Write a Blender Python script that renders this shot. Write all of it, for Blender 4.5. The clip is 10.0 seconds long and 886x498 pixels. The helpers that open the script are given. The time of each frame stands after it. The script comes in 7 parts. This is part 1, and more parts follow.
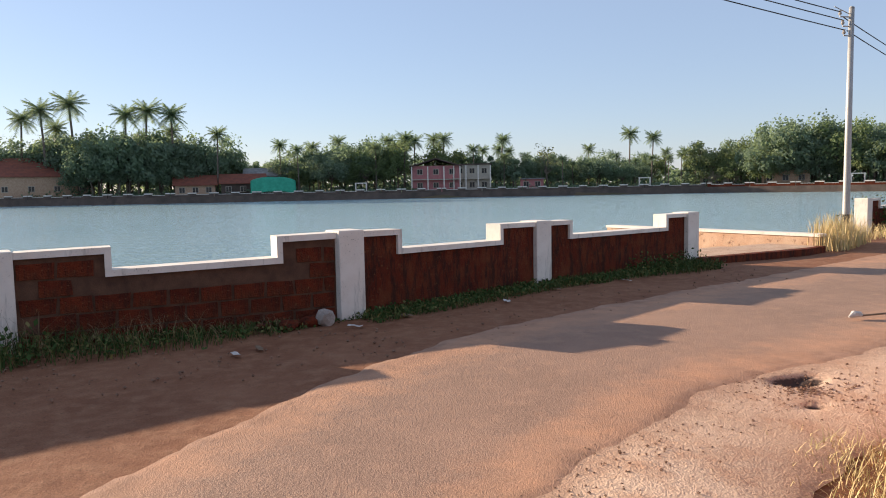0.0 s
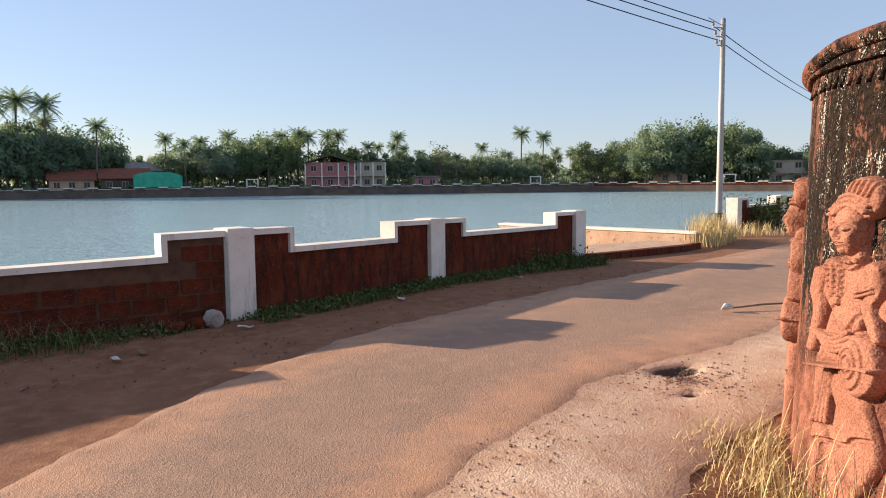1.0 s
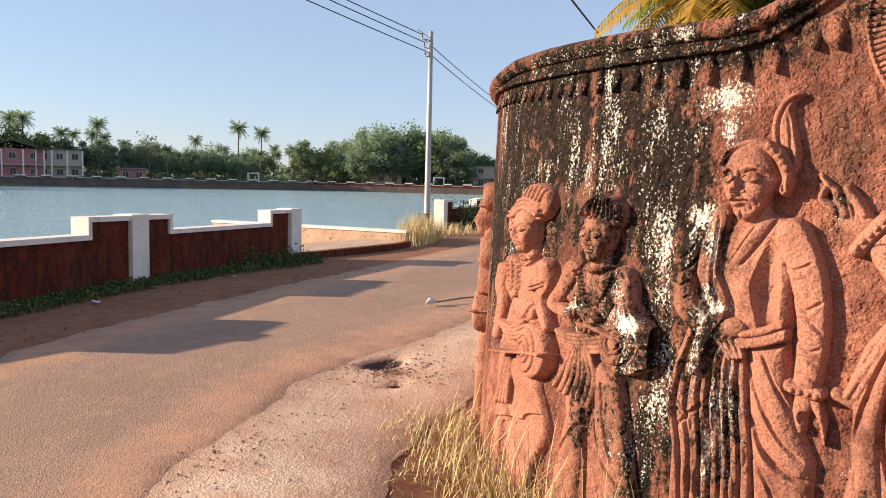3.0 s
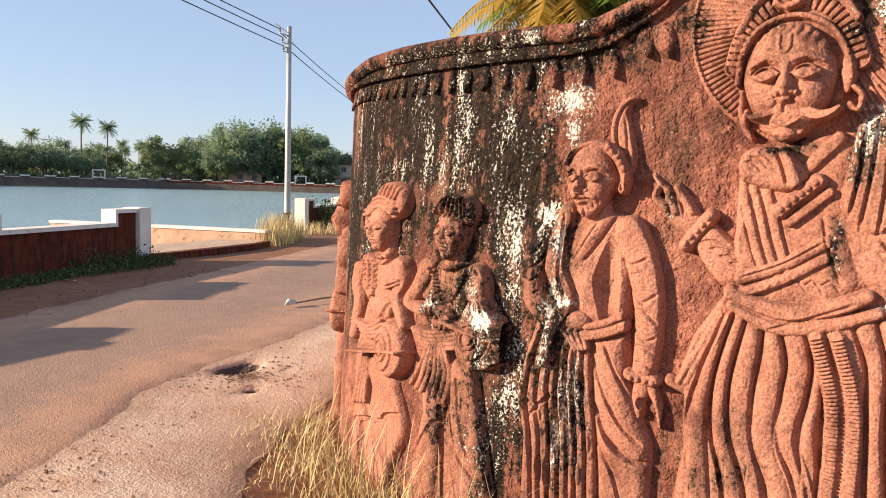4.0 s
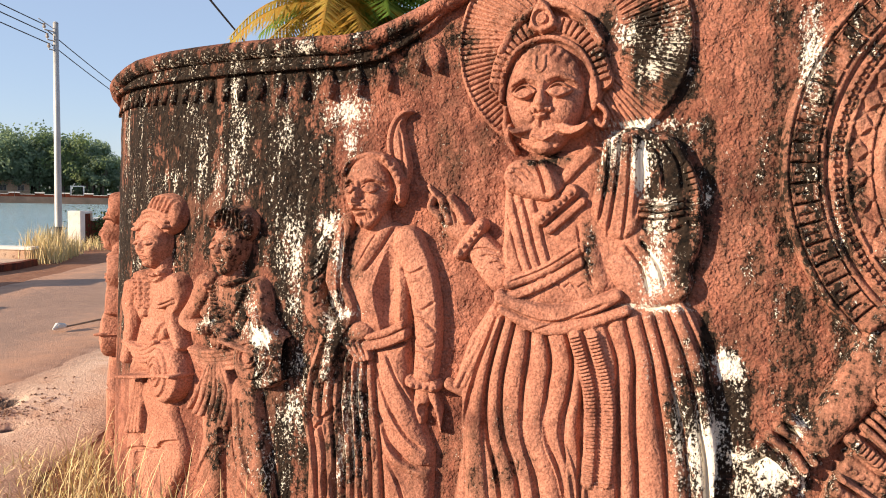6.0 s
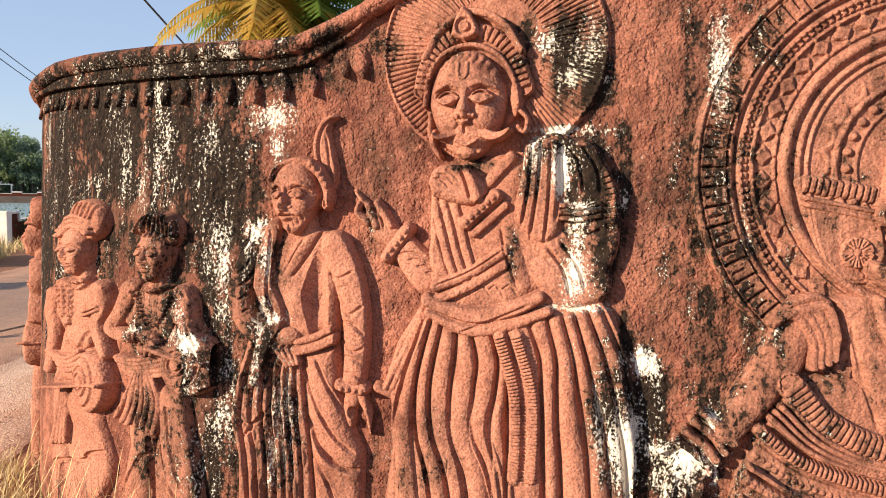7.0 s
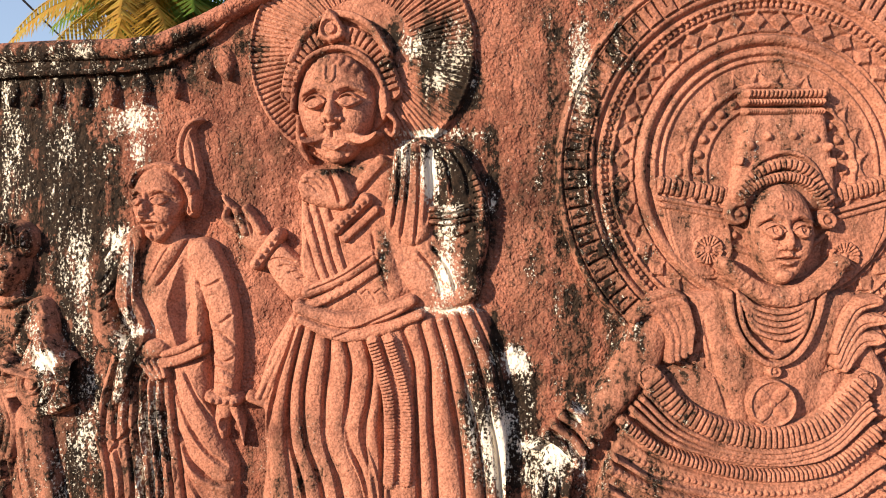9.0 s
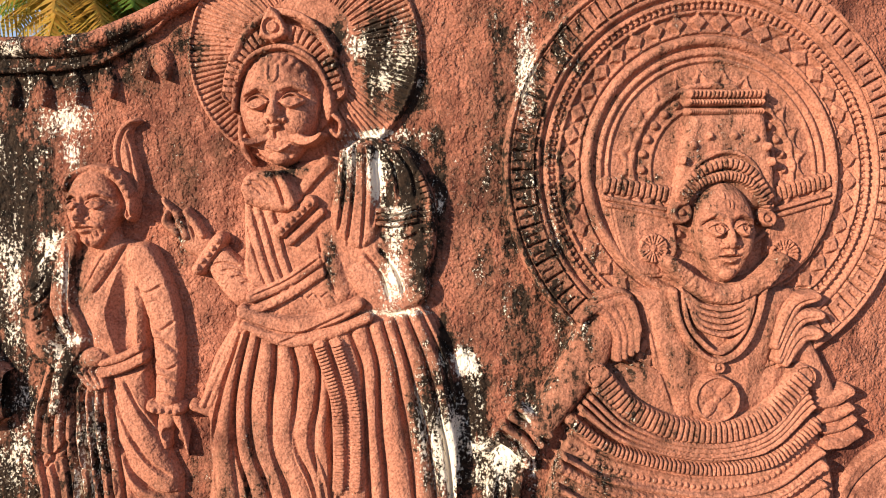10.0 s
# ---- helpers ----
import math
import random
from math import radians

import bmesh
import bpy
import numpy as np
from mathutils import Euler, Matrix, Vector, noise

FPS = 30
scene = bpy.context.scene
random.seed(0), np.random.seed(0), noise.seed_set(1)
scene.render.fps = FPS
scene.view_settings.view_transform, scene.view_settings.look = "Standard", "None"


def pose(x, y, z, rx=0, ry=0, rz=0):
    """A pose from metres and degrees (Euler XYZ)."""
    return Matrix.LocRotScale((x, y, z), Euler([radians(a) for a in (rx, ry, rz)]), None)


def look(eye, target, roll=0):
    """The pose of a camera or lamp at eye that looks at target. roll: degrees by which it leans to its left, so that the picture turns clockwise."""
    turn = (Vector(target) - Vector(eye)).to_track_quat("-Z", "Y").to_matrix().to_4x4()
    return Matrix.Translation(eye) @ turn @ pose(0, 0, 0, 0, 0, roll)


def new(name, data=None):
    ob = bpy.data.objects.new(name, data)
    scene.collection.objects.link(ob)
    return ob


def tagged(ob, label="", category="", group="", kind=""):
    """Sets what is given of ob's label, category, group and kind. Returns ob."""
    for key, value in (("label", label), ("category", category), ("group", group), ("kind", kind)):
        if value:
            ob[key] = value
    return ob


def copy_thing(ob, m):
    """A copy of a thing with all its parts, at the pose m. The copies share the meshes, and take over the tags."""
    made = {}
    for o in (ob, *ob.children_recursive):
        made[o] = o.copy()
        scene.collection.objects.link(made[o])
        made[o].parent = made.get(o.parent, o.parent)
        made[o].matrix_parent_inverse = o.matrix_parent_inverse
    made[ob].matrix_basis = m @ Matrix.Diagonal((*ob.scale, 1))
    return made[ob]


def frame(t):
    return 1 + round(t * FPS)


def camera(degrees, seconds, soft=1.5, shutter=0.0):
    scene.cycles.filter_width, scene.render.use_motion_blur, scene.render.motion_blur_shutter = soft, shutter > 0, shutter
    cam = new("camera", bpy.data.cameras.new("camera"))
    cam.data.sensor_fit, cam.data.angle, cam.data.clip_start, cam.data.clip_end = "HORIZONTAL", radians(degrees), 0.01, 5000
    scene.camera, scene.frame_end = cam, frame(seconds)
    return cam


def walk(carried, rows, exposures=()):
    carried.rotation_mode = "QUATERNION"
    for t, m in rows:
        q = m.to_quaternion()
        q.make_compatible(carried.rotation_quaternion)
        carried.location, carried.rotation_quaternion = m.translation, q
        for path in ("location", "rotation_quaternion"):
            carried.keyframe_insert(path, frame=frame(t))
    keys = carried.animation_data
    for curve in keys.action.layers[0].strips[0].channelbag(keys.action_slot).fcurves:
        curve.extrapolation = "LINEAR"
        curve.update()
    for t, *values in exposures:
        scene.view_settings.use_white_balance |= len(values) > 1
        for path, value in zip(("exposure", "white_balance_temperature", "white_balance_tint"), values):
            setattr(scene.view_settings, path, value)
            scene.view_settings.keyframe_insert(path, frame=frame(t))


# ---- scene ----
cam = camera(62.1, 10.0, soft=1.0)
EXPOSURE = [(0.0, 1.0), (2.5, 1.07), (4.5, 1.15), (10.0, 1.1)]
PATH = [
    (0, (0.322, -0.184, 1.762), (0.38, 1.808, 1.589), -1.1),
    (0.5, (0.336, -0.179, 1.769), (0.526, 1.804, 1.591), -0.7),
    (1, (0.34, -0.171, 1.766), (0.68, 1.791, 1.582), -0.6),
    (1.5, (0.347, -0.176, 1.77), (0.855, 1.75, 1.583), -0.3),
    (2, (0.367, -0.185, 1.766), (1.053, 1.683, 1.575), 0.3),
    (2.5, (0.391, -0.197, 1.766), (1.258, 1.596, 1.578), 0.9),
    (4, (0.476, -0.207, 1.761), (1.811, 1.271, 1.585), 1.7),
    (4.5, (0.508, -0.221, 1.765), (1.954, 1.15, 1.593), 1.5),
    (5, (0.542, -0.232, 1.761), (2.081, 1.036, 1.603), 1.4),
    (5.5, (0.563, -0.239, 1.762), (2.184, 0.924, 1.619), 1.4),
    (7, (0.57, -0.37, 1.823), (2.327, 0.575, 1.674), 0.8),
    (7.5, (0.569, -0.404, 1.837), (2.352, 0.488, 1.681), 0.6),
    (8, (0.586, -0.45, 1.854), (2.393, 0.39, 1.691), 0.2),
    (8.5, (0.612, -0.482, 1.857), (2.449, 0.292, 1.697), 0.2),
    (9, (0.646, -0.511, 1.87), (2.508, 0.201, 1.707), 0.1),
    (9.5, (0.675, -0.534, 1.88), (2.558, 0.118, 1.713), -0.2),
    (10, (0.686, -0.528, 1.892), (2.588, 0.066, 1.719), -0.3),
]
walk(cam, [(t, look(eye, target, roll)) for t, eye, target, roll in PATH], EXPOSURE)

# ---- light ----
SUN_DIR = Vector((-3.05, 1.85, 1.02)).normalized()
SUN_EL = math.asin(SUN_DIR.z)
SUN_AZ = math.atan2(SUN_DIR.x, SUN_DIR.y)
world = bpy.data.worlds.new("World")
scene.world = world
world.use_nodes = True
wn = world.node_tree.nodes
sky = wn.new("ShaderNodeTexSky")
sky.sky_type = 'NISHITA'
sky.sun_disc = False
sky.sun_elevation = SUN_EL
sky.sun_rotation = SUN_AZ
sky.altitude = 0
sky.air_density = 1.0
sky.dust_density = 0.2
sky.ozone_density = 3.0
wn["Background"].inputs["Strength"].default_value = 0.09
tint = wn.new("ShaderNodeMix")
tint.data_type, tint.blend_type = 'RGBA', 'MULTIPLY'
tint.inputs[0].default_value = 1.0
tint.inputs[7].default_value = (1.06, 0.97, 1.02, 1)
world.node_tree.links.new(sky.outputs[0], tint.inputs[6])
# a hazy morning: the clear sky is veiled by an even pale haze
veil = wn.new("ShaderNodeMix")
veil.data_type = 'RGBA'
veil.inputs[0].default_value = 0.54
veil.inputs[7].default_value = (2.75, 3.3, 4.3, 1)
world.node_tree.links.new(tint.outputs[2], veil.inputs[6])
world.node_tree.links.new(veil.outputs[2], wn["Background"].inputs["Color"])
sun = new("sun", bpy.data.lights.new("sun", 'SUN'))
sun.data.energy = 5.0
sun.data.angle = radians(0.6)
sun.data.color = (1.0, 0.82, 0.62)
sun.matrix_world = look((0, 0, 30), Vector((0, 0, 30)) - SUN_DIR)


# ---- material kit ----
def mat(name, rough=0.8, metal=0.0, spec=0.4):
    m = bpy.data.materials.new(name)
    m.use_nodes = True
    b = m.node_tree.nodes["Principled BSDF"]
    b.inputs["Roughness"].default_value = rough
    b.inputs["Metallic"].default_value = metal
    b.inputs["Specular IOR Level"].default_value = spec
    return m


class Net:
    """Short names for building a node tree."""

    def __init__(self, m):
        self.t = m.node_tree
        self.b = m.node_tree.nodes["Principled BSDF"]

    def link(self, a, b):
        self.t.links.new(a, b)

    def coord(self, kind="Object", scale=(1, 1, 1), rot=(0, 0, 0)):
        n = self.t.nodes.new("ShaderNodeTexCoord")
        p = self.t.nodes.new("ShaderNodeMapping")
        p.inputs["Scale"].default_value = scale
        p.inputs["Rotation"].default_value = rot
        self.link(n.outputs[kind], p.inputs["Vector"])
        return p.outputs[0]

    def noise(self, co, scale, detail=4.0, rough=0.55, distort=0.0):
        n = self.t.nodes.new("ShaderNodeTexNoise")
        n.inputs["Scale"].default_value = scale
        n.inputs["Detail"].default_value = detail
        n.inputs["Roughness"].default_value = rough
        n.inputs["Distortion"].default_value = distort
        self.link(co, n.inputs["Vector"])
        return n.outputs["Fac"]

    def voronoi(self, co, scale, feature='F1', out="Distance"):
        n = self.t.nodes.new("ShaderNodeTexVoronoi")
        n.feature = feature
        n.inputs["Scale"].default_value = scale
        self.link(co, n.inputs["Vector"])
        return n.outputs[out]

    def ramp(self, fac, stops):
        n = self.t.nodes.new("ShaderNodeValToRGB")
        e = n.color_ramp.elements
        while len(e) < len(stops):
            e.new(0.5)
        for k, (p, c) in enumerate(stops):
            e[k].position = p
            e[k].color = (*c, 1) if len(c) == 3 else c
        self.link(fac, n.inputs["Fac"])
        return n.outputs["Color"]

    def step(self, fac, a, b):
        n = self.t.nodes.new("ShaderNodeMapRange")
        n.inputs["From Min"].default_value = a
        n.inputs["From Max"].default_value = b
        self.link(fac, n.inputs["Value"])
        return n.outputs[0]

    def mix(self, fac, a, b, mode='MIX'):
        n = self.t.nodes.new("ShaderNodeMix")
        n.data_type = 'RGBA'
        n.blend_type = mode
        for s, v in (("Factor", fac), ("A", a), ("B", b)):
            i = [q for q in n.inputs if q.name == s and q.enabled][0]
            if isinstance(v, (int, float)):
                i.default_value = v
            elif isinstance(v, tuple):
                i.default_value = (*v, 1)
            else:
                self.link(v, i)
        return [q for q in n.outputs if q.enabled][0]

    def math(self, op, a, b=0.0):
        n = self.t.nodes.new("ShaderNodeMath")
        n.operation = op
        for k, v in enumerate((a, b)):
            if isinstance(v, (int, float)):
                n.inputs[k].default_value = v
            else:
                self.link(v, n.inputs[k])
        return n.outputs[0]

    def attr(self, name):
        n = self.t.nodes.new("ShaderNodeAttribute")
        n.attribute_name = name
        return n.outputs["Fac"]

    def rand(self):
        return self.t.nodes.new("ShaderNodeObjectInfo").outputs["Random"]

    def island(self):
        return self.t.nodes.new("ShaderNodeNewGeometry").outputs["Random Per Island"]

    def color(self, c):
        if isinstance(c, tuple):
            self.b.inputs["Base Color"].default_value = (*c, 1)
        else:
            self.link(c, self.b.inputs["Base Color"])

    def rough(self, r):
        self.link(r, self.b.inputs["Roughness"])

    def bump(self, height, strength=0.5, dist=0.01):
        n = self.t.nodes.new("ShaderNodeBump")
        n.inputs["Strength"].default_value = strength
        n.inputs["Distance"].default_value = dist
        self.link(height, n.inputs["Height"])
        old = self.b.inputs["Normal"].links
        if old:
            self.link(old[0].from_socket, n.inputs["Normal"])
        self.link(n.outputs[0], self.b.inputs["Normal"])


def mottled(name, c1, c2, scale=6.0, rough=0.8, fine=60.0, bump=0.4, dist=0.006, c3=None, spec=0.4, metal=0.0):
    """Two colours in patches, with fine grain in colour and relief."""
    m = mat(name, rough, metal, spec)
    n = Net(m)
    co = n.coord()
    big = n.noise(co, scale, 5, 0.6)
    sm = n.noise(co, fine, 3, 0.6)
    c = n.mix(n.step(big, 0.35, 0.65), c1, c2)
    if c3:
        c = n.mix(n.step(n.noise(co, scale * 2.7, 4, 0.7), 0.58, 0.7), c, c3)
    c = n.mix(n.step(sm, 0.2, 0.8), n.mix(0.35, c, (0.0, 0.0, 0.0)), c)
    n.color(c)
    n.bump(sm, bump, dist)
    return m


def asphalt_material():
    m = mat("asphalt", 0.85, 0, 0.3)
    n = Net(m)
    co = n.coord()
    big = n.noise(co, 0.6, 5, 0.6)
    mid = n.noise(co, 4.0, 4, 0.6)
    gr = n.voronoi(co, 95.0)
    c = n.mix(n.step(big, 0.35, 0.7), (0.38, 0.222, 0.148), (0.52, 0.305, 0.205))
    c = n.mix(n.step(mid, 0.5, 0.72), c, (0.58, 0.33, 0.21))
    c = n.mix(n.step(gr, 0.0, 0.55), n.mix(0.45, c, (0.74, 0.52, 0.38)), n.mix(0.5, c, (0.12, 0.075, 0.055)))
    dust = n.math('ADD', n.math('MULTIPLY', n.noise(co, 2.6, 6, 0.7), 0.8), n.math('MULTIPLY', n.attr("worn"), 0.55))
    c = n.mix(n.step(dust, 0.52, 0.88), c, n.mix(n.step(gr, 0.1, 0.5), (0.66, 0.36, 0.215), (0.50, 0.265, 0.155)))
    c = n.mix(n.step(n.math('ADD', n.attr("hole"), n.math('MULTIPLY', n.noise(co, 30, 4, 0.7), 0.6)), 0.6, 0.9), c, (0.075, 0.05, 0.04))
    edge = n.math('ADD', n.attr("worn"), n.math('MULTIPLY', n.math('SUBTRACT', n.noise(co, 1.8, 6, 0.7), 0.5), 1.3))
    c = n.mix(n.step(edge, 0.62, 0.98), c, n.mix(n.step(mid, 0.4, 0.7), (0.33, 0.18, 0.112), (0.45, 0.26, 0.17)))
    n.color(c)
    n.bump(gr, 0.4, 0.008)
    n.bump(n.noise(co, 110.0, 1, 0.5), 0.7, 0.007)
    n.bump(n.noise(co, 30, 3), 0.4, 0.02)
    return m


def soil_material():
    m = mat("red_soil", 0.95, 0, 0.2)
    n = Net(m)
    co = n.coord()
    big = n.noise(co, 0.9, 5, 0.6)
    mid = n.noise(co, 5.0, 5, 0.65)
    fine = n.noise(co, 70.0, 4, 0.7)
    c = n.mix(n.step(big, 0.35, 0.65), (0.25, 0.102, 0.052), (0.34, 0.155, 0.084))
    c = n.mix(n.step(mid, 0.45, 0.75), c, (0.41, 0.208, 0.118))
    c = n.mix(n.step(fine, 0.3, 0.7), n.mix(0.5, c, (0.07, 0.03, 0.018)), c)
    c = n.mix(n.step(n.noise(co, 24.0, 4, 0.7), 0.60, 0.72), c, (0.15, 0.07, 0.04))
    n.color(c)
    n.bump(mid, 0.5, 0.04)
    n.bump(fine, 0.6, 0.012)
    return m


def apron_material():
    """Worn gritty concrete and dust beside the road."""
    m = mat("gritty_apron", 0.92, 0, 0.25)
    n = Net(m)
    co = n.coord()
    big = n.noise(co, 0.8, 5, 0.6)
    gr = n.voronoi(co, 55.0)
    pits = n.noise(co, 38.0, 3, 0.6)
    c = n.mix(n.step(big, 0.38, 0.62), (0.72, 0.48, 0.325), (0.83, 0.58, 0.41))
    c = n.mix(n.step(n.noise(co, 3.0, 5, 0.7), 0.52, 0.7), c, (0.62, 0.36, 0.23))
    c = n.mix(n.step(gr, 0.1, 0.5), c, n.mix(0.25, c, (0.24, 0.15, 0.1)))
    c = n.mix(n.step(pits, 0.62, 0.76), c, (0.4, 0.25, 0.17))
    c = n.mix(n.step(n.noise(co, 1.7, 6, 0.7), 0.5, 0.66), c, (0.56, 0.33, 0.21))
    rim = n.math('ADD', n.attr("worn"), n.math('MULTIPLY', n.noise(co, 3.5, 6, 0.75), 0.7))
    c = n.mix(n.step(rim, 0.92, 1.3), c, n.mix(n.step(gr, 0.1, 0.5), (0.60, 0.365, 0.24), (0.40, 0.24, 0.16)))
    c = n.mix(n.step(n.math('ADD', n.attr("hole"), n.math('MULTIPLY', n.noise(co, 30, 4, 0.7), 0.6)), 0.6, 0.9), c, (0.075, 0.05, 0.04))
    n.color(c)
    n.bump(n.noise(co, 70.0, 2, 0.55), 0.8, 0.012)
    n.bump(n.noise(co, 22.0, 2, 0.5), 0.6, 0.014)
    return m


def water_material():
    m = mat("pond_water", 0.12, 0, 0.5)
    n = Net(m)
    co = n.coord(scale=(1, 1, 1))
    big = n.noise(co, 0.03, 3, 0.5)
    # pale base: the bright sky's reflection is put into the murky water's colour
    n.color(n.mix(n.step(big, 0.3, 0.7), (0.35, 0.51, 0.53), (0.42, 0.57, 0.58)))
    n.b.inputs["IOR"].default_value = 1.33
    w1 = n.noise(n.coord(scale=(1.0, 2.2, 1), rot=(0, 0, 0.4)), 0.75, 3, 0.6)
    w2 = n.noise(n.coord(scale=(1.0, 1.8, 1), rot=(0, 0, -0.3)), 2.6, 3, 0.6)
    n.bump(w1, 0.7, 0.2)
    n.bump(w2, 0.9, 0.14)
    return m


def whitewash_material():
    m = mat("whitewash", 0.75, 0, 0.3)
    n = Net(m)
    co = n.coord()
    big = n.noise(co, 2.2, 5, 0.6)
    drip = n.noise(n.coord(scale=(9, 9, 1.2)), 1.0, 5, 0.65)
    spots = n.noise(co, 45.0, 4, 0.7)
    c = n.mix(n.step(big, 0.4, 0.7), (0.82, 0.74, 0.65), (0.70, 0.61, 0.52))
    c = n.mix(n.step(drip, 0.58, 0.75), c, (0.42, 0.37, 0.31))
    c = n.mix(n.math('MULTIPLY', n.step(spots, 0.6, 0.68), n.step(big, 0.45, 0.6)), c, (0.13, 0.11, 0.09))
    n.color(c)
    n.bump(spots, 0.3, 0.004)
    return m


def laterite_material(name, wet):
    m = mat(name, 0.95, 0, 0.2)
    n = Net(m)
    co = n.coord()
    big = n.noise(co, 3.0, 5, 0.65)
    run = n.noise(n.coord(scale=(7, 7, 1.6)), 1.6, 5, 0.7)
    pit = n.voronoi(co, 60.0)
    c = n.mix(n.rand(), (0.12, 0.02, 0.009), (0.19, 0.034, 0.013))
    c = n.mix(n.step(big, 0.42, 0.68), c, (0.19, 0.05, 0.02))
    c = n.mix(n.math('MULTIPLY', n.step(run, 0.44, 0.6), wet + 0.2), c, (0.03, 0.016, 0.012))
    c = n.mix(n.step(n.noise(co, 24.0, 4, 0.7), 0.6, 0.72), c, (0.24, 0.10, 0.045))
    n.color(c)
    n.bump(pit, 0.8, 0.02)
    n.bump(n.noise(co, 25, 4, 0.7), 0.7, 0.02)
    return m


M_ASPHALT = asphalt_material()
M_SOIL = soil_material()
M_APRON = apron_material()
M_WATER = water_material()
M_WHITE = whitewash_material()
M_LATERITE = laterite_material("laterite", 0.55)
M_BLOCK = laterite_material("laterite_block", 0.35)
M_MORTAR = mottled("mortar", (0.17, 0.085, 0.05), (0.10, 0.05, 0.03), 5, 0.95, 70, 0.6)
M_STONE = mottled("bank_stone", (0.16, 0.12, 0.10), (0.26, 0.19, 0.15), 0.6, 0.95, 9, 0.6, 0.05)
M_LAND = mottled("far_land", (0.11, 0.10, 0.05), (0.2, 0.13, 0.075), 0.08, 0.95, 2, 0.4, 0.1)


# ---- mesh kit ----
def mesh_object(name, bm, material, parent=None, label="", smooth=False):
    me = bpy.data.meshes.new(name)
    bm.to_mesh(me)
    bm.free()
    if smooth:
        me.polygons.foreach_set("use_smooth", [True] * len(me.polygons))
    if material:
        me.materials.append(material)
    ob = new(name, me)
    if parent:
        ob.parent = parent
    if label:
        ob["label"] = label
    return ob


def part(name, bm, material, parent, label="", smooth=False):
    return mesh_object(name, bm, material, parent, label, smooth)


def raw_mesh(name, verts, faces, material, parent=None, smooth=False, label=""):
    me = bpy.data.meshes.new(name)
    me.from_pydata([tuple(v) for v in verts], [], [tuple(f) for f in faces])
    if smooth:
        me.polygons.foreach_set("use_smooth", [True] * len(me.polygons))
    me.materials.append(material)
    ob = new(name, me)
    if parent:
        ob.parent = parent
    if label:
        ob["label"] = label
    return ob


def empty(name, at=(0, 0, 0), rz=0.0):
    e = new(name)
    e.matrix_basis = pose(*at, 0, 0, rz)
    return e


def box(bm, x0, x1, y0, y1, z0, z1, bevel=0.0, m=None):
    vs = [bm.verts.new((x, y, z)) for z in (z0, z1) for x, y in ((x0, y0), (x1, y0), (x1, y1), (x0, y1))]
    fs = [bm.faces.new([vs[i] for i in f]) for f in ((3, 2, 1, 0), (4, 5, 6, 7), (0, 1, 5, 4), (1, 2, 6, 5), (2, 3, 7, 6), (3, 0, 4, 7))]
    if bevel:
        es = list({e for f in fs for e in f.edges})
        got = bmesh.ops.bevel(bm, geom=es, offset=bevel, segments=2, affect='EDGES', profile=0.5)
        vs = list({v for f in got["faces"] for v in f.verts} | {v for v in vs if v.is_valid})
    if m is not None:
        bmesh.ops.transform(bm, matrix=m, verts=[v for v in vs if v.is_valid])
    return bm


def tube(bm, pts, radii, sides=8, cap=True):
    """A round tube through points, with a radius at each."""
    pts = [Vector(p) for p in pts]
    rings = []
    for i, p in enumerate(pts):
        d = (pts[min(i + 1, len(pts) - 1)] - pts[max(i - 1, 0)]).normalized()
        q = d.to_track_quat('Z', 'Y')
        r = radii[i] if not isinstance(radii, (int, float)) else radii
        rings.append([bm.verts.new(p + q @ Vector((r * math.cos(a), r * math.sin(a), 0))) for a in [2 * math.pi * k / sides for k in range(sides)]])
    for a, b in zip(rings, rings[1:]):
        for k in range(sides):
            bm.faces.new((a[k], a[(k + 1) % sides], b[(k + 1) % sides], b[k]))
    if cap:
        bm.faces.new(rings[0][::-1])
        bm.faces.new(rings[-1])
    return bm


def spline(ctrl, n=12):
    """A smooth curve through plan points."""
    c = [Vector(p) for p in ctrl]
    p = [2 * c[0] - c[1], *c, 2 * c[-1] - c[-2]]
    out = []
    for i in range(1, len(p) - 2):
        a, b, d, e = p[i - 1:i + 3]
        for k in range(n):
            t = k / n
            out.append(0.5 * (2 * b + (d - a) * t + (2 * a - 5 * b + 4 * d - e) * t * t + (3 * b - a - 3 * d + e) * t ** 3))
    out.append(c[-1])
    return out


# ---- ground, road, pond ----
PARAPET = [(-15.5, -6.0), (-12.9, -2.0), (-10.3, 1.6), (-7.6, 5.2), (-4.38, 7.98), (-0.65, 9.75), (2.42, 12.6), (6.0, 15.13)]
FARWALL = [(14.4, 22.6), (18.0, 25.4), (22.0, 28.0), (27.0, 31.0), (34.0, 35.0)]
WATER_Z = -0.9
SHORE = [(-230, 60), (-150, 128), (-88, 153), (-55, 149), (-28, 153), (5, 156), (32, 153), (60, 152), (76, 140), (90, 128), (112, 104), (140, 80), (165, 64)]
BANK_LINE = [Vector(p) for p in PARAPET + [(9.2, 17.6), (11.8, 20.2)] + FARWALL + [(60, 48), (110, 60), (150, 62)]]


def inside(px, py, poly):
    hit = np.zeros(px.shape, bool)
    for (x0, y0), (x1, y1) in zip(poly, poly[1:] + poly[:1]):
        cross = (y0 > py) != (y1 > py)
        with np.errstate(divide='ignore', invalid='ignore'):
            hit ^= cross & (px < (x1 - x0) * (py - y0) / (y1 - y0 + 1e-12) + x0)
    return hit


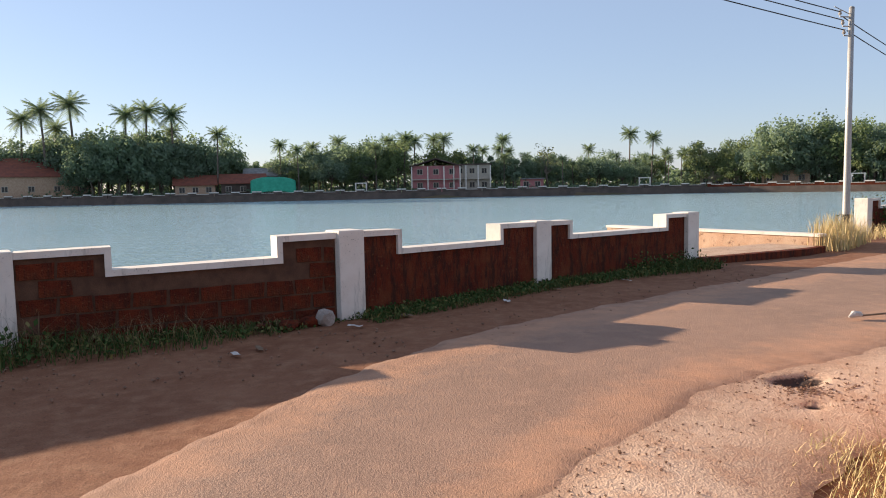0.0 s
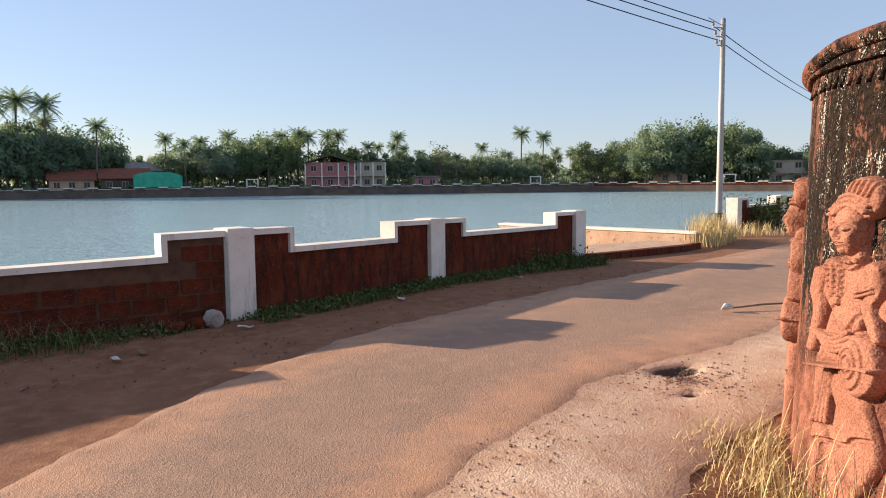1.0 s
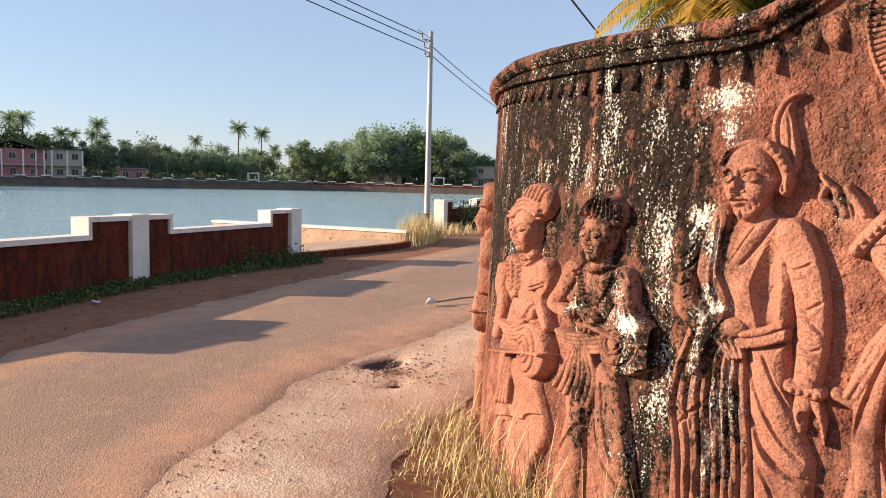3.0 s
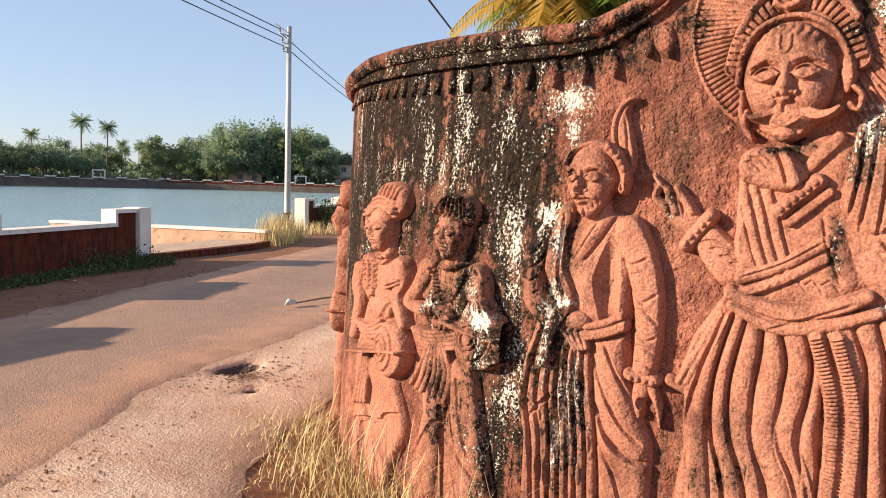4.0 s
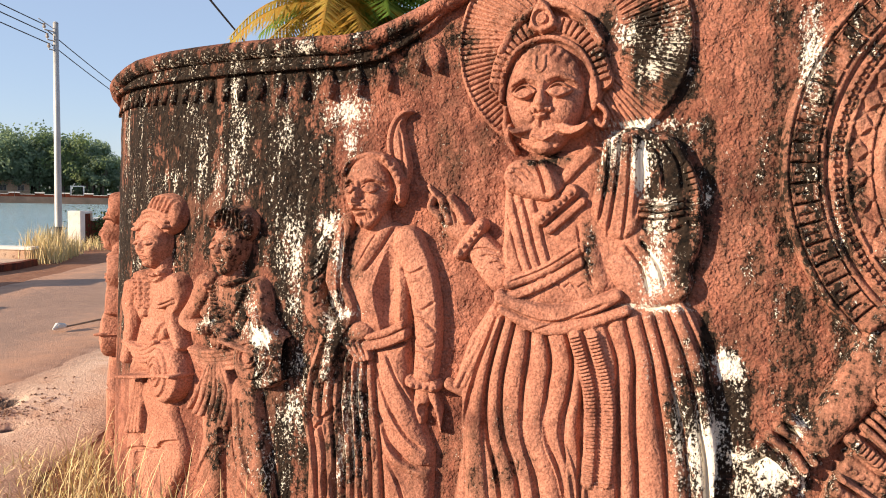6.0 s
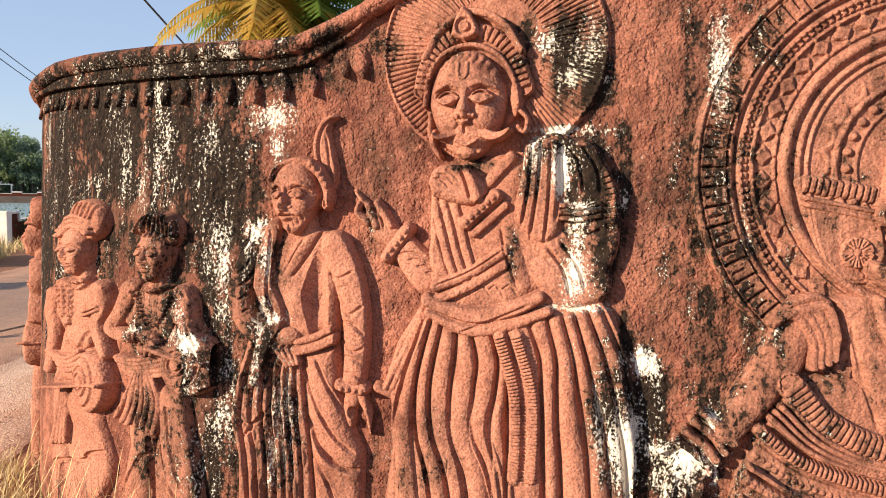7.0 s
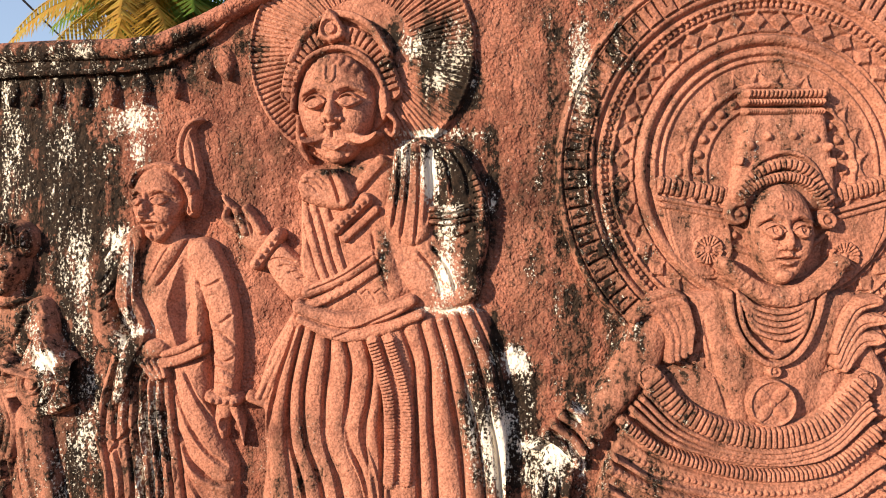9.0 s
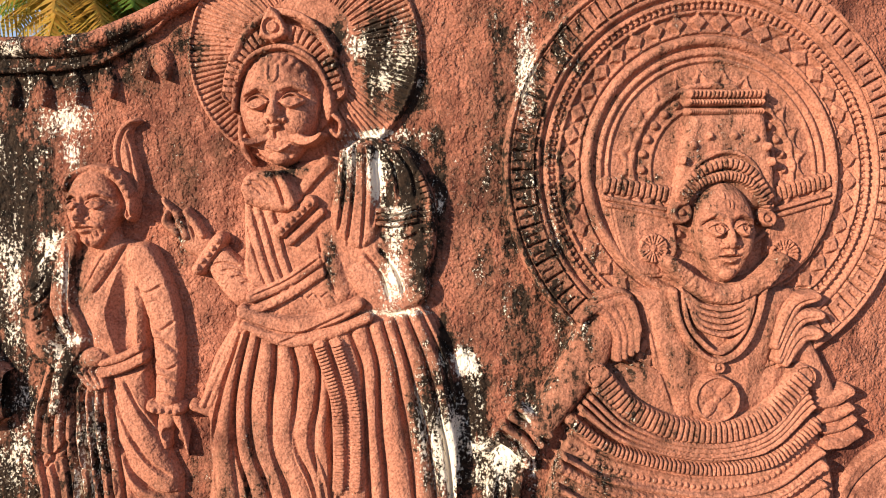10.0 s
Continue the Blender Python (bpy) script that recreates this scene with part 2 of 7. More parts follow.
def grid_lines(lo, hi, fine_lo, fine_hi, fine, coarse):
    out = [fine_lo + k * fine for k in range(int((fine_hi - fine_lo) / fine) + 1)]
    s, v = fine, out[-1]
    while v < hi:
        s = min(s * 1.25, coarse)
        v += s
        out.append(v)
    s, v = fine, fine_lo
    while v > lo:
        s = min(s * 1.25, coarse)
        v -= s
        out.insert(0, v)
    return np.array(out)


def fbm(x, y, scale, octaves=4, seed=0):
    """Cheap value noise on arrays, about -1 to 1."""
    rng = np.random.RandomState(seed)
    tab = rng.rand(64, 64)
    out, amp, tot = np.zeros_like(x, dtype=float), 1.0, 0.0
    for o in range(octaves):
        f = scale * 2 ** o
        u, v = x * f + 17.3 * o, y * f + 5.1 * o
        i, j = np.floor(u).astype(int), np.floor(v).astype(int)
        a, b = u - i, v - j
        a, b = a * a * (3 - 2 * a), b * b * (3 - 2 * b)
        g = lambda p, q: tab[p % 64, q % 64]
        out += amp * ((g(i, j) * (1 - a) + g(i + 1, j) * a) * (1 - b) + (g(i, j + 1) * (1 - a) + g(i + 1, j + 1) * a) * b)
        tot += amp
        amp *= 0.5
    return out / tot * 2 - 1


def grid_sheet(name, xs, ys, zfun, keep, material, smooth=True):
    X, Y = np.meshgrid(xs, ys, indexing='ij')
    Z = zfun(X, Y)
    nx, ny = X.shape
    cx, cy = (X[:-1, :-1] + X[1:, 1:]) / 2, (Y[:-1, :-1] + Y[1:, 1:]) / 2
    ok = keep(cx, cy)
    idx = np.arange(nx * ny).reshape(nx, ny)
    quads = np.stack([idx[:-1, :-1], idx[1:, :-1], idx[1:, 1:], idx[:-1, 1:]], -1)[ok]
    used = np.unique(quads)
    remap = np.full(nx * ny, -1)
    remap[used] = np.arange(len(used))
    V = np.stack([X, Y, Z], -1).reshape(-1, 3)[used]
    return raw_mesh(name, V.tolist(), remap[quads].tolist(), material, smooth=smooth)


POND = [(p.x, p.y) for p in BANK_LINE] + SHORE[::-1]
ground = grid_sheet("ground", grid_lines(-1500, 1500, -60, 60, 3.0, 120.0), grid_lines(-1500, 2500, -30, 180, 3.0, 120.0),
                    lambda x, y: np.where(inside(x, y, POND), -3.0, np.where((np.abs(x) < 45) & (y > -25) & (y < 45), -0.4, -0.06)),
                    lambda x, y: np.ones(x.shape, bool), M_LAND)
tagged(ground, "flat dry earth and scrub land round the pond", "ground", kind="structure")

water = grid_sheet("water", np.linspace(-260, 200, 24), np.linspace(-20, 200, 14), lambda x, y: x * 0 + WATER_Z, lambda x, y: np.ones(x.shape, bool), M_WATER)
tagged(water, "rippled blue-green water of the wide pond", "water", kind="structure")

ROAD_L = spline([(-7.5, -4.5, 0), (-4.4, -0.5, 0), (-2.3, 2.9, 0), (-1.25, 5.0, 0), (-0.3, 6.8, 0), (1.3, 8.8, 0), (4.2, 11.2, 0), (6.9, 13.2, 0), (10.3, 15.8, 0), (14.2, 18.6, 0), (20, 22.4, 0), (34, 30.0, 0)], 16)
ROAD_R = spline([(-3.2, -6.5, 0), (-1.8, -2.0, 0), (-0.4, 1.7, 0), (1.0, 3.85, 0), (1.85, 4.8, 0), (2.9, 5.95, 0), (4.2, 6.65, 0), (5.6, 7.5, 0), (8.6, 10.0, 0), (12.2, 13.0, 0), (18.5, 17.2, 0), (34, 25.6, 0)], 16)
POT = Vector((3.62, 6.12))


def lowering(x, y):
    """The broken hole at the road's edge and the smaller one beside it."""
    a = np.exp(-(((x - POT.x) * 0.8 + (y - POT.y) * 0.25) / 0.24) ** 2 - ((-(x - POT.x) * 0.3 + (y - POT.y)) / 0.15) ** 2)
    b = np.exp(-((x - 3.43) / 0.1) ** 2 - ((y - 5.5) / 0.09) ** 2)
    rag = 1 + 0.9 * fbm(x, y, 7.0, 4, 5)
    return -0.07 * np.clip((a * rag - 0.25) * 1.6, 0, 1) - 0.05 * np.clip((b * rag - 0.25) * 1.6, 0, 1)


def footfall(x, y):
    """The ground drops gently towards the foot of the relief wall."""
    wall_x = np.interp(y, [-2.6, -0.45, 1.6, 3.35, 4.0, 4.6], [5.2, 4.2, 3.5, 3.2, 3.3, 3.7])
    t = np.clip((x - wall_x + 1.9) / 1.9, 0, 1)
    return -0.13 * t * t * (3 - 2 * t) * np.clip((6.4 - y) / 1.8, 0, 1)


def near_z(x, y):
    z = 0.012 * fbm(x, y, 0.5, 3, 7) + 0.008 * fbm(x, y, 0.9, 3, 1) + 0.008 * fbm(x, y, 4.0, 3, 2) - 0.02
    return z + lowering(x, y) + footfall(x, y)


NEAR_POLY = [(p.x, p.y) for p in BANK_LINE[:16]] + [(60, 30), (60, -25), (-20, -25)]
verge = grid_sheet("verge", grid_lines(-22, 50, -4.5, 7.5, 0.07, 1.5), grid_lines(-20, 40, 2.5, 11.0, 0.07, 1.5), near_z,
                   lambda x, y: inside(x, y, NEAR_POLY), M_SOIL)
tagged(verge, "dusty red laterite soil beside the road, littered with grit", "ground", kind="structure")


def ribbon(name, left, right, cols, zfun, material, ragged=0.1, seed=3):
    """A sheet between two edge lines, with ragged edges that dip into the soil."""
    L, R = np.array([tuple(p) for p in left]), np.array([tuple(p) for p in right])
    n = len(L)
    s = np.concatenate([[0], np.cumsum(np.linalg.norm(np.diff(L[:, :2], axis=0), axis=1))])
    fl = ragged * fbm(s, s * 0 + 3.3, 2.2, 4, seed) + 0.5 * ragged * fbm(s, s * 0 + 1.3, 9, 2, seed)
    fr = ragged * fbm(s, s * 0 + 8.3, 2.2, 4, seed + 1) + 0.5 * ragged * fbm(s, s * 0 + 6.3, 9, 2, seed)
    k = np.linspace(0, 1, cols)
    P = L[:, None, :2] * (1 - k)[None, :, None] + R[:, None, :2] * k[None, :, None]
    D = R[:, :2] - L[:, :2]
    D /= np.linalg.norm(D, axis=1)[:, None]
    P += D[:, None, :] * (fl[:, None] * (1 - k) ** 6 + fr[:, None] * k ** 6)[..., None]
    edge = np.minimum(k, 1 - k) * np.linalg.norm(R - L, axis=1).mean()
    Z = zfun(P[..., 0], P[..., 1]) - 0.010 * np.clip(1 - edge / 0.12, 0, 1)[None, :]
    V = np.concatenate([P, Z[..., None]], -1).reshape(-1, 3)
    F = [(i * cols + j, i * cols + j + 1, (i + 1) * cols + j + 1, (i + 1) * cols + j) for i in range(n - 1) for j in range(cols - 1)]
    ob = raw_mesh(name, V.tolist(), F, material, smooth=True)
    worn = np.repeat(np.clip(1 - edge / 1.3, 0, 1)[None, :], n, 0).reshape(-1)
    hole = np.clip(-lowering(P[..., 0], P[..., 1]) / 0.05, 0, 1).reshape(-1)
    for key, f in (("worn", worn), ("hole", hole)):
        ob.data.attributes.new(key, 'FLOAT', 'POINT').data.foreach_set("value", f.astype(np.float32))
    return ob


def resample(line, n):
    P = np.array([tuple(p) for p in line])
    s = np.concatenate([[0], np.cumsum(np.linalg.norm(np.diff(P, axis=0), axis=1))])
    q = np.linspace(0, s[-1], n)
    return [Vector((np.interp(v, s, P[:, 0]), np.interp(v, s, P[:, 1]), 0)) for v in q]


road_z = lambda x, y: 0.004 + 0.012 * fbm(x, y, 0.5, 3, 7) + lowering(x, y) + footfall(x, y)
edge_cols = 60
road = ribbon("road", resample(ROAD_L, 520), resample(ROAD_R, 520), edge_cols, road_z, M_ASPHALT, 0.08)
tagged(road, "worn sun-bleached asphalt lane with dusty ragged edges", "road", kind="structure")

APRON_R = spline([(0.3, -7.5, 0), (1.6, -3.0, 0), (2.0, 0.5, 0), (2.1, 2.6, 0), (2.65, 4.0, 0), (4.4, 5.3, 0), (6.4, 6.3, 0), (9.6, 8.8, 0), (13.2, 12.0, 0), (19.5, 16.4, 0), (35, 25.0, 0)], 16)
apron = ribbon("pavement", [p + Vector((-0.12, 0.1, 0)) for p in resample(ROAD_R, 420)], resample(APRON_R, 420), 40,
               lambda x, y: -0.003 + 0.012 * fbm(x, y, 0.5, 3, 7) + 0.004 * fbm(x, y, 5, 3, 9) + lowering(x, y) + footfall(x, y), M_APRON, 0.10, 8)
tagged(apron, "gritty pale worn concrete strip beside the asphalt", "pavement", kind="structure")


# ---- parapet along the pond ----
WALL_T, TOP, LOW, BASE = 0.28, 1.08, 0.82, -1.4


def stepped_panel(bm, length, y0, y1, inset, z0, m1, m2):
    """The stepped bay wall as one extruded outline."""
    pts = [(0, z0), (length, z0), (length, TOP - inset), (length - m2 + inset, TOP - inset), (length - m2 + inset, LOW - inset), (m1 - inset, LOW - inset), (m1 - inset, TOP - inset), (0, TOP - inset)]
    a = [bm.verts.new((x, y0, z)) for x, z in pts]
    b = [bm.verts.new((x, y1, z)) for x, z in pts]
    bm.faces.new(a)
    bm.faces.new(b[::-1])
    for k in range(len(pts)):
        q = (k + 1) % len(pts)
        bm.faces.new((a[k], b[k], b[q], a[q]))
    return bm


def coping(bm, length, m1, m2, w=0.075):
    """The white band that follows the steps."""
    up = [(0, TOP), (m1, TOP), (m1, LOW), (length - m2, LOW), (length - m2, TOP), (length, TOP)]
    dn = [(0, TOP - w), (m1 - w, TOP - w), (m1 - w, LOW - w), (length - m2 + w, LOW - w), (length - m2 + w, TOP - w), (length, TOP - w)]
    y0, y1 = -0.02, WALL_T + 0.02
    for k in range(5):
        q = [(up[k], y0), (up[k + 1], y0), (dn[k + 1], y0), (dn[k], y0)]
        f = [bm.verts.new((p[0], y, p[1])) for p, y in q]
        g = [bm.verts.new((p[0], y1, p[1])) for p, y in q]
        bm.faces.new(f)
        bm.faces.new(g[::-1])
        for i in range(4):
            j = (i + 1) % 4
            bm.faces.new((f[i], g[i], g[j], f[j]))
    bmesh.ops.remove_doubles(bm, verts=bm.verts, dist=0.0005)
    return bm


def lifted(bm, length, a, b):
    """Lets the top line rise or fall along the bay."""
    for v in bm.verts:
        if v.co.z > 0:
            v.co.z *= 1 + (a + (b - a) * v.co.x / length)
    return bm


def parapet_bay(p, q, blocks, m1=0.78, m2=0.66, rise=(0.0, 0.0)):
    p, q = Vector((*p, 0)), Vector((*q, 0))
    d = q - p
    ang = math.degrees(math.atan2(d.y, d.x))
    bay = empty("parapet_bay", p, ang)
    half = 0.19
    ln = d.length - 2 * half
    bm = stepped_panel(bmesh.new(), ln, 0.03, WALL_T, 0.03, BASE, m1, m2)
    bmesh.ops.translate(bm, verts=bm.verts, vec=(half, 0, 0))
    lifted(bm, d.length, *rise)
    part("wall_body", bm, M_MORTAR if blocks else M_LATERITE, bay)
    bm = coping(bmesh.new(), ln, m1, m2)
    bmesh.ops.translate(bm, verts=bm.verts, vec=(half, 0, 0))
    lifted(bm, d.length, *rise)
    part("coping", bm, M_WHITE, bay, "whitewashed stepped coping")
    tagged(bay, "stepped laterite parapet bay with white coping, exposed red blocks" if blocks else "stepped laterite parapet bay with white coping, rough stained face",
           "parapet wall", group="pond parapet")
    return bay, half, ln


def pilaster(at, ang, top=TOP + 0.02):
    e = empty("pilaster", (*at, 0), ang)
    bm = bmesh.new()
    box(bm, -0.19, 0.19, -0.07, WALL_T + 0.05, BASE, top, 0.012)
    part("shaft", bm, M_WHITE, e)
    tagged(e, "whitewashed square pilaster, weathered and stained at the foot", "pilaster", group="pond parapet")
    return e


def bearing(a, b):
    return math.degrees(math.atan2(b[1] - a[1], b[0] - a[0]))


RISE = [0, 0, 0, 0, 0.02, 0.075, 0.01, 0.0]
BAYS = []
for k in range(len(PARAPET) - 1):
    # Bay 3 lies out of view; its raised end is lengthened to stretch the shadow.
    m1, m2 = {3: (0.78, 2.5), 4: (1.0, 0.8), 5: (0.74, 0.92), 6: (0.58, 0.68)}.get(k, (0.78, 0.66))
    BAYS.append((PARAPET[k], PARAPET[k + 1], *parapet_bay(PARAPET[k], PARAPET[k + 1], k == 4, m1, m2, (RISE[k], RISE[k + 1]))))
for k, p in enumerate(PARAPET):
    a = bearing(PARAPET[max(k - 1, 0)], PARAPET[min(k + 1, len(PARAPET) - 1)])
    pilaster(p, a, top=(TOP + 0.02) * (1 + RISE[k]))
for k in range(len(FARWALL) - 1):
    parapet_bay(FARWALL[k], FARWALL[k + 1], False)
for k, p in enumerate(FARWALL):
    pilaster(p, bearing(FARWALL[max(k - 1, 0)], FARWALL[min(k + 1, len(FARWALL) - 1)]))


# ---- the relief wall ----
PLAN = [Vector(p) for p in spline([(5.4, 6.0), (4.3, 5.15), (3.78, 4.55), (3.45, 3.98), (3.32, 3.35), (3.32, 2.49), (3.595, 1.606), (3.977, 0.345), (4.29, -0.45), (4.75, -1.5), (5.25, -2.6)], 40)]
PL = np.array([tuple(p) for p in PLAN])
US = np.concatenate([[0], np.cumsum(np.linalg.norm(np.diff(PL, axis=0), axis=1))])
TAN = np.gradient(PL, US, axis=0)
TAN /= np.linalg.norm(TAN, axis=1)[:, None]
NOR = np.stack([TAN[:, 1], -TAN[:, 0]], 1)


def batter(u):
    return np.interp(u, [2.6, 4.4], [0.03, 0.09])


def on_wall(u, z, h):
    """World places for wall coordinates: run u, height z, depth h in front of the plaster."""
    o = batter(u) * (1.5 - z) + h
    return np.stack([np.interp(u, US, PL[:, 0]) + np.interp(u, US, NOR[:, 0]) * o,
                     np.interp(u, US, PL[:, 1]) + np.interp(u, US, NOR[:, 1]) * o, z + 0 * u], -1)


U_END = float(US[-1])
TOPS_U = np.array([0.0, 2.64, 3.06, 3.5, 4.4, 4.68, 4.83, 4.94, 5.03, 5.2, 5.45, 5.8, 6.3, 7.0, 12.0])
TOPS_Z = np.array([2.50, 2.52, 2.57, 2.585, 2.58, 2.58, 2.60, 2.645, 2.685, 2.77, 2.90, 3.10, 3.28, 3.38, 3.38])


def top_z(u):
    return np.interp(u, TOPS_U, TOPS_Z)


# Layout sheets: they carry the design of each panel over to run and height on the curved wall.
SHEET_A = ([5.8343, -23.3335, -3.3121, 48.4524, 19.391, -0.0263, -33.0823, -18.3962, 0.0826, 0.0001, 4.0983, -3.4794],
           [3.9211, -5.4896, -4.8677, 9.5307, 5.1947, 0.075, -6.2113, -4.2354, -0.003, 0.0272, 0.0064, 0.6142])
SHEET_B = ([-0.949, 18.5119, 0.4503, -22.9551, -0.1505, 0.0806, 11.5664, -0.3905, -0.181, -0.0063],
           [3.3014, -1.1188, -5.2213, -0.5288, 6.7449, 0.2248, 1.4316, -4.7913, -0.2641, 0.0074])
SHEET_C = ([1.8472, 5.413, 0.9263, -2.2897, -1.8428, -0.0948, 0.5784, 1.0788, 0.1105, 0.0031],
           [2.6189, 0.8369, -3.4306, -1.4475, 1.0141, 0.1071, 0.6849, -0.2131, -0.0532, -0.0018])
SHEET_D = ([2.1075, 4.4682, 0.1607, -1.1977, 0.0184, 0.0076, 0.1798, -0.0449, -0.0087, -0.0003],
           [2.9063, -0.3071, -3.4416, 0.0947, 0.9895, 0.0872, -0.0162, -0.1637, -0.0274, -0.0009])
SHEET_E = ([4.5683, 2.288, 0.0739, 0.1336, -0.1513, 0.0013, 0.0338, 0.0455, -0.0006, 0.0],
           [2.6982, 0.069, -2.557, -0.05, 0.0758, 0.003, 0.0232, -0.116, 0.0043, 0.0002])


def sheet(c, scale, stretch=1.0):
    def place(x, y):
        x, y = x / 1000, y / 1000
        b = [1, x, y, x * x, x * y, y * y, x ** 3, x * x * y, x * y * y, y ** 3]
        if len(c[0]) > 10:
            q = math.sqrt(max(x - 0.285, 0))
            b += [q, y * q]
        return (sum(p * v for p, v in zip(c[0], b)) / stretch, sum(p * v for p, v in zip(c[1], b)))
    return place, lambda n: n * scale


def terracotta_material(name, grain_depth, pale, lumps):
    """Sanded terracotta plaster, with black mould and flaking limewash where the mesh says they cling."""
    m = mat(name, 0.92, 0, 0.1)
    n = Net(m)
    co = n.coord()
    big = n.noise(co, 1.6, 5, 0.62)
    mid = n.noise(co, 6.5, 5, 0.65)
    fine = n.noise(co, 95.0, 4, 0.7)
    grit = n.noise(co, 38.0, 5, 0.7)
    c = n.mix(n.step(big, 0.36, 0.64), (0.27 + pale, 0.096 + 0.62 * pale, 0.060 + 0.42 * pale), (0.36 + pale, 0.148 + 0.62 * pale, 0.098 + 0.42 * pale))
    c = n.mix(n.step(n.noise(co, 2.4, 6, 0.7), 0.45 + pale, 0.64 + pale), c, (0.085, 0.03, 0.022))
    c = n.mix(n.step(mid, 0.50 + pale, 0.74 + pale), c, (0.13, 0.043, 0.030))
    c = n.mix(n.step(n.noise(co, 11.0, 5, 0.7), 0.56, 0.72), c, (0.38, 0.155, 0.102))
    c = n.mix(n.step(fine, 0.36, 0.56), n.mix(0.62, c, (0.06, 0.022, 0.015)), c)
    c = n.mix(n.step(n.noise(co, 48.0, 5, 0.75), 0.58, 0.74), c, (0.46, 0.235, 0.165))
    streak = n.noise(n.coord(scale=(10, 10, 0.9)), 1.0, 5, 0.68)
    blot = n.noise(co, 7.0, 7, 0.74)
    mould = n.attr("mould")
    wob = n.math('ADD', n.math('MULTIPLY', n.math('SUBTRACT', streak, 0.5), 2.0), n.math('MULTIPLY', n.math('SUBTRACT', blot, 0.5), 2.2))
    grime = n.math('ADD', n.math('MULTIPLY', wob, n.math('ADD', n.math('MULTIPLY', mould, 0.85), 0.3)), n.math('MULTIPLY', mould, 0.95))
    flake = n.noise(n.coord(scale=(5, 5, 1.9)), 1.0, 6, 0.68)
    dark = n.mix(n.step(n.noise(co, 30, 4, 0.7), 0.35, 0.65), (0.006, 0.0048, 0.004), (0.030, 0.019, 0.013))
    c = n.mix(n.step(grime, 0.10, 0.42), c, n.mix(0.62, c, (0.085, 0.046, 0.03)))
    c = n.mix(n.step(n.math('ADD', grime, n.math('MULTIPLY', n.math('SUBTRACT', grit, 0.5), 1.3)), 0.36, 0.52), c, n.mix(n.step(flake, 0.575, 0.615), dark, c))
    lime = n.attr("lime")
    specks = n.noise(n.coord(scale=(1.0, 1.0, 0.8)), 72.0, 6, 0.78)
    runs = n.noise(n.coord(scale=(13, 13, 1.6)), 1.0, 4, 0.65)
    cling = n.math('MULTIPLY', n.math('SUBTRACT', n.math('ADD', runs, n.math('MULTIPLY', blot, 0.5)), 0.70), n.step(grime, 0.15, 0.5))
    body = n.math('ADD', specks, n.math('ADD', n.math('MULTIPLY', lime, 0.215), n.math('MULTIPLY', cling, 0.55)))
    wm = n.step(body, 0.655, 0.685)
    white = n.mix(n.noise(co, 18, 4), (0.60, 0.53, 0.42), (0.80, 0.75, 0.65))
    c = n.mix(wm, c, white)
    n.color(c)
    n.bump(n.noise(co, 9.0, 1, 0.5), 1.0, lumps)
    n.bump(n.noise(co, 34.0, 1.5, 0.5), 1.0, 0.020 * grain_depth)
    n.bump(n.noise(co, 85.0, 1, 0.5), 1.0, 0.010 * grain_depth)
    n.bump(wm, 0.6, 0.004)
    return m


M_TERRA = terracotta_material("terracotta_plaster", 1.0, 0.0, 0.035)
M_FIGURE = terracotta_material("terracotta_figure", 0.42, 0.08, 0.006)
# Where mould and old limewash cling: run, height, half widths, weight.
MOULD = [(2.7, 1.7, 0.5, 0.8, 0.85), (3.15, 1.9, 0.4, 0.6, 0.9), (3.6, 1.95, 0.45, 0.5, 0.95), (4.0, 1.9, 0.35, 0.55, 0.95), (4.35, 1.8, 0.3, 0.6, 0.9), (3.4, 1.3, 0.3, 0.4, 0.6), (3.9, 2.45, 1.2, 0.12, 0.95), (4.1, 1.2, 0.3, 0.35, 0.85),
        (4.4, 0.65, 0.2, 0.65, 1.0), (4.05, 0.5, 0.1, 0.5, 0.7), (7.3, 1.0, 0.45, 0.5, 0.28), (7.6, 1.7, 0.35, 0.35, 0.24), (5.5, 0.5, 0.5, 0.25, 0.3), (5.55, 2.72, 0.1, 0.4, 0.35), (6.72, 2.5, 0.12, 0.35, 0.5), (6.9, 2.3, 0.06, 0.35, 0.6),
        (4.95, 2.55, 0.5, 0.08, 0.6), (7.1, 0.5, 0.2, 0.3, 0.4), (5.3, 1.95, 0.18, 0.2, 0.25)]
LIME = [(4.45, 0.75, 0.08, 0.4, 0.33), (4.45, 1.35, 0.06, 0.25, 0.6), (3.75, 1.9, 0.12, 0.2, 0.42), (4.05, 2.05, 0.12, 0.25, 0.33), (4.3, 2.05, 0.14, 0.2, 0.36), (4.39, 1.62, 0.06, 0.22, 0.51), (6.74, 0.62, 0.1, 0.1, 0.9), (6.84, 2.42, 0.05, 0.2, 0.8),
        (4.28, 1.1, 0.07, 0.06, 0.66), (4.36, 0.45, 0.06, 0.45, 0.3), (3.5, 1.86, 0.1, 0.05, 0.54), (3.9, 2.48, 0.6, 0.04, 0.3), (4.4, 2.5, 0.08, 0.05, 0.54), (3.95, 1.75, 0.04, 0.4, 0.36)]


def spots_on(c, scale, rows):
    """Patches laid out on one of the panels' sheets."""
    P, L = sheet(c, scale)
    return [(*P(x, y), L(a), L(b), w) for x, y, a, b, w in rows]


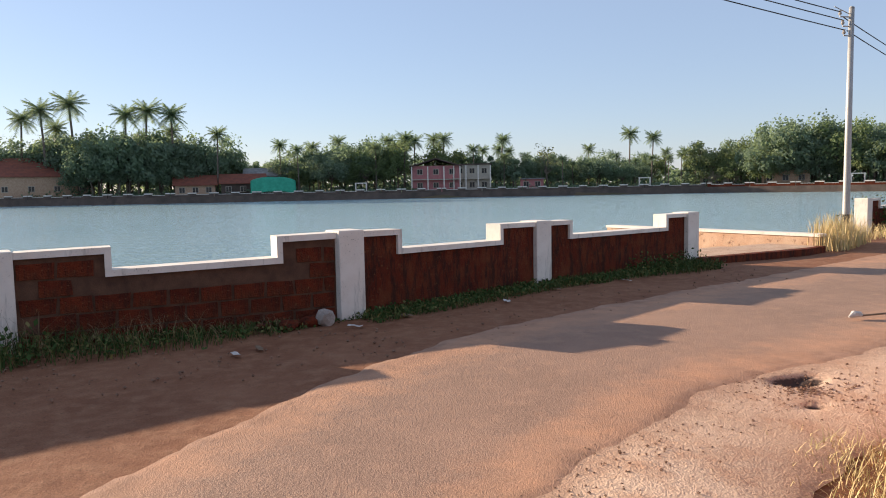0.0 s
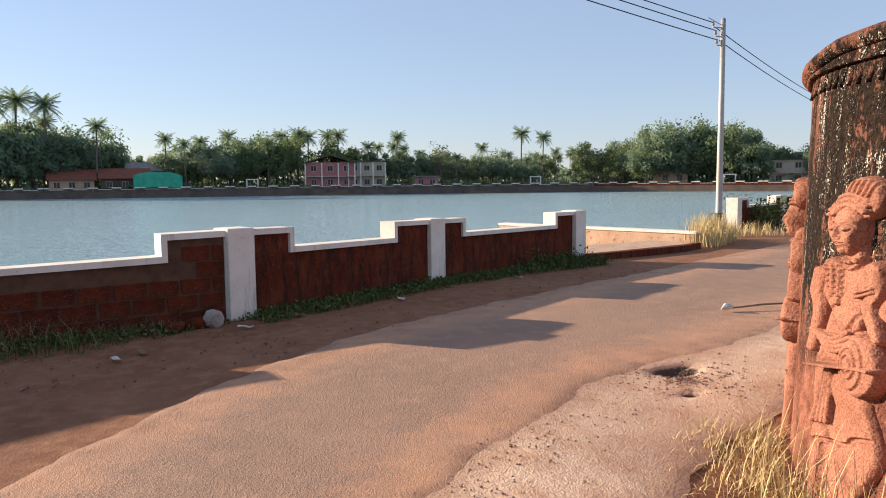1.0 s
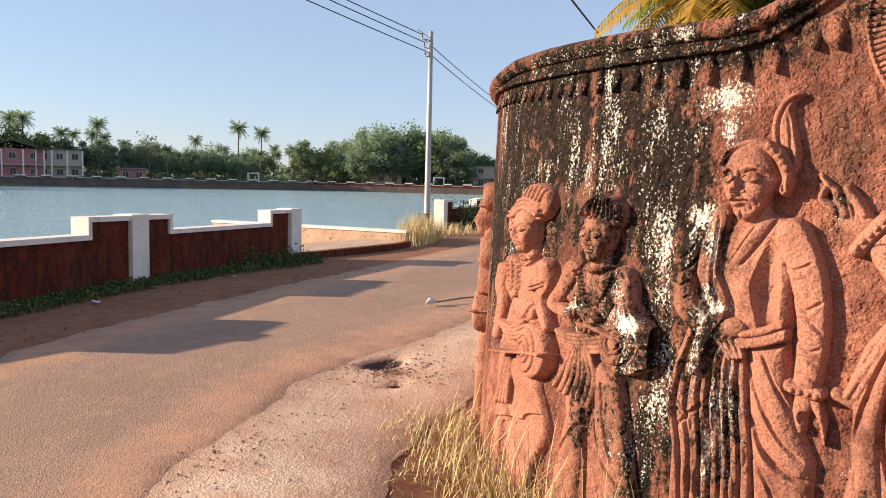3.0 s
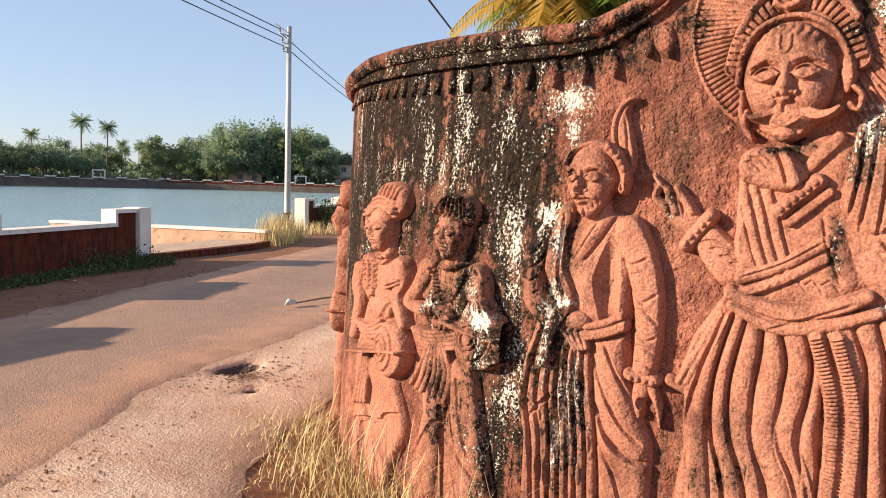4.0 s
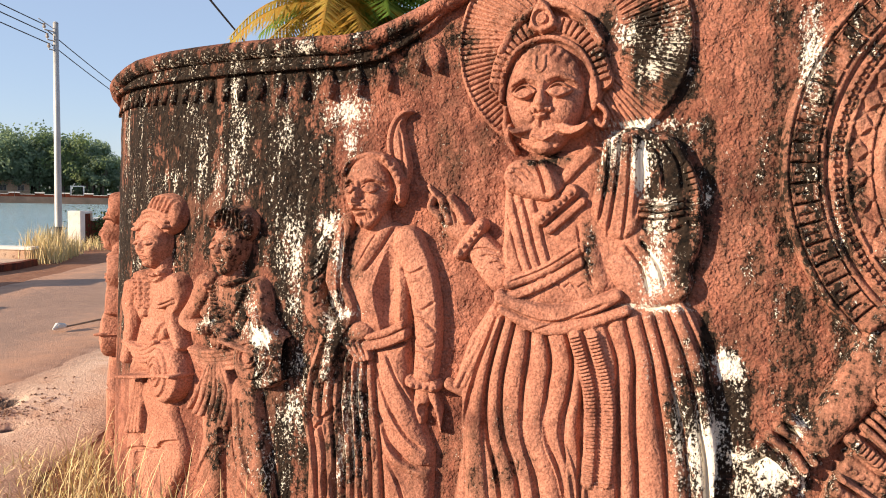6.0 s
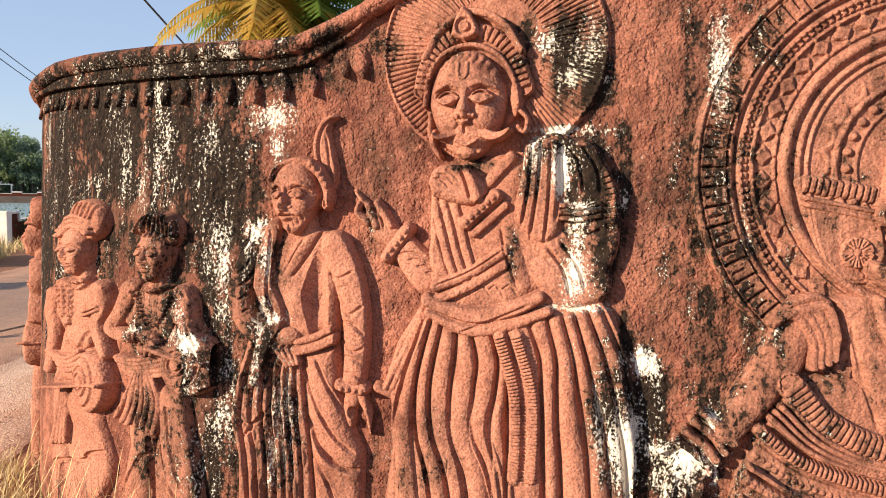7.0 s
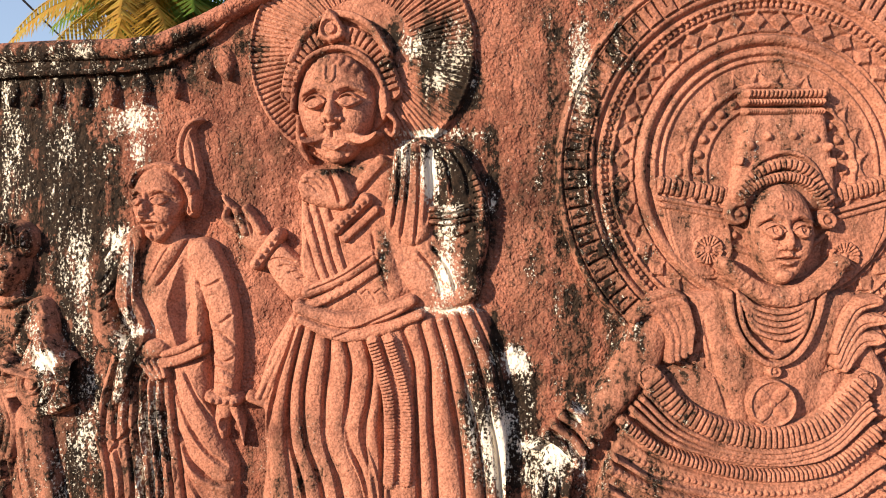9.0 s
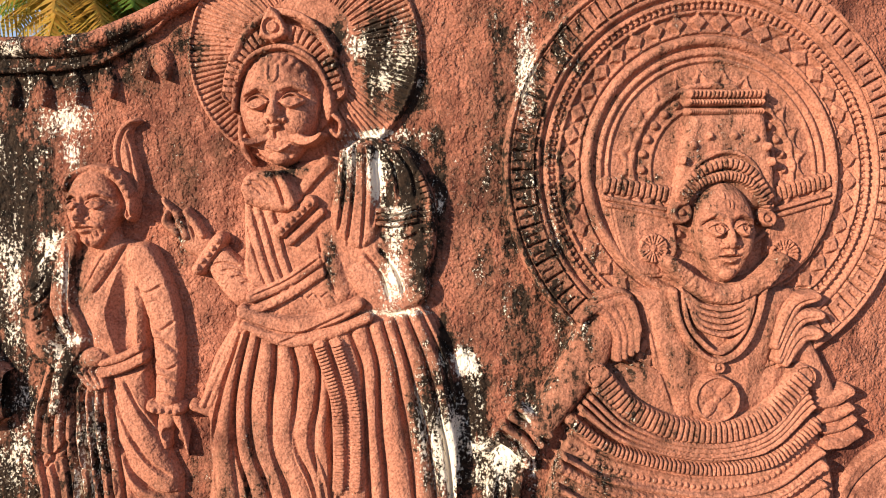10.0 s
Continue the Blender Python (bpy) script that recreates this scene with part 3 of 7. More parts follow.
MOULD += spots_on(SHEET_D, 0.0025, ((1240, 60, 70, 70, 1.0), (1300, 120, 40, 60, 0.9), (1180, 20, 50, 30, 0.6), (1230, 250, 50, 40, 0.85), (1290, 300, 40, 80, 0.95), (1312, 430, 26, 90, 0.9), (1176, 285, 36, 60, 0.5),
                                   (1250, 400, 40, 60, 0.55), (1310, 720, 40, 110, 0.6), (1358, 800, 40, 120, 1.0), (1400, 770, 60, 120, 0.85), (1346, 330, 16, 120, 0.9), (1350, 620, 14, 60, 0.9), (1065, 276, 40, 12, 0.8), (1130, 450, 14, 60, 0.4)))
LIME += spots_on(SHEET_D, 0.0025, ((1226, 290, 14, 42, 1.3), (1290, 60, 36, 46, 0.42), (1270, 108, 46, 16, 0.6), (1200, 40, 40, 24, 0.5), (1240, 208, 60, 9, 1.1), (1180, 250, 26, 40, 0.6), (1250, 486, 24, 60, 0.95),
                                  (1256, 405, 22, 36, 0.75), (1270, 356, 40, 10, 0.6), (1256, 546, 60, 8, 0.9), (1290, 740, 14, 110, 0.75), (1344, 830, 22, 70, 1.0), (1240, 640, 10, 60, 0.5), (1386, 660, 22, 20, 1.35), (1352, 345, 8, 16, 1.1), (1370, 650, 34, 12, 0.8)))
MOULD += spots_on(SHEET_B, 0.003, ((488, 374, 32, 22, 1.5), (478, 540, 30, 40, 0.9), (536, 560, 26, 34, 0.9)))
LIME += spots_on(SHEET_B, 0.003, ((546, 584, 22, 16, 0.9), (530, 535, 14, 16, 0.7), (440, 562, 22, 10, 0.8)))
MOULD += spots_on(SHEET_C, 0.0028, ((640, 450, 40, 90, 0.85), (655, 620, 50, 110, 0.85), (692, 300, 18, 40, 0.75), (700, 450, 20, 60, 0.75), (690, 770, 46, 130, 0.8)))
LIME += spots_on(SHEET_C, 0.0028, ((650, 392, 26, 16, 1.0), (680, 440, 12, 50, 0.75), (664, 540, 18, 36, 0.75), (690, 548, 22, 10, 1.0), (658, 640, 12, 60, 0.6), (706, 700, 22, 90, 0.6), (690, 190, 36, 26, 1.1), (692, 240, 18, 26, 0.9)))
MOULD += [(7.5, 1.8, 0.8, 1.3, 0.25), (6.85, 1.5, 0.32, 1.3, 0.5), (5.2, 1.9, 0.14, 0.5, 0.22), (6.95, 2.7, 0.2, 0.5, 0.5)] + spots_on(SHEET_E, 0.0027, ((870, 830, 60, 70, 0.9), (932, 140, 26, 80, 0.75), (915, 740, 26, 40, 0.6)))
LIME += spots_on(SHEET_E, 0.0027, ((900, 812, 34, 24, 1.0), (862, 800, 30, 10, 1.0), (932, 730, 12, 22, 0.9), (936, 120, 16, 60, 0.85), (860, 850, 30, 30, 0.7)))


def weather(ob, U, Z, strength=1.0, groove=0.0):
    """Mould and limewash by place; old limewash lasts longest down in the folds."""
    for name, spots in (("mould", MOULD), ("lime", LIME)):
        f = np.zeros(U.shape)
        for u, z, a, b, w in spots:
            f = np.maximum(f, w * np.exp(-((U - u) / a) ** 2 * 0.7 - ((Z - z) / b) ** 2 * 0.7))
        f = f * strength if name == "mould" else f * (1 + 0.5 * groove)
        ob.data.attributes.new(name, 'FLOAT', 'POINT').data.foreach_set("value", f.astype(np.float32))


def sm(pts, n=6):
    return [tuple(p) for p in spline([Vector((*p, 0)) for p in pts], n)]


CRISP = 1.4


def soft(a, n):
    """A field smoothed over n cells each way."""
    n = max(n, 1)
    for _ in range(2):
        for ax in (0, 1):
            pad = [(n + 1, n) if q == ax else (0, 0) for q in (0, 1)]
            c = np.cumsum(np.pad(a, pad, mode='edge'), axis=ax)
            lo, hi = [slice(None)] * 2, [slice(None)] * 2
            lo[ax], hi[ax] = slice(0, a.shape[ax]), slice(2 * n + 1, None)
            a = (c[tuple(hi)] - c[tuple(lo)]) / (2 * n + 1)
    return a


class Relief:
    """A carved relief laid out on the wall: a field of depths over run u and height z."""

    def __init__(self, u0, u1, z0, z1, d, shift=0.0, stretch=1.0):
        self.us, self.zs = np.arange(u0, u1, d), np.arange(z0, z1, d)
        self.U, self.Z = np.meshgrid(self.us, self.zs, indexing='ij')
        self.H = np.full(self.U.shape, -0.03)
        self.d, self.shift, self.stretch = d, shift, stretch

    def win(self, u0, u1, z0, z1):
        u0, u1 = u0 + self.shift, u1 + self.shift
        i0, i1 = np.searchsorted(self.us, (u0, u1))
        j0, j1 = np.searchsorted(self.zs, (z0, z1))
        s = (slice(max(i0 - 1, 0), i1 + 1), slice(max(j0 - 1, 0), j1 + 1))
        return s, self.U[s] - self.shift, self.Z[s]

    def line(self, pts, r):
        """Distance to a line, and the radius and the run at the nearest place."""
        P = np.array([(p[0], p[1]) for p in pts])
        cum = np.concatenate([[0], np.cumsum(np.linalg.norm(np.diff(P, axis=0), axis=1))])
        rmax = max(r) if isinstance(r, (list, tuple)) else r
        s, U, Z = self.win(P[:, 0].min() - rmax, P[:, 0].max() + rmax, P[:, 1].min() - rmax, P[:, 1].max() + rmax)
        best, run = np.full(U.shape, 9.0), np.zeros(U.shape)
        for k in range(len(P) - 1):
            a, v = P[k], P[k + 1] - P[k]
            t = np.clip(((U - a[0]) * v[0] + (Z - a[1]) * v[1]) / max(v @ v, 1e-12), 0, 1)
            dd = np.hypot(U - a[0] - t * v[0], Z - a[1] - t * v[1])
            near = dd < best
            best, run = np.where(near, dd, best), np.where(near, cum[k] + t * (cum[k + 1] - cum[k]), run)
        run = run / max(cum[-1], 1e-9)
        if isinstance(r, (list, tuple)):
            rad = np.interp(run, np.linspace(0, 1, len(r)), r)
        else:
            rad = np.full(U.shape, r)
        return s, best / rad, run

    def put(self, s, val, ok):
        self.H[s] = np.where(ok, np.maximum(self.H[s], val), self.H[s])

    def limb(self, pts, r, h, base=0.0):
        s, q, _ = self.line(pts, r)
        self.put(s, base + h * np.clip(1 - q * q, 0, 1) ** 0.5 - 0.5 * base * np.clip(q - 0.7, 0, 1), q < 1)

    def ridge(self, pts, r, h):
        s, q, _ = self.line(pts, r)
        on = self.H[s] > 0.002
        self.H[s] += np.where(on & (q < 1), h * np.clip(1 - q * q, 0, 1), 0)

    def swell(self, pts, r, h):
        """A ridge whose height changes along it."""
        s, q, run = self.line(pts, r)
        hh = np.interp(run, np.linspace(0, 1, len(h)), h)
        self.H[s] += np.where(q < 1, hh * np.clip(1 - q * q, 0, 1) ** 1.2, 0)

    def cut(self, pts, r, depth):
        """A narrow incised line with soft shoulders."""
        s, q, run = self.line(pts, r)
        end = np.clip(np.minimum(run, 1 - run) * 8 + 0.25, 0, 1)
        self.H[s] -= np.where((q < 1) & (self.H[s] > 0.002), depth * end * np.clip(1 - q, 0, 1) ** 0.8, 0)

    def almond(self, c, w, h, rot, height):
        """A lens-shaped swelling with pointed ends: an eye between its lids."""
        s, U, Z = self.win(c[0] - w, c[0] + w, c[1] - w, c[1] + w)
        x, z = U - c[0], Z - c[1]
        ca, sa = math.cos(rot), math.sin(rot)
        x, z = (x * ca + z * sa) / w, (-x * sa + z * ca) / h
        q = np.abs(z) / np.clip(1 - x * x, 0.02, 1)
        self.H[s] += np.where((q < 1) & (np.abs(x) < 1), height * np.clip(1 - q * q, 0, 1) ** 0.5 * np.clip(1 - x * x, 0, 1) ** 0.5, 0)

    def pleats(self, lines, h, groove, w):
        """Rounded folds between neighbouring fold lines, each line cut in as a groove."""
        for a, b in zip(lines, lines[1:]):
            mid = [((p[0] + q[0]) / 2, (p[1] + q[1]) / 2) for p, q in zip(a, b)]
            rad = [max(math.hypot(p[0] - q[0], p[1] - q[1]) * 0.5, 0.006) for p, q in zip(a, b)]
            s, q, run = self.line(mid, rad)
            self.H[s] += np.where((q < 1) & (self.H[s] > 0.002), h * np.clip(1 - q * q, 0, 1) ** 0.6, 0)
        for a in lines:
            self.cut(a, w, groove)

    def ticks(self, pts, r, depth, n):
        s, q, run = self.line(pts, r)
        self.H[s] -= np.where(q < 1, CRISP * depth * np.clip(np.cos(2 * np.pi * n * run) - 0.45, 0, 1) / 0.55, 0)

    def beads(self, pts, r, h, n):
        P = np.array([(p[0], p[1]) for p in pts])
        cum = np.concatenate([[0], np.cumsum(np.linalg.norm(np.diff(P, axis=0), axis=1))])
        for v in np.linspace(0, cum[-1], n):
            self.bump((np.interp(v, cum, P[:, 0]), np.interp(v, cum, P[:, 1])), r, r, h)

    def local(self, c, rx, rz, rot=0.0):
        m = max(rx, rz)
        s, U, Z = self.win(c[0] - m, c[0] + m, c[1] - m, c[1] + m)
        x, z = U - c[0], Z - c[1]
        ca, sa = math.cos(rot), math.sin(rot)
        return s, np.hypot((x * ca + z * sa) / rx, (-x * sa + z * ca) / rz)

    def ball(self, c, rx, rz, h, base=0.0, rot=0.0, power=2.0):
        s, q = self.local(c, rx, rz, rot)
        self.put(s, base + h * np.clip(1 - q ** power, 0, 1) ** 0.5, q < 1)

    def egg(self, c, rx, rz, h, base, rot, jaw):
        """A face's oval, narrower towards the chin."""
        m = max(rx, rz)
        s, U, Z = self.win(c[0] - m, c[0] + m, c[1] - m, c[1] + m)
        ca, sa = math.cos(rot), math.sin(rot)
        x, z = (U - c[0]) * ca + (Z - c[1]) * sa, -(U - c[0]) * sa + (Z - c[1]) * ca
        q = np.hypot(x / (rx * (1 - jaw * np.clip(-z / rz + 0.05, 0, 1))), z / rz)
        self.put(s, base + h * np.clip(1 - q ** 2.0, 0, 1) ** 0.5, q < 1)

    def bump(self, c, rx, rz, h, rot=0.0):
        s, q = self.local(c, rx, rz, rot)
        self.H[s] += np.where(q < 1, CRISP * h * np.clip(1 - q * q, 0, 1) ** 0.7, 0)

    def disc(self, c, r, h, edge):
        s, q = self.local(c, r, r)
        t = np.clip((1 - q) * r / edge, 0, 1)
        self.put(s, h * np.sqrt(1 - (1 - t) ** 2), q < 1)

    def polar(self, c, r):
        s, U, Z = self.win(c[0] - r, c[0] + r, c[1] - r, c[1] + r)
        return s, np.hypot(U - c[0], Z - c[1]), np.arctan2(Z - c[1], U - c[0])

    def ring(self, c, r, w, h):
        s, d, _ = self.polar(c, r + w)
        q = (d - r) / w
        self.H[s] += np.where(np.abs(q) < 1, CRISP * h * np.clip(1 - q * q, 0, 1) ** 0.7, 0)

    def fan(self, c, r0, r1, n, h):
        """Flat rays parted by narrow radial cuts, long and short in turn."""
        s, d, a = self.polar(c, r1)
        f = (a * n / (2 * np.pi)) % 1.0
        cut = np.clip(1 - np.abs(f - 0.5) * d * 2 * np.pi / n / 0.006, 0, 1)
        g = ((a * n / (2 * np.pi)) + 0.5) % 1.0
        mid = np.clip(1 - np.abs(g - 0.5) * d * 2 * np.pi / n / 0.005, 0, 1) * (d > r0 + 0.45 * (r1 - r0))
        self.H[s] += np.where((d > r0) & (d < r1), h * (0.35 * np.abs(np.sin(np.pi * f)) - 1.0 * cut - 0.7 * mid), 0)

    def fan_ring(self, c, r0, r1, n, h):
        s, d, a = self.polar(c, r1)
        self.H[s] += np.where((d > r0) & (d < r1), h * (np.cos(n * a) > -0.3), 0)

    def petals(self, c, r0, r1, n, h):
        """A ring of rounded tongues, each with a slit."""
        s, d, a = self.polar(c, r1)
        w = np.abs(((a * n / (2 * np.pi)) % 1.0) - 0.5) * 2
        t = (d - r0) / (r1 - r0)
        edge = np.clip(1 - np.maximum(w, np.abs(t * 2 - 1) ** 3 * 0.97) ** 9, 0, 1)
        slit = np.where((w < 0.13) & (t > 0.3) & (t < 0.85), -0.4, 0)
        self.H[s] += np.where((t > 0) & (t < 1), CRISP * h * (edge + slit), 0)

    def diamonds(self, c, r, half, n, h):
        s, d, a = self.polar(c, r + half)
        w = np.abs(((a * n / (2 * np.pi)) % 1.0) - 0.5) * 2
        q = w + np.abs(d - r) / half
        self.H[s] += np.where(q < 0.95, h * np.clip((0.95 - q) * 3, 0, 1), np.where(np.abs(d - r) < half, h * 0.25 * np.clip((q - 1.0) * 3, 0, 1), 0))

    def bead_ring(self, c, r, w, n, h):
        for k in range(n):
            a = 2 * math.pi * k / n
            self.bump((c[0] + r * math.cos(a), c[1] + r * math.sin(a)), w, w, h)

    def crescent(self, c, r, a, w, h):
        p = (c[0] + r * math.cos(a), c[1] + r * math.sin(a))
        s, U, Z = self.win(p[0] - w, p[0] + w, p[1] - w, p[1] + w)
        d1 = np.hypot(U - p[0], Z - p[1])
        d2 = np.hypot(U - p[0] - 0.45 * w * math.cos(a), Z - p[1] - 0.45 * w * math.sin(a))
        self.H[s] += np.where((d1 < w) & (d2 > w * 0.85), h * np.clip((w - d1) / (w * 0.3), 0, 1), 0)

    def petal(self, c, length, a, w, h):
        m = (c[0] + 0.5 * length * math.cos(a), c[1] + 0.5 * length * math.sin(a))
        self.bump(m, 0.5 * length, w, h, a)

    def shape(self, poly, h, edge, base=0.0):
        """A filled outline whose rim rounds off over the edge's width."""
        P = np.array([p[:2] for p in poly])
        s, U, Z = self.win(P[:, 0].min(), P[:, 0].max(), P[:, 1].min(), P[:, 1].max())
        ins = inside(U, Z, [tuple(p) for p in P])
        best = np.full(U.shape, 9.0)
        for k in range(len(P)):
            a, v = P[k], P[(k + 1) % len(P)] - P[k]
            t = np.clip(((U - a[0]) * v[0] + (Z - a[1]) * v[1]) / max(v @ v, 1e-12), 0, 1)
            best = np.minimum(best, np.hypot(U - a[0] - t * v[0], Z - a[1] - t * v[1]))
        q = np.clip(best / edge, 0, 1)
        self.put(s, base + h * np.sqrt(1 - (1 - q) ** 2), ins)

    def build(self, name, parent, label, rough=0.002, seed=1, dirt=1.0):
        H = self.H
        on = H > 0.0
        full = np.where(on, H, 0)
        broad, close = soft(full, int(0.045 / self.d)), soft(full, int(0.012 / self.d))
        carved = 0.58 * broad + 0.9 * (close - broad) + 1.1 * (full - close)
        groove = np.clip((close - full) / 0.006, 0, 1)
        rim = np.clip(2.2 * soft(on * 1.0, max(int(0.014 / self.d), 1)) - 1.1, 0, 1) ** 0.5
        H = np.where(on, np.maximum(carved * rim, 0.004), H)
        H = H + np.where(on, rough * fbm(self.U, self.Z, 30, 3, seed) + 1.6 * rough * fbm(self.U, self.Z, 7, 2, seed + 1), 0)
        cell = on[:-1, :-1] | on[1:, :-1] | on[1:, 1:] | on[:-1, 1:]
        nu, nz = H.shape
        idx = np.arange(nu * nz).reshape(nu, nz)
        quads = np.stack([idx[:-1, :-1], idx[:-1, 1:], idx[1:, 1:], idx[1:, :-1]], -1)[cell]
        used = np.unique(quads)
        remap = np.full(nu * nz, -1)
        remap[used] = np.arange(len(used))
        U, Z = self.U.reshape(-1)[used] * self.stretch, self.Z.reshape(-1)[used]
        V = on_wall(U, Z, H.reshape(-1)[used])
        ob = raw_mesh(name, V.tolist(), remap[quads].tolist(), M_FIGURE, parent, True, label)
        weather(ob, U, Z, dirt, groove.reshape(-1)[used])
        return ob


def head(r, c, w, h, base, depth, yaw=0.0, roll=0.0, eyes=1.0, low=0.0, lips=1.0, jaw=0.34):
    """A plain carved head: brow, lids, nose, lips and chin. yaw turns it, low drops the mouth."""
    ca, sa = math.cos(roll), math.sin(roll)

    def at(x, y):
        x = (x + yaw * (1 - abs(x))) * w
        y = y * h
        return (c[0] + x * ca - y * sa, c[1] + x * sa + y * ca)

    t = lambda f: max(f * w, 0.005)
    r.egg(c, w, h, depth, base, roll, jaw)
    k = 1.55 * max(w / 0.2, 0.42)
    for sd in (-1, 1):
        r.swell(sm([at(0.06 * sd, 0.16), at(0.42 * sd, 0.15), at(0.84 * sd, 0.12)]), [t(0.2), t(0.27), t(0.16)], [-0.006 * k, -0.022 * k, -0.008 * k])
        r.bump(at(0.5 * sd, -0.24), 0.36 * w, 0.26 * h, 0.012 * k)
        r.swell(sm([at(0.16 * sd, 0.32), at(0.42 * sd, 0.385), at(0.8 * sd, 0.26)]), [t(0.08), t(0.1), t(0.06)], [0.004 * k, 0.013 * k, 0.007 * k])
        r.almond(at(0.43 * sd, 0.10), 0.33 * w, 0.14 * h * min(eyes, 1.2), roll, 0.042 * k)
        r.swell(sm([at(0.13 * sd, 0.10), at(0.28 * sd, 0.2), at(0.46 * sd, 0.225), at(0.74 * sd, 0.10)]), t(0.045), [0.006 * k, 0.013 * k, 0.013 * k, 0.004 * k])
        r.cut(sm([at(0.14 * sd, 0.10), at(0.30 * sd, 0.165), at(0.46 * sd, 0.185), at(0.70 * sd, 0.10)]), t(0.035), 0.012 * k)
        r.cut(sm([at(0.2 * sd, 0.21), at(0.32 * sd, 0.262), at(0.5 * sd, 0.27), at(0.78 * sd, 0.15)]), t(0.04), 0.011 * k)
        r.swell(sm([at(0.17 * sd, 0.06), at(0.43 * sd, -0.005), at(0.7 * sd, 0.07)]), t(0.05), [0.004 * k, 0.010 * k, 0.004 * k])
        if eyes > 1.2:
            r.ring(at(0.42 * sd, 0.11), t(0.13), 0.04 * w, 0.007)
            r.bump(at(0.42 * sd, 0.11), 0.05 * w, 0.05 * w, 0.006)
    r.swell([at(0, 0.30), at(0, 0.14), at(0, -0.04), at(0, -0.2), at(0, -0.27)], [t(0.13), t(0.14), t(0.18), t(0.24), t(0.2)], [0.006 * k, 0.024 * k, 0.038 * k, 0.052 * k, 0.032 * k])
    for sd in (-1, 1):
        r.bump(at(0.21 * sd, -0.22), t(0.11), 0.065 * h, 0.012 * k)
    r.cut([at(-0.1, -0.285), at(0.1, -0.285)], t(0.05), 0.012 * k)
    if lips:
        r.swell(sm([at(-0.34, low - 0.475), at(-0.12, low - 0.425), at(0, low - 0.44), at(0.12, low - 0.425), at(0.34, low - 0.475)]), t(0.075), [0.004 * k, 0.02 * k, 0.018 * k, 0.02 * k, 0.004 * k])
        r.swell(sm([at(-0.26, low - 0.53), at(0, low - 0.57), at(0.26, low - 0.53)]), t(0.095), [0.006 * k, 0.024 * k, 0.006 * k])
        r.cut(sm([at(-0.36, low - 0.48), at(-0.12, low - 0.495), at(0, low - 0.505), at(0.12, low - 0.495), at(0.36, low - 0.48)]), t(0.04), 0.016 * k)
        r.swell(sm([at(-0.2, low - 0.67), at(0, low - 0.69), at(0.2, low - 0.67)]), t(0.08), [-0.004 * k, -0.010 * k, -0.004 * k])
    r.bump(at(0, 0.5 * low - 0.82), 0.26 * w, 0.14 * h, 0.014 * k)


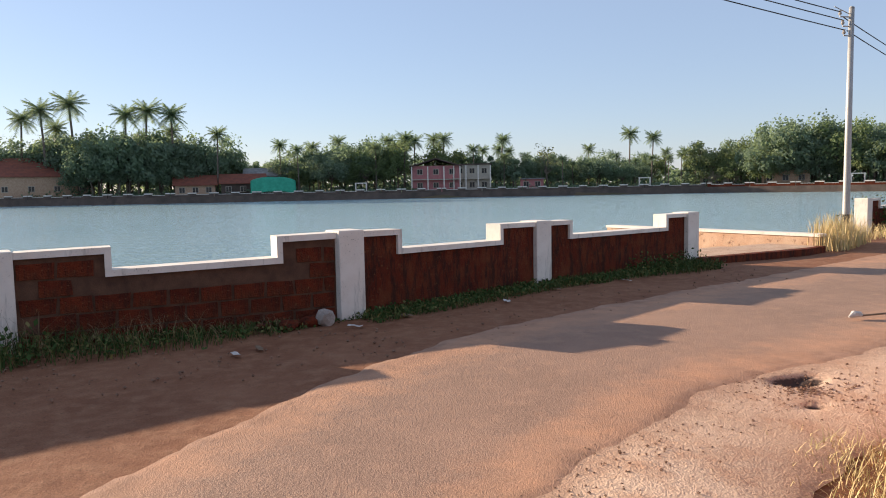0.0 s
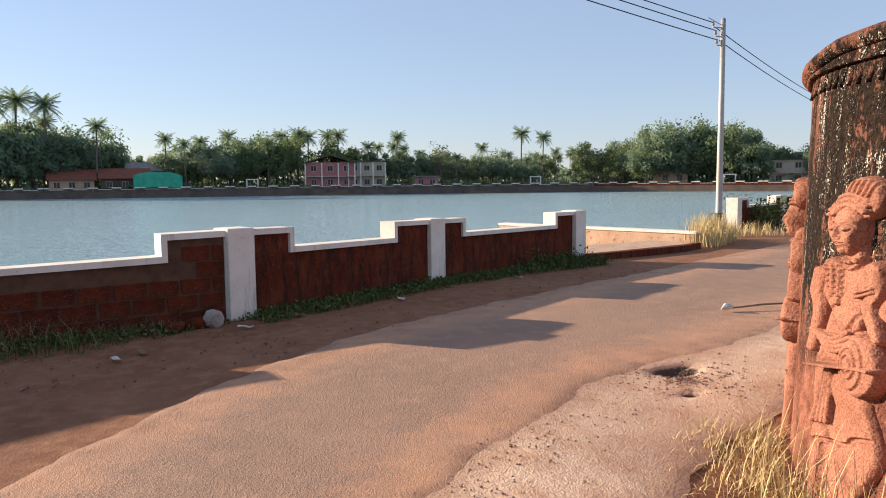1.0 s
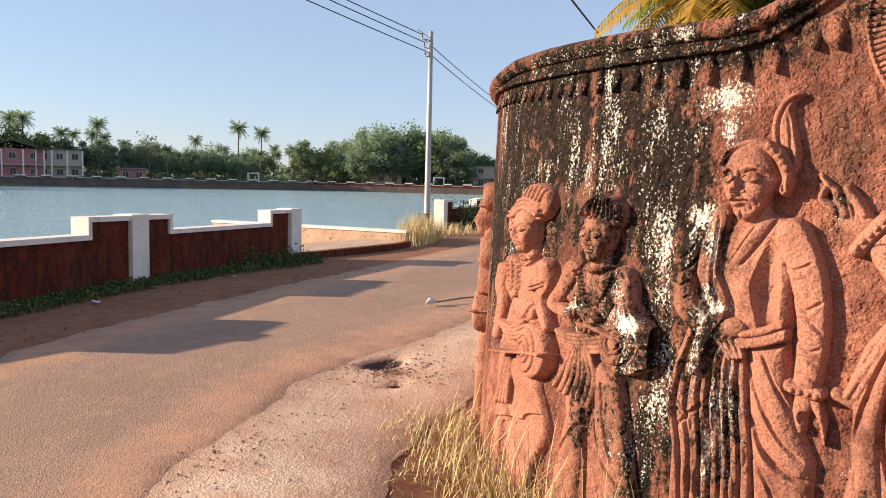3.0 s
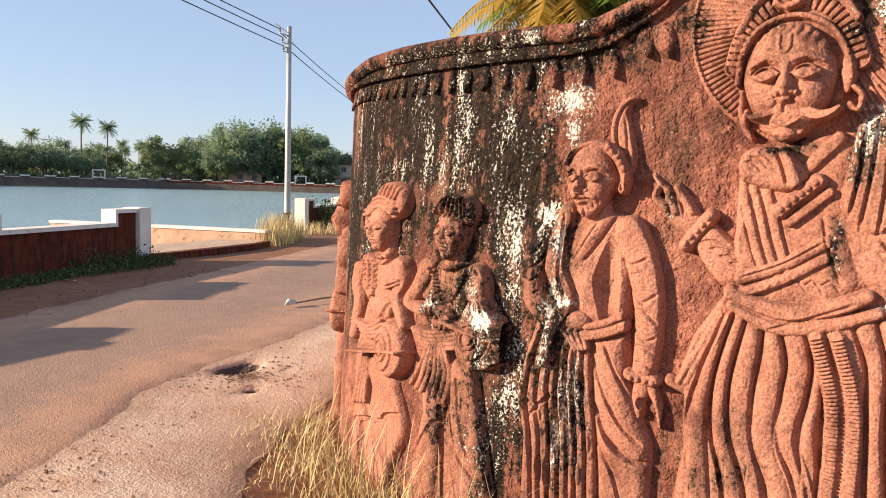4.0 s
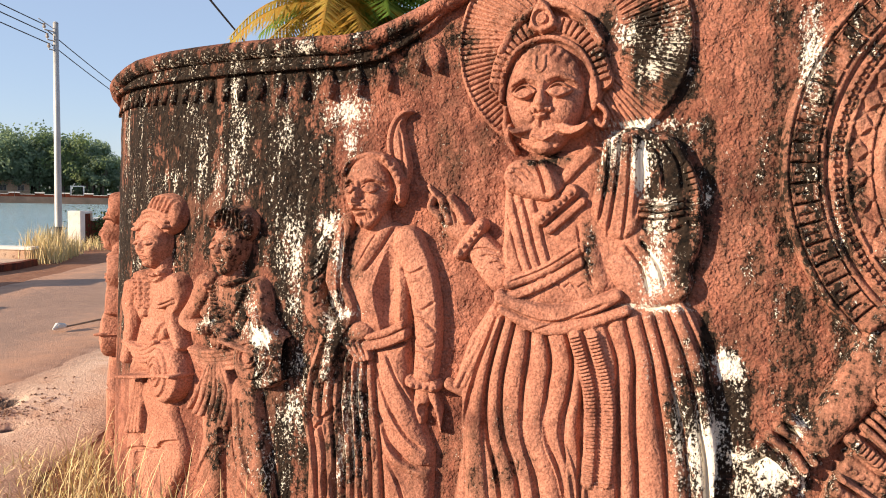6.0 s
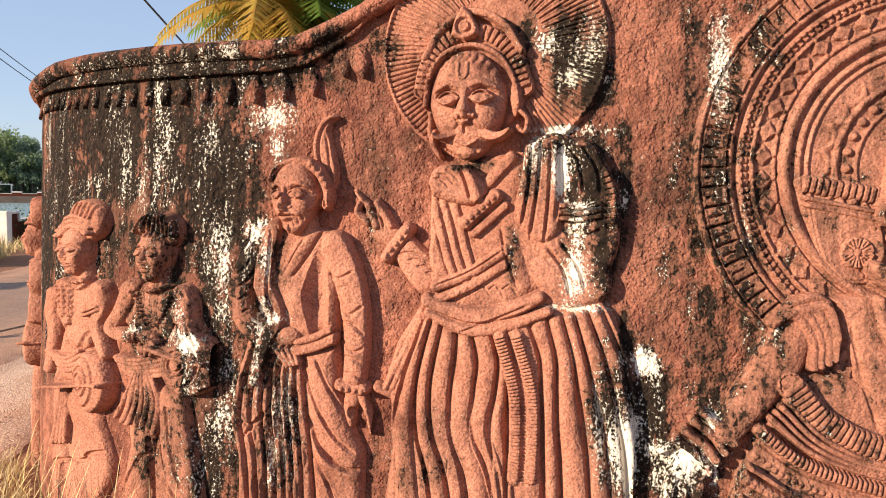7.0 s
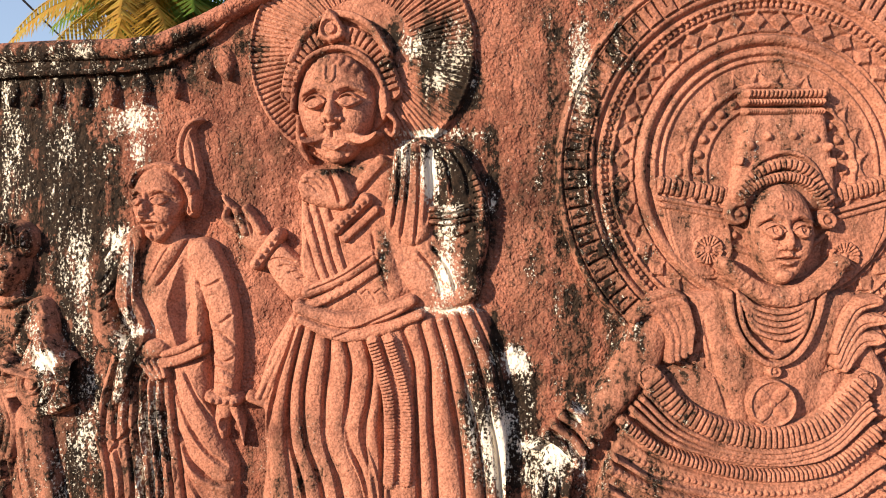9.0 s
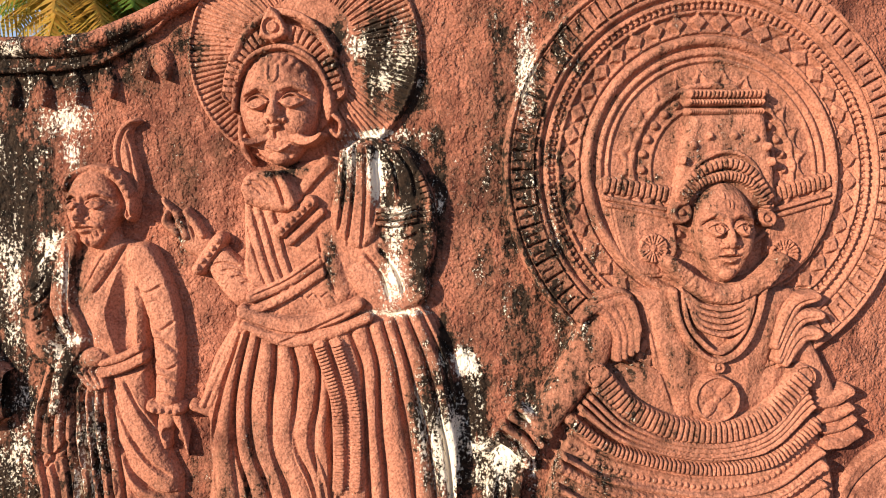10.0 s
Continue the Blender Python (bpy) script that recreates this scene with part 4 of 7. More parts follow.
def small_woman(shift):
    """A slim figure with a round pot on her hip and a bundle on her head."""
    P, L = sheet(SHEET_A, 0.0034, 1.65)
    shift /= 1.65
    r = Relief(2.5 / 1.65 + shift, 3.82 / 1.65 + shift, -0.35, 2.0, 0.0030, shift, 1.65)
    r.shape([P(300,600), P(380,600), P(378,700), P(389,790), P(374,860), P(354,930), P(298,930), P(296,700)], 0.05, 0.05)
    r.limb(sm([P(345,690), P(366,760), P(373,800), P(352,870), P(346,930)]), [L(30), L(28), L(24), L(20), L(18)], 0.06, 0.04)
    r.limb(sm([P(312,770), P(308,840), P(308,930)]), [L(18), L(16), L(15)], 0.05, 0.04)
    r.shape([P(320,470), P(385,478), P(392,530), P(374,555), P(368,590), P(376,612), P(304,612), P(318,560), P(304,530), P(304,495)], 0.07, 0.05)
    r.ball(P(346,520), L(38), L(48), 0.05, base=0.05)
    r.ball(P(345,572), L(26), L(26), 0.05, base=0.05)
    r.ridge(sm([P(326,556), P(345,596), P(368,560)]), L(4), -0.014)
    r.limb([P(354,450), P(354,482)], L(15), 0.05, 0.05)
    r.limb(sm([P(386,492), P(389,520), P(379,548), P(386,576), P(394,604)]), [L(17), L(15), L(12), L(12), L(10)], 0.06, 0.06)
    r.limb(sm([P(308,498), P(303,530), P(307,562), P(300,625)]), [L(15), L(13), L(10), L(9)], 0.05, 0.05)
    for k in range(2):
        r.limb([P(366,528 + 7 * k), P(390,519 + 7 * k)], L(3.2), 0.02, 0.115)
    r.limb(sm([P(330,482), P(333,515), P(334,545)]), [L(14), L(15), L(7)], 0.02, 0.095)
    for k in range(34):
        r.bump(P(322 + 9 * (k % 3) + 2 * (k // 3 % 2),484 + 5 * (k // 3)), L(4), L(3.4), 0.012)
    r.ball(P(372,650), L(33), L(51), 0.11, base=0.085)
    for k in (14, 26, 44):
        r.ridge(sm([P(364 + k * 0.52 * math.cos(a),648 + k * math.sin(a)) for a in [2 * math.pi * q / 14 for q in range(15)]], 2), L(3), -0.014)
    r.limb(sm([P(318,652), P(360,653), P(404,654)]), L(3.4), 0.016, 0.18)
    for k in range(4):
        r.limb(sm([P(302 + 5 * k,594 + 7 * k), P(330,608 + 7 * k), P(350 + 4 * k,596 + 8 * k)]), L(4.5), 0.02, 0.085)
    for k in range(4):
        r.limb(sm([P(322 + 2 * k,660), P(314 + 4 * k,705), P(305 + 6 * k,750)]), [L(3), L(4), L(4.5)], 0.022, 0.075)
    r.ridge(sm([P(298,790), P(315,781), P(345,787), P(366,774), P(386,772)]), L(4.5), -0.024)
    r.ridge(sm([P(320,790), P(316,840), P(318,930)]), L(5), -0.02)
    r.ball(P(319,408), L(17), L(36), 0.03, base=0.01)
    for k in range(4):
        r.ridge(sm([P(310 + 8 * k,376), P(306 + 9 * k,405), P(312 + 8 * k,440)]), L(3), -0.014)
    r.ball(P(367,372), L(33), L(36), 0.08, base=0.06)
    for k in range(6):
        r.ridge(sm([P(338 + 7 * k,392 - 2 * k), P(344 + 8 * k,366), P(352 + 8 * k,344)]), L(3), -0.016)
    head(r, P(352,424), L(23), L(43), 0.09, 0.11, -0.1, 0.05)
    for k in range(3):
        r.limb(sm([P(334,398 - 8 * k), P(352,382 - 8 * k), P(380,394 - 9 * k)]), L(5), 0.02, 0.14 - 0.01 * k)
    r.beads(sm([P(336,464), P(354,478), P(378,464)]), L(5), 0.02, 9)
    r.ridge(sm([P(340,478), P(352,490), P(368,476)]), L(3), 0.012)
    return r


def basket_woman():
    """A figure that carries a round basket at the hip, with curled hair."""
    P, L = sheet(SHEET_B, 0.003, 1.3)
    r = Relief(P(392,430)[0], P(592,430)[0], -0.35, 1.95, 0.0030, 0.0, 1.3)
    r.shape([P(440,640), P(515,640), P(526,720), P(532,800), P(552,960), P(396,960), P(424,800), P(420,700)], 0.05, 0.05)
    r.limb(sm([P(500,690), P(510,780), P(525,880), P(542,970)]), [L(28), L(28), L(26), L(28)], 0.06, 0.05)
    r.limb(sm([P(455,735), P(440,830), P(424,930), P(420,970)]), [L(22), L(25), L(28), L(28)], 0.06, 0.04)
    r.shape([P(435,480), P(522,488), P(536,530), P(522,560), P(508,605), P(440,612), P(425,560), P(412,550)], 0.07, 0.05)
    r.ball(P(482,535), L(44), L(56), 0.05, base=0.05)
    r.limb([P(482,470), P(480,498)], L(17), 0.05, 0.05)
    r.limb(sm([P(438,490), P(420,530), P(404,558), P(428,574), P(458,572)]), [L(18), L(16), L(14), L(14), L(10)], 0.06, 0.05)
    r.limb(sm([P(526,502), P(536,540), P(526,566)]), [L(18), L(15), L(12)], 0.06, 0.05)
    r.ridge([P(446,552), P(452,588)], L(3), 0.02)
    r.ridge([P(437,552), P(443,588)], L(3), 0.018)
    r.ball(P(538,624), L(46), L(56), 0.11, base=0.085)
    for k in (13, 22, 42):
        r.ridge(sm([P(526 + k * 0.85 * math.cos(a),622 + k * math.sin(a)) for a in [2 * math.pi * q / 16 for q in range(17)]], 2), L(3), -0.014)
    r.shape([P(502,592), P(528,540), P(552,548), P(578,598), P(548,606)], 0.05, 0.04, 0.11)
    r.ball(P(530,535), L(20), L(24), 0.04, base=0.1)
    for k in range(3):
        r.ridge(sm([P(514 + 12 * k,540), P(510 + 20 * k,570), P(508 + 26 * k,596)]), L(3), -0.012)
    r.limb(sm([P(486,592), P(525,611), P(572,624)]), L(4.5), 0.02, 0.18)
    r.ball(P(470,575), L(18), L(14), 0.04, base=0.1, rot=-0.5)
    for k in range(4):
        r.limb(sm([P(466 + 6 * k,570 + 4 * k), P(476 + 6 * k,588 + 3 * k), P(474 + 8 * k,606 - k)]), L(3.6), 0.022, 0.13)
    for k in range(5):
        r.limb(sm([P(412 + 5 * k,606 + 8 * k), P(450,616 + 7 * k), P(500,606 + 9 * k)]), L(5), 0.022, 0.085)
    for k in range(7):
        x = 414 + 10 * k
        r.limb(sm([P(446 + 4 * k,636), P(x + 10,690), P(x + 2 * (k % 2),712 + 5 * k)]), [L(4), L(6), L(6)], 0.026, 0.085)
    r.ridge(sm([P(464,752), P(466,850), P(466,970)]), L(4), -0.028)
    r.ridge(sm([P(480,770), P(488,815), P(512,858), P(534,884)]), L(4), -0.024)
    for k in range(4):
        r.ridge(sm([P(412 + 8 * k,860 - 6 * k), P(432 + 8 * k,815 - 6 * k), P(452 + 3 * k,780)]), L(3.5), -0.014)
    r.ridge(sm([P(498,700), P(505,780), P(520,840)]), L(3.5), -0.014)
    r.ball(P(488,392), L(38), L(36), 0.07, base=0.06)
    head(r, P(484,432), L(27), L(50), 0.09, 0.11, -0.12, 0.0)
    r.shape([P(451,398), P(458,374), P(482,358), P(510,360), P(526,378), P(522,404), P(500,398), P(470,394)], 0.035, 0.03, 0.115)
    for k in range(8):
        r.ridge(sm([P(452 + 9 * k,400), P(460 + 8 * k,380), P(474 + 6 * k,360)]), L(3), -0.02)
    r.beads(sm([P(458,482), P(476,496), P(506,486)]), L(5.5), 0.022, 9)
    r.beads(sm([P(450,500), P(464,540), P(480,556), P(496,535), P(508,500)]), L(4), 0.014, 18)
    r.beads(sm([P(444,496), P(450,530), P(462,552)]), L(4), 0.014, 10)
    return r


def turbaned_man():
    """A standing man in an open coat, with a plumed turban and a long cloth over one arm."""
    P, L = sheet(SHEET_C, 0.0028, 1.0)
    r = Relief(P(590,330)[0], P(880,330)[0], -0.35, 2.36, 0.0031)
    # hanging cloth on the far side, in narrow strips
    r.shape([P(640,575), P(742,590), P(748,700), P(752,860), P(758,1000), P(606,1000), P(616,800), P(600,715), P(618,640)], 0.06, 0.035)
    strips = []
    for top, mid, low in ((642, 604, 612), (652, 622, 634), (664, 640, 648), (678, 660, 664), (690, 676, 682), (702, 692, 698), (714, 706, 712), (726, 722, 730), (738, 740, 752)):
        strips.append(sm([P(top, 596), P((top + mid) / 2 - 3, 650), P(mid, 720), P((mid + low) / 2 + 3, 800), P(low, 880), P(low + 4, 1000)]))
    r.pleats(strips, 0.014, 0.016, L(5))
    for k in range(16):
        x, y = 618 + (k * 37) % 118, 640 + (k * 53) % 260
        r.bump(P(x, y), L(7 + k % 4), L(20 + 5 * (k % 3)), 0.010 if k % 2 else -0.012, 0.15)
    r.cut(sm([P(604,716), P(640,738), P(668,716)]), L(5), 0.03)
    r.cut(sm([P(626,760), P(650,742), P(690,770)]), L(4), 0.022)
    # baggy trousers
    r.shape([P(730,606), P(800,600), P(806,690), P(820,740), P(844,800), P(840,880), P(832,1000), P(752,1000), P(748,860), P(738,720)], 0.1, 0.09)
    r.swell(sm([P(770,640), P(785,720), P(812,800)]), [L(30), L(36), L(28)], [0.01, 0.03, 0.02])
    r.cut(sm([P(736,640), P(752,690), P(790,760), P(826,796)]), L(5), 0.022)
    r.cut(sm([P(760,622), P(780,670), P(804,716)]), L(4), 0.016)
    r.cut(sm([P(742,730), P(770,790), P(806,822), P(842,832)]), L(6), 0.03)
    r.cut(sm([P(750,800), P(778,850), P(800,930)]), L(5), 0.02)
    r.swell(sm([P(748,760), P(776,812), P(830,840)]), L(11), [0.006, 0.02, 0.01])
    # coat and chest
    r.shape([P(668,402), P(700,384), P(745,380), P(794,394), P(818,432), P(806,520), P(800,606), P(730,618), P(700,585), P(664,520), P(655,450)], 0.085, 0.07)
    r.swell(sm([P(772,440), P(762,505), P(766,575)]), [L(12), L(26), L(18)], [-0.012, -0.075, -0.035])
    r.swell(sm([P(720,470), P(728,520), P(738,570)]), [L(20), L(26), L(18)], [0.01, 0.022, 0.01])
    r.swell(sm([P(766,388), P(738,425), P(716,462)]), [L(13), L(16), L(12)], [0.016, 0.024, 0.01])
    r.cut(sm([P(776,396), P(748,440), P(720,478)]), L(4), 0.016)
    r.cut(sm([P(752,396), P(726,436), P(706,470)]), L(3), 0.01)
    # the sleeve nearest the middle of the wall
    r.limb(sm([P(798,424), P(820,480), P(832,550), P(832,610), P(827,668)]), [L(30), L(29), L(27), L(25), L(22)], 0.075, 0.05)
    for a, b, c in (((786, 470), (804, 480), (832, 468)), ((800, 520), (822, 545), (850, 530)), ((804, 560), (826, 560), (852, 584)), ((806, 590), (830, 612), (850, 606)), ((806, 622), (826, 622), (850, 640)), ((806, 650), (828, 652), (846, 664))):
        r.cut(sm([P(*a), P(*b), P(*c)]), L(4), 0.012)
        r.swell(sm([P(a[0], a[1] + 9), P(b[0], b[1] + 9), P(c[0], c[1] + 9)]), L(8), [0.0, 0.007, 0.0])
    r.limb(sm([P(803,672), P(826,680), P(851,682)]), L(10), 0.03, 0.10)
    r.beads([P(808,677), P(846,683)], L(5), 0.010, 4)
    r.limb(sm([P(824,694), P(816,722), P(820,744)]), [L(17), L(15), L(9)], 0.05, 0.03)
    r.limb(sm([P(838,694), P(850,726), P(856,766)]), [L(12), L(8), L(5)], 0.04, 0.03)
    r.bump(P(823,724), L(8), L(11), -0.022)
    # belt
    r.limb(sm([P(726,608), P(758,602), P(794,588)]), L(10), 0.025, 0.10)
    r.limb(sm([P(728,592), P(758,586), P(788,572)]), L(7), 0.02, 0.10)
    # far arm, hand and scarf
    r.limb(sm([P(676,408), P(640,460), P(626,520), P(650,570), P(694,602)]), [L(26), L(27), L(24), L(22), L(16)], 0.065, 0.045)
    for k in range(4):
        r.cut(sm([P(618 + 5 * k, 470 + 22 * k), P(636 + 4 * k, 462 + 22 * k), P(652 + 3 * k, 440 + 24 * k)]), L(3.5), 0.012)
    r.ball(P(712,582), L(26), L(17), 0.05, base=0.08)
    for k in range(4):
        r.limb(sm([P(688 + 11 * k, 598 + 2 * k), P(698 + 10 * k, 612 + 3 * k), P(712 + 6 * k, 632 - k)]), L(5), 0.022, 0.10)
    r.limb(sm([P(694,384), P(680,430), P(672,490), P(692,545), P(668,600), P(654,660)]), [L(15), L(18), L(20), L(17), L(14), L(9)], 0.03, 0.10)
    r.cut(sm([P(690,390), P(684,450), P(680,500), P(694,545)]), L(4), 0.016)
    # head, turned to the road
    r.ball(P(738,312), L(56), L(52), 0.07, base=0.06)
    r.limb([P(738,372), P(744,400)], L(26), 0.05, 0.05)
    head(r, P(732,334), L(45), L(66), 0.09, 0.13, -0.34, 0.03, 0.9, 0.02)
    r.swell(sm([P(700,364), P(718,355), P(736,360), P(756,372)]), L(7), [0.006, 0.018, 0.014, 0.004])
    r.swell(sm([P(704,384), P(722,394), P(746,388), P(766,364)]), [L(9), L(11), L(11), L(8)], [0.008, 0.014, 0.012, 0.006])
    for k in range(8):
        r.cut(sm([P(700 + 8 * k, 384 - 0.6 * k * k), P(703 + 8 * k, 396 - 0.6 * k * k)]), L(2.5), 0.006)
    r.limb(sm([P(690,300), P(704,280), P(738,270), P(770,284), P(788,318), P(790,342)]), [L(7), L(9), L(10), L(11), L(10), L(7)], 0.025, 0.12)
    r.shape(sm([P(762,286), P(758,244), P(766,208), P(788,184), P(816,187), P(800,196), P(793,214), P(800,250), P(806,290), P(796,324), P(782,312)], 3), 0.07, 0.022)
    r.cut(sm([P(776,290), P(772,246), P(780,212), P(800,192)]), L(4), 0.016)
    r.cut(sm([P(790,300), P(790,256), P(786,222)]), L(3.5), 0.012)
    r.beads([P(764,274), P(790,312)], L(7), 0.016, 5)
    r.ball(P(785,344), L(10), L(17), 0.04, base=0.08)
    r.bump(P(786,344), L(5), L(9), -0.014)
    return r


def crowned_man():
    """The large figure with a rayed halo, a moustache and a pleated skirt."""
    P, L = sheet(SHEET_D, 0.0025, 1.0)
    r = Relief(P(822,330)[0], P(1385,330)[0], -0.35, 3.12, 0.0034)
    c = (5.813, 2.519)
    r.disc(c, 0.547, 0.032, 0.02)
    r.fan(c, 0.25, 0.53, 62, 0.016)
    r.ring(c, 0.537, 0.016, 0.012)
    # pleated skirt
    r.shape([P(958,540), P(1316,540), P(1344,600), P(1354,690), P(1362,780), P(1384,900), P(1396,1150), P(850,1150), P(872,900), P(890,800), P(906,710), P(928,630)], 0.085, 0.09)
    r.ball(P(1115,760), L(230), L(330), 0.05, base=0.075)
    folds = []
    for top, hip, thigh, knee, hem in ((960, 928, 908, 894, 878), (972, 950, 940, 940, 962), (994, 975, 967, 972, 1000), (1022, 1014, 1006, 1006, 1030), (1046, 1058, 1050, 1046, 1082),
                                       (1084, 1098, 1090, 1076, 1100), (1106, 1118, 1118, 1112, 1110), (1160, 1180, 1180, 1182, 1180), (1196, 1210, 1209, 1208, 1216), (1226, 1244, 1252, 1262, 1270),
                                       (1250, 1270, 1284, 1302, 1314), (1276, 1306, 1322, 1334, 1344), (1302, 1338, 1350, 1362, 1384)):
        sagged = 20 * math.sin(math.pi * (top - 960) / 342) - 0.03 * (top - 960)
        folds.append(sm([P(top, 562 + sagged), P(hip, 640), P(thigh, 700), P(knee, 770), P(hem, 880), P(hem + 0.5 * (hem - knee), 1150)]))
    r.pleats(folds, 0.036, 0.022, L(6))
    for x in (1116, 1148):
        r.limb(sm([P(x - 14,590), P(x + 12,690), P(x + 14,780), P(x + 8,858)]), L(13), 0.02, 0.168)
        r.ticks(sm([P(x - 14,590), P(x + 12,690), P(x + 14,780), P(x + 8,858)]), L(11), 0.012, 42)
    r.shape([P(958,520), P(975,560), P(930,650), P(905,705), P(868,690), P(880,670), P(905,600)], 0.05, 0.03, 0.03)
    for k in range(3):
        r.ridge([P(950 + 8 * k,560), P(885 + 12 * k,682)], L(6), 0.01)
    r.limb([P(868,682), P(902,700)], L(12), 0.03, 0.05)
    # chest under a wrapped cloth
    r.shape([P(972,330), P(1000,282), P(1060,262), P(1130,250), P(1200,236), P(1262,380), P(1240,545), P(972,548), P(958,490), P(968,420)], 0.085, 0.09, 0.02)
    r.ball(P(1085,440), L(110), L(130), 0.03, base=0.10)
    scarf = [sm([P(x, 340 + 0.12 * (x - 972)), P(x + 12, 390), P(x + 24, 440), P(x + 40, 492)]) for x in (972, 990, 1008, 1028)]
    r.pleats(scarf, 0.016, 0.010, L(4))
    for y0, y1, rr in ((498, 436, 13), (522, 462, 11)):
        r.limb(sm([P(984, y0), P(1048, y0 - 24), P(1112, y1)]), L(rr), 0.03, 0.125)
    r.cut(sm([P(984,496), P(1048,472), P(1112,434)]), L(3), 0.012)
    for x in (1056, 1082, 1108):
        r.cut(sm([P(x, 508), P(x + 14, 500), P(x + 30, 520)]), L(3), 0.008)
    r.swell(sm([P(1120,390), P(1130,440), P(1150,500)]), [L(14), L(18), L(14)], [0.012, 0.022, 0.01])
    r.cut(sm([P(1108,392), P(1116,440), P(1136,500)]), L(4), 0.016)
    # belt, wound twice
    r.limb(sm([P(968,522), P(1008,545), P(1060,556), P(1120,548), P(1180,522)]), [L(14), L(19), L(20), L(18), L(12)], 0.04, 0.13)
    r.limb(sm([P(970,544), P(1020,572), P(1060,580), P(1120,572), P(1196,550)]), [L(9), L(14), L(15), L(14), L(10)], 0.04, 0.13)
    r.cut(sm([P(976,540), P(1020,560), P(1060,568), P(1120,560), P(1190,540)]), L(4), 0.016)
    r.cut(sm([P(1030,582), P(1090,562), P(1160,536)]), L(3.5), 0.014)
    # pointing arm
    r.limb(sm([P(1000,500), P(962,478), P(922,430)]), [L(44), L(36), L(30)], 0.06, 0.03)
    for k in range(4):
        r.cut(sm([P(914 + 16 * k, 438 + 12 * k), P(936 + 14 * k, 436 + 13 * k), P(962 + 10 * k, 444 + 14 * k)]), L(3.5), 0.012)
    r.limb([P(890,444), P(930,394)], L(15), 0.03, 0.075)
    for o in (-12, 12):
        r.cut([P(890 + o * 0.8, 444 + o * 0.6), P(930 + o * 0.8, 394 + o * 0.6)], L(3.5), 0.016)
    r.beads([P(892,440), P(928,397)], L(6), 0.010, 5)
    r.limb(sm([P(900,408), P(884,394), P(868,372)]), [L(25), L(30), L(24)], 0.05, 0.02)
    r.limb(sm([P(864,356), P(848,340), P(833,323)]), [L(9), L(8), L(5)], 0.04, 0.025)
    r.limb(sm([P(842,346), P(838,362), P(856,380)]), [L(8), L(10), L(10)], 0.035, 0.045)
    r.limb(sm([P(858,350), P(866,372), P(872,388)]), [L(8), L(11), L(8)], 0.03, 0.055)
    r.limb(sm([P(874,344), P(886,364), P(898,386)]), [L(9), L(12), L(9)], 0.03, 0.05)
    r.cut(sm([P(852,352), P(860,372), P(862,392)]), L(3), 0.014)
    r.cut(sm([P(868,344), P(880,368), P(886,392)]), L(3), 0.014)
    # hand at the chin
    r.limb(sm([P(1196,420), P(1140,388), P(1086,352)]), [L(40), L(34), L(28)], 0.045, 0.09)
    r.shape(sm([P(970,308), P(984,280), P(1020,272), P(1046,286), P(1076,306), P(1086,336), P(1060,352), P(1016,346), P(982,334)], 3), 0.075, 0.05, 0.105)
    r.limb(sm([P(1066,338), P(1056,304), P(1046,282)]), [L(12), L(10), L(7)], 0.035, 0.165)
    r.cut(sm([P(1052,338), P(1044,306), P(1036,288)]), L(4), 0.018)
    for k in range(3):
        r.cut(sm([P(984 + 12 * k, 300 - 8 * k), P(1000 + 10 * k, 304 - 6 * k), P(1014 + 9 * k, 318 - 6 * k)]), L(3), 0.010)
    r.limb([P(1042,382), P(1098,334)], L(15), 0.025, 0.15)
    r.beads([P(1044,380), P(1096,336)], L(6), 0.009, 6)
    r.limb([P(1058,402), P(1118,352)], L(9), 0.025, 0.14)
    for o in (-13, 13):
        r.cut([P(1042 + o * 0.6, 382 + o * 0.7), P(1098 + o * 0.6, 334 + o * 0.7)], L(3.5), 0.016)
    r.limb(sm([P(1130,262), P(1104,288), P(1082,312)]), L(12), 0.025, 0.11)
    # draped shoulder, bent arm and hanging sleeve
    r.shape(sm([P(1160,236), P(1210,214), P(1262,226), P(1312,262), P(1336,320), P(1338,400), P(1322,470), P(1302,528), P(1250,550), P(1180,540), P(1176,440), P(1150,340)], 3), 0.075, 0.06, 0.045)
    r.limb(sm([P(1262,270), P(1290,340), P(1288,420), P(1262,490)]), [L(44), L(46), L(48), L(40)], 0.05, 0.09)
    r.limb(sm([P(1282,500), P(1230,512), P(1180,470)]), [L(38), L(36), L(28)], 0.045, 0.09)
    r.shape(sm([P(1158,240), P(1196,226), P(1228,240), P(1226,330), P(1222,398), P(1186,424), P(1148,398), P(1132,366), P(1146,310)], 3), 0.06, 0.04, 0.105)
    for top, low in (((1172, 238), (1148, 392)), ((1190, 230), (1164, 412)), ((1208, 234), (1192, 416)), ((1222, 250), (1214, 380))):
        r.cut(sm([P(*top), P((top[0] + low[0]) / 2 + 3, (top[1] + low[1]) / 2), P(*low)]), L(4.5), 0.024)
    for k in range(3):
        r.limb(sm([P(1226, 352 + 12 * k), P(1262, 356 + 11 * k), P(1302, 348 + 12 * k)]), L(5), 0.018, 0.145)
    r.limb(sm([P(1312,288), P(1326,334), P(1322,388)]), L(11), 0.022, 0.12)
    r.ticks(sm([P(1312,288), P(1326,334), P(1322,388)]), L(9), 0.010, 9)
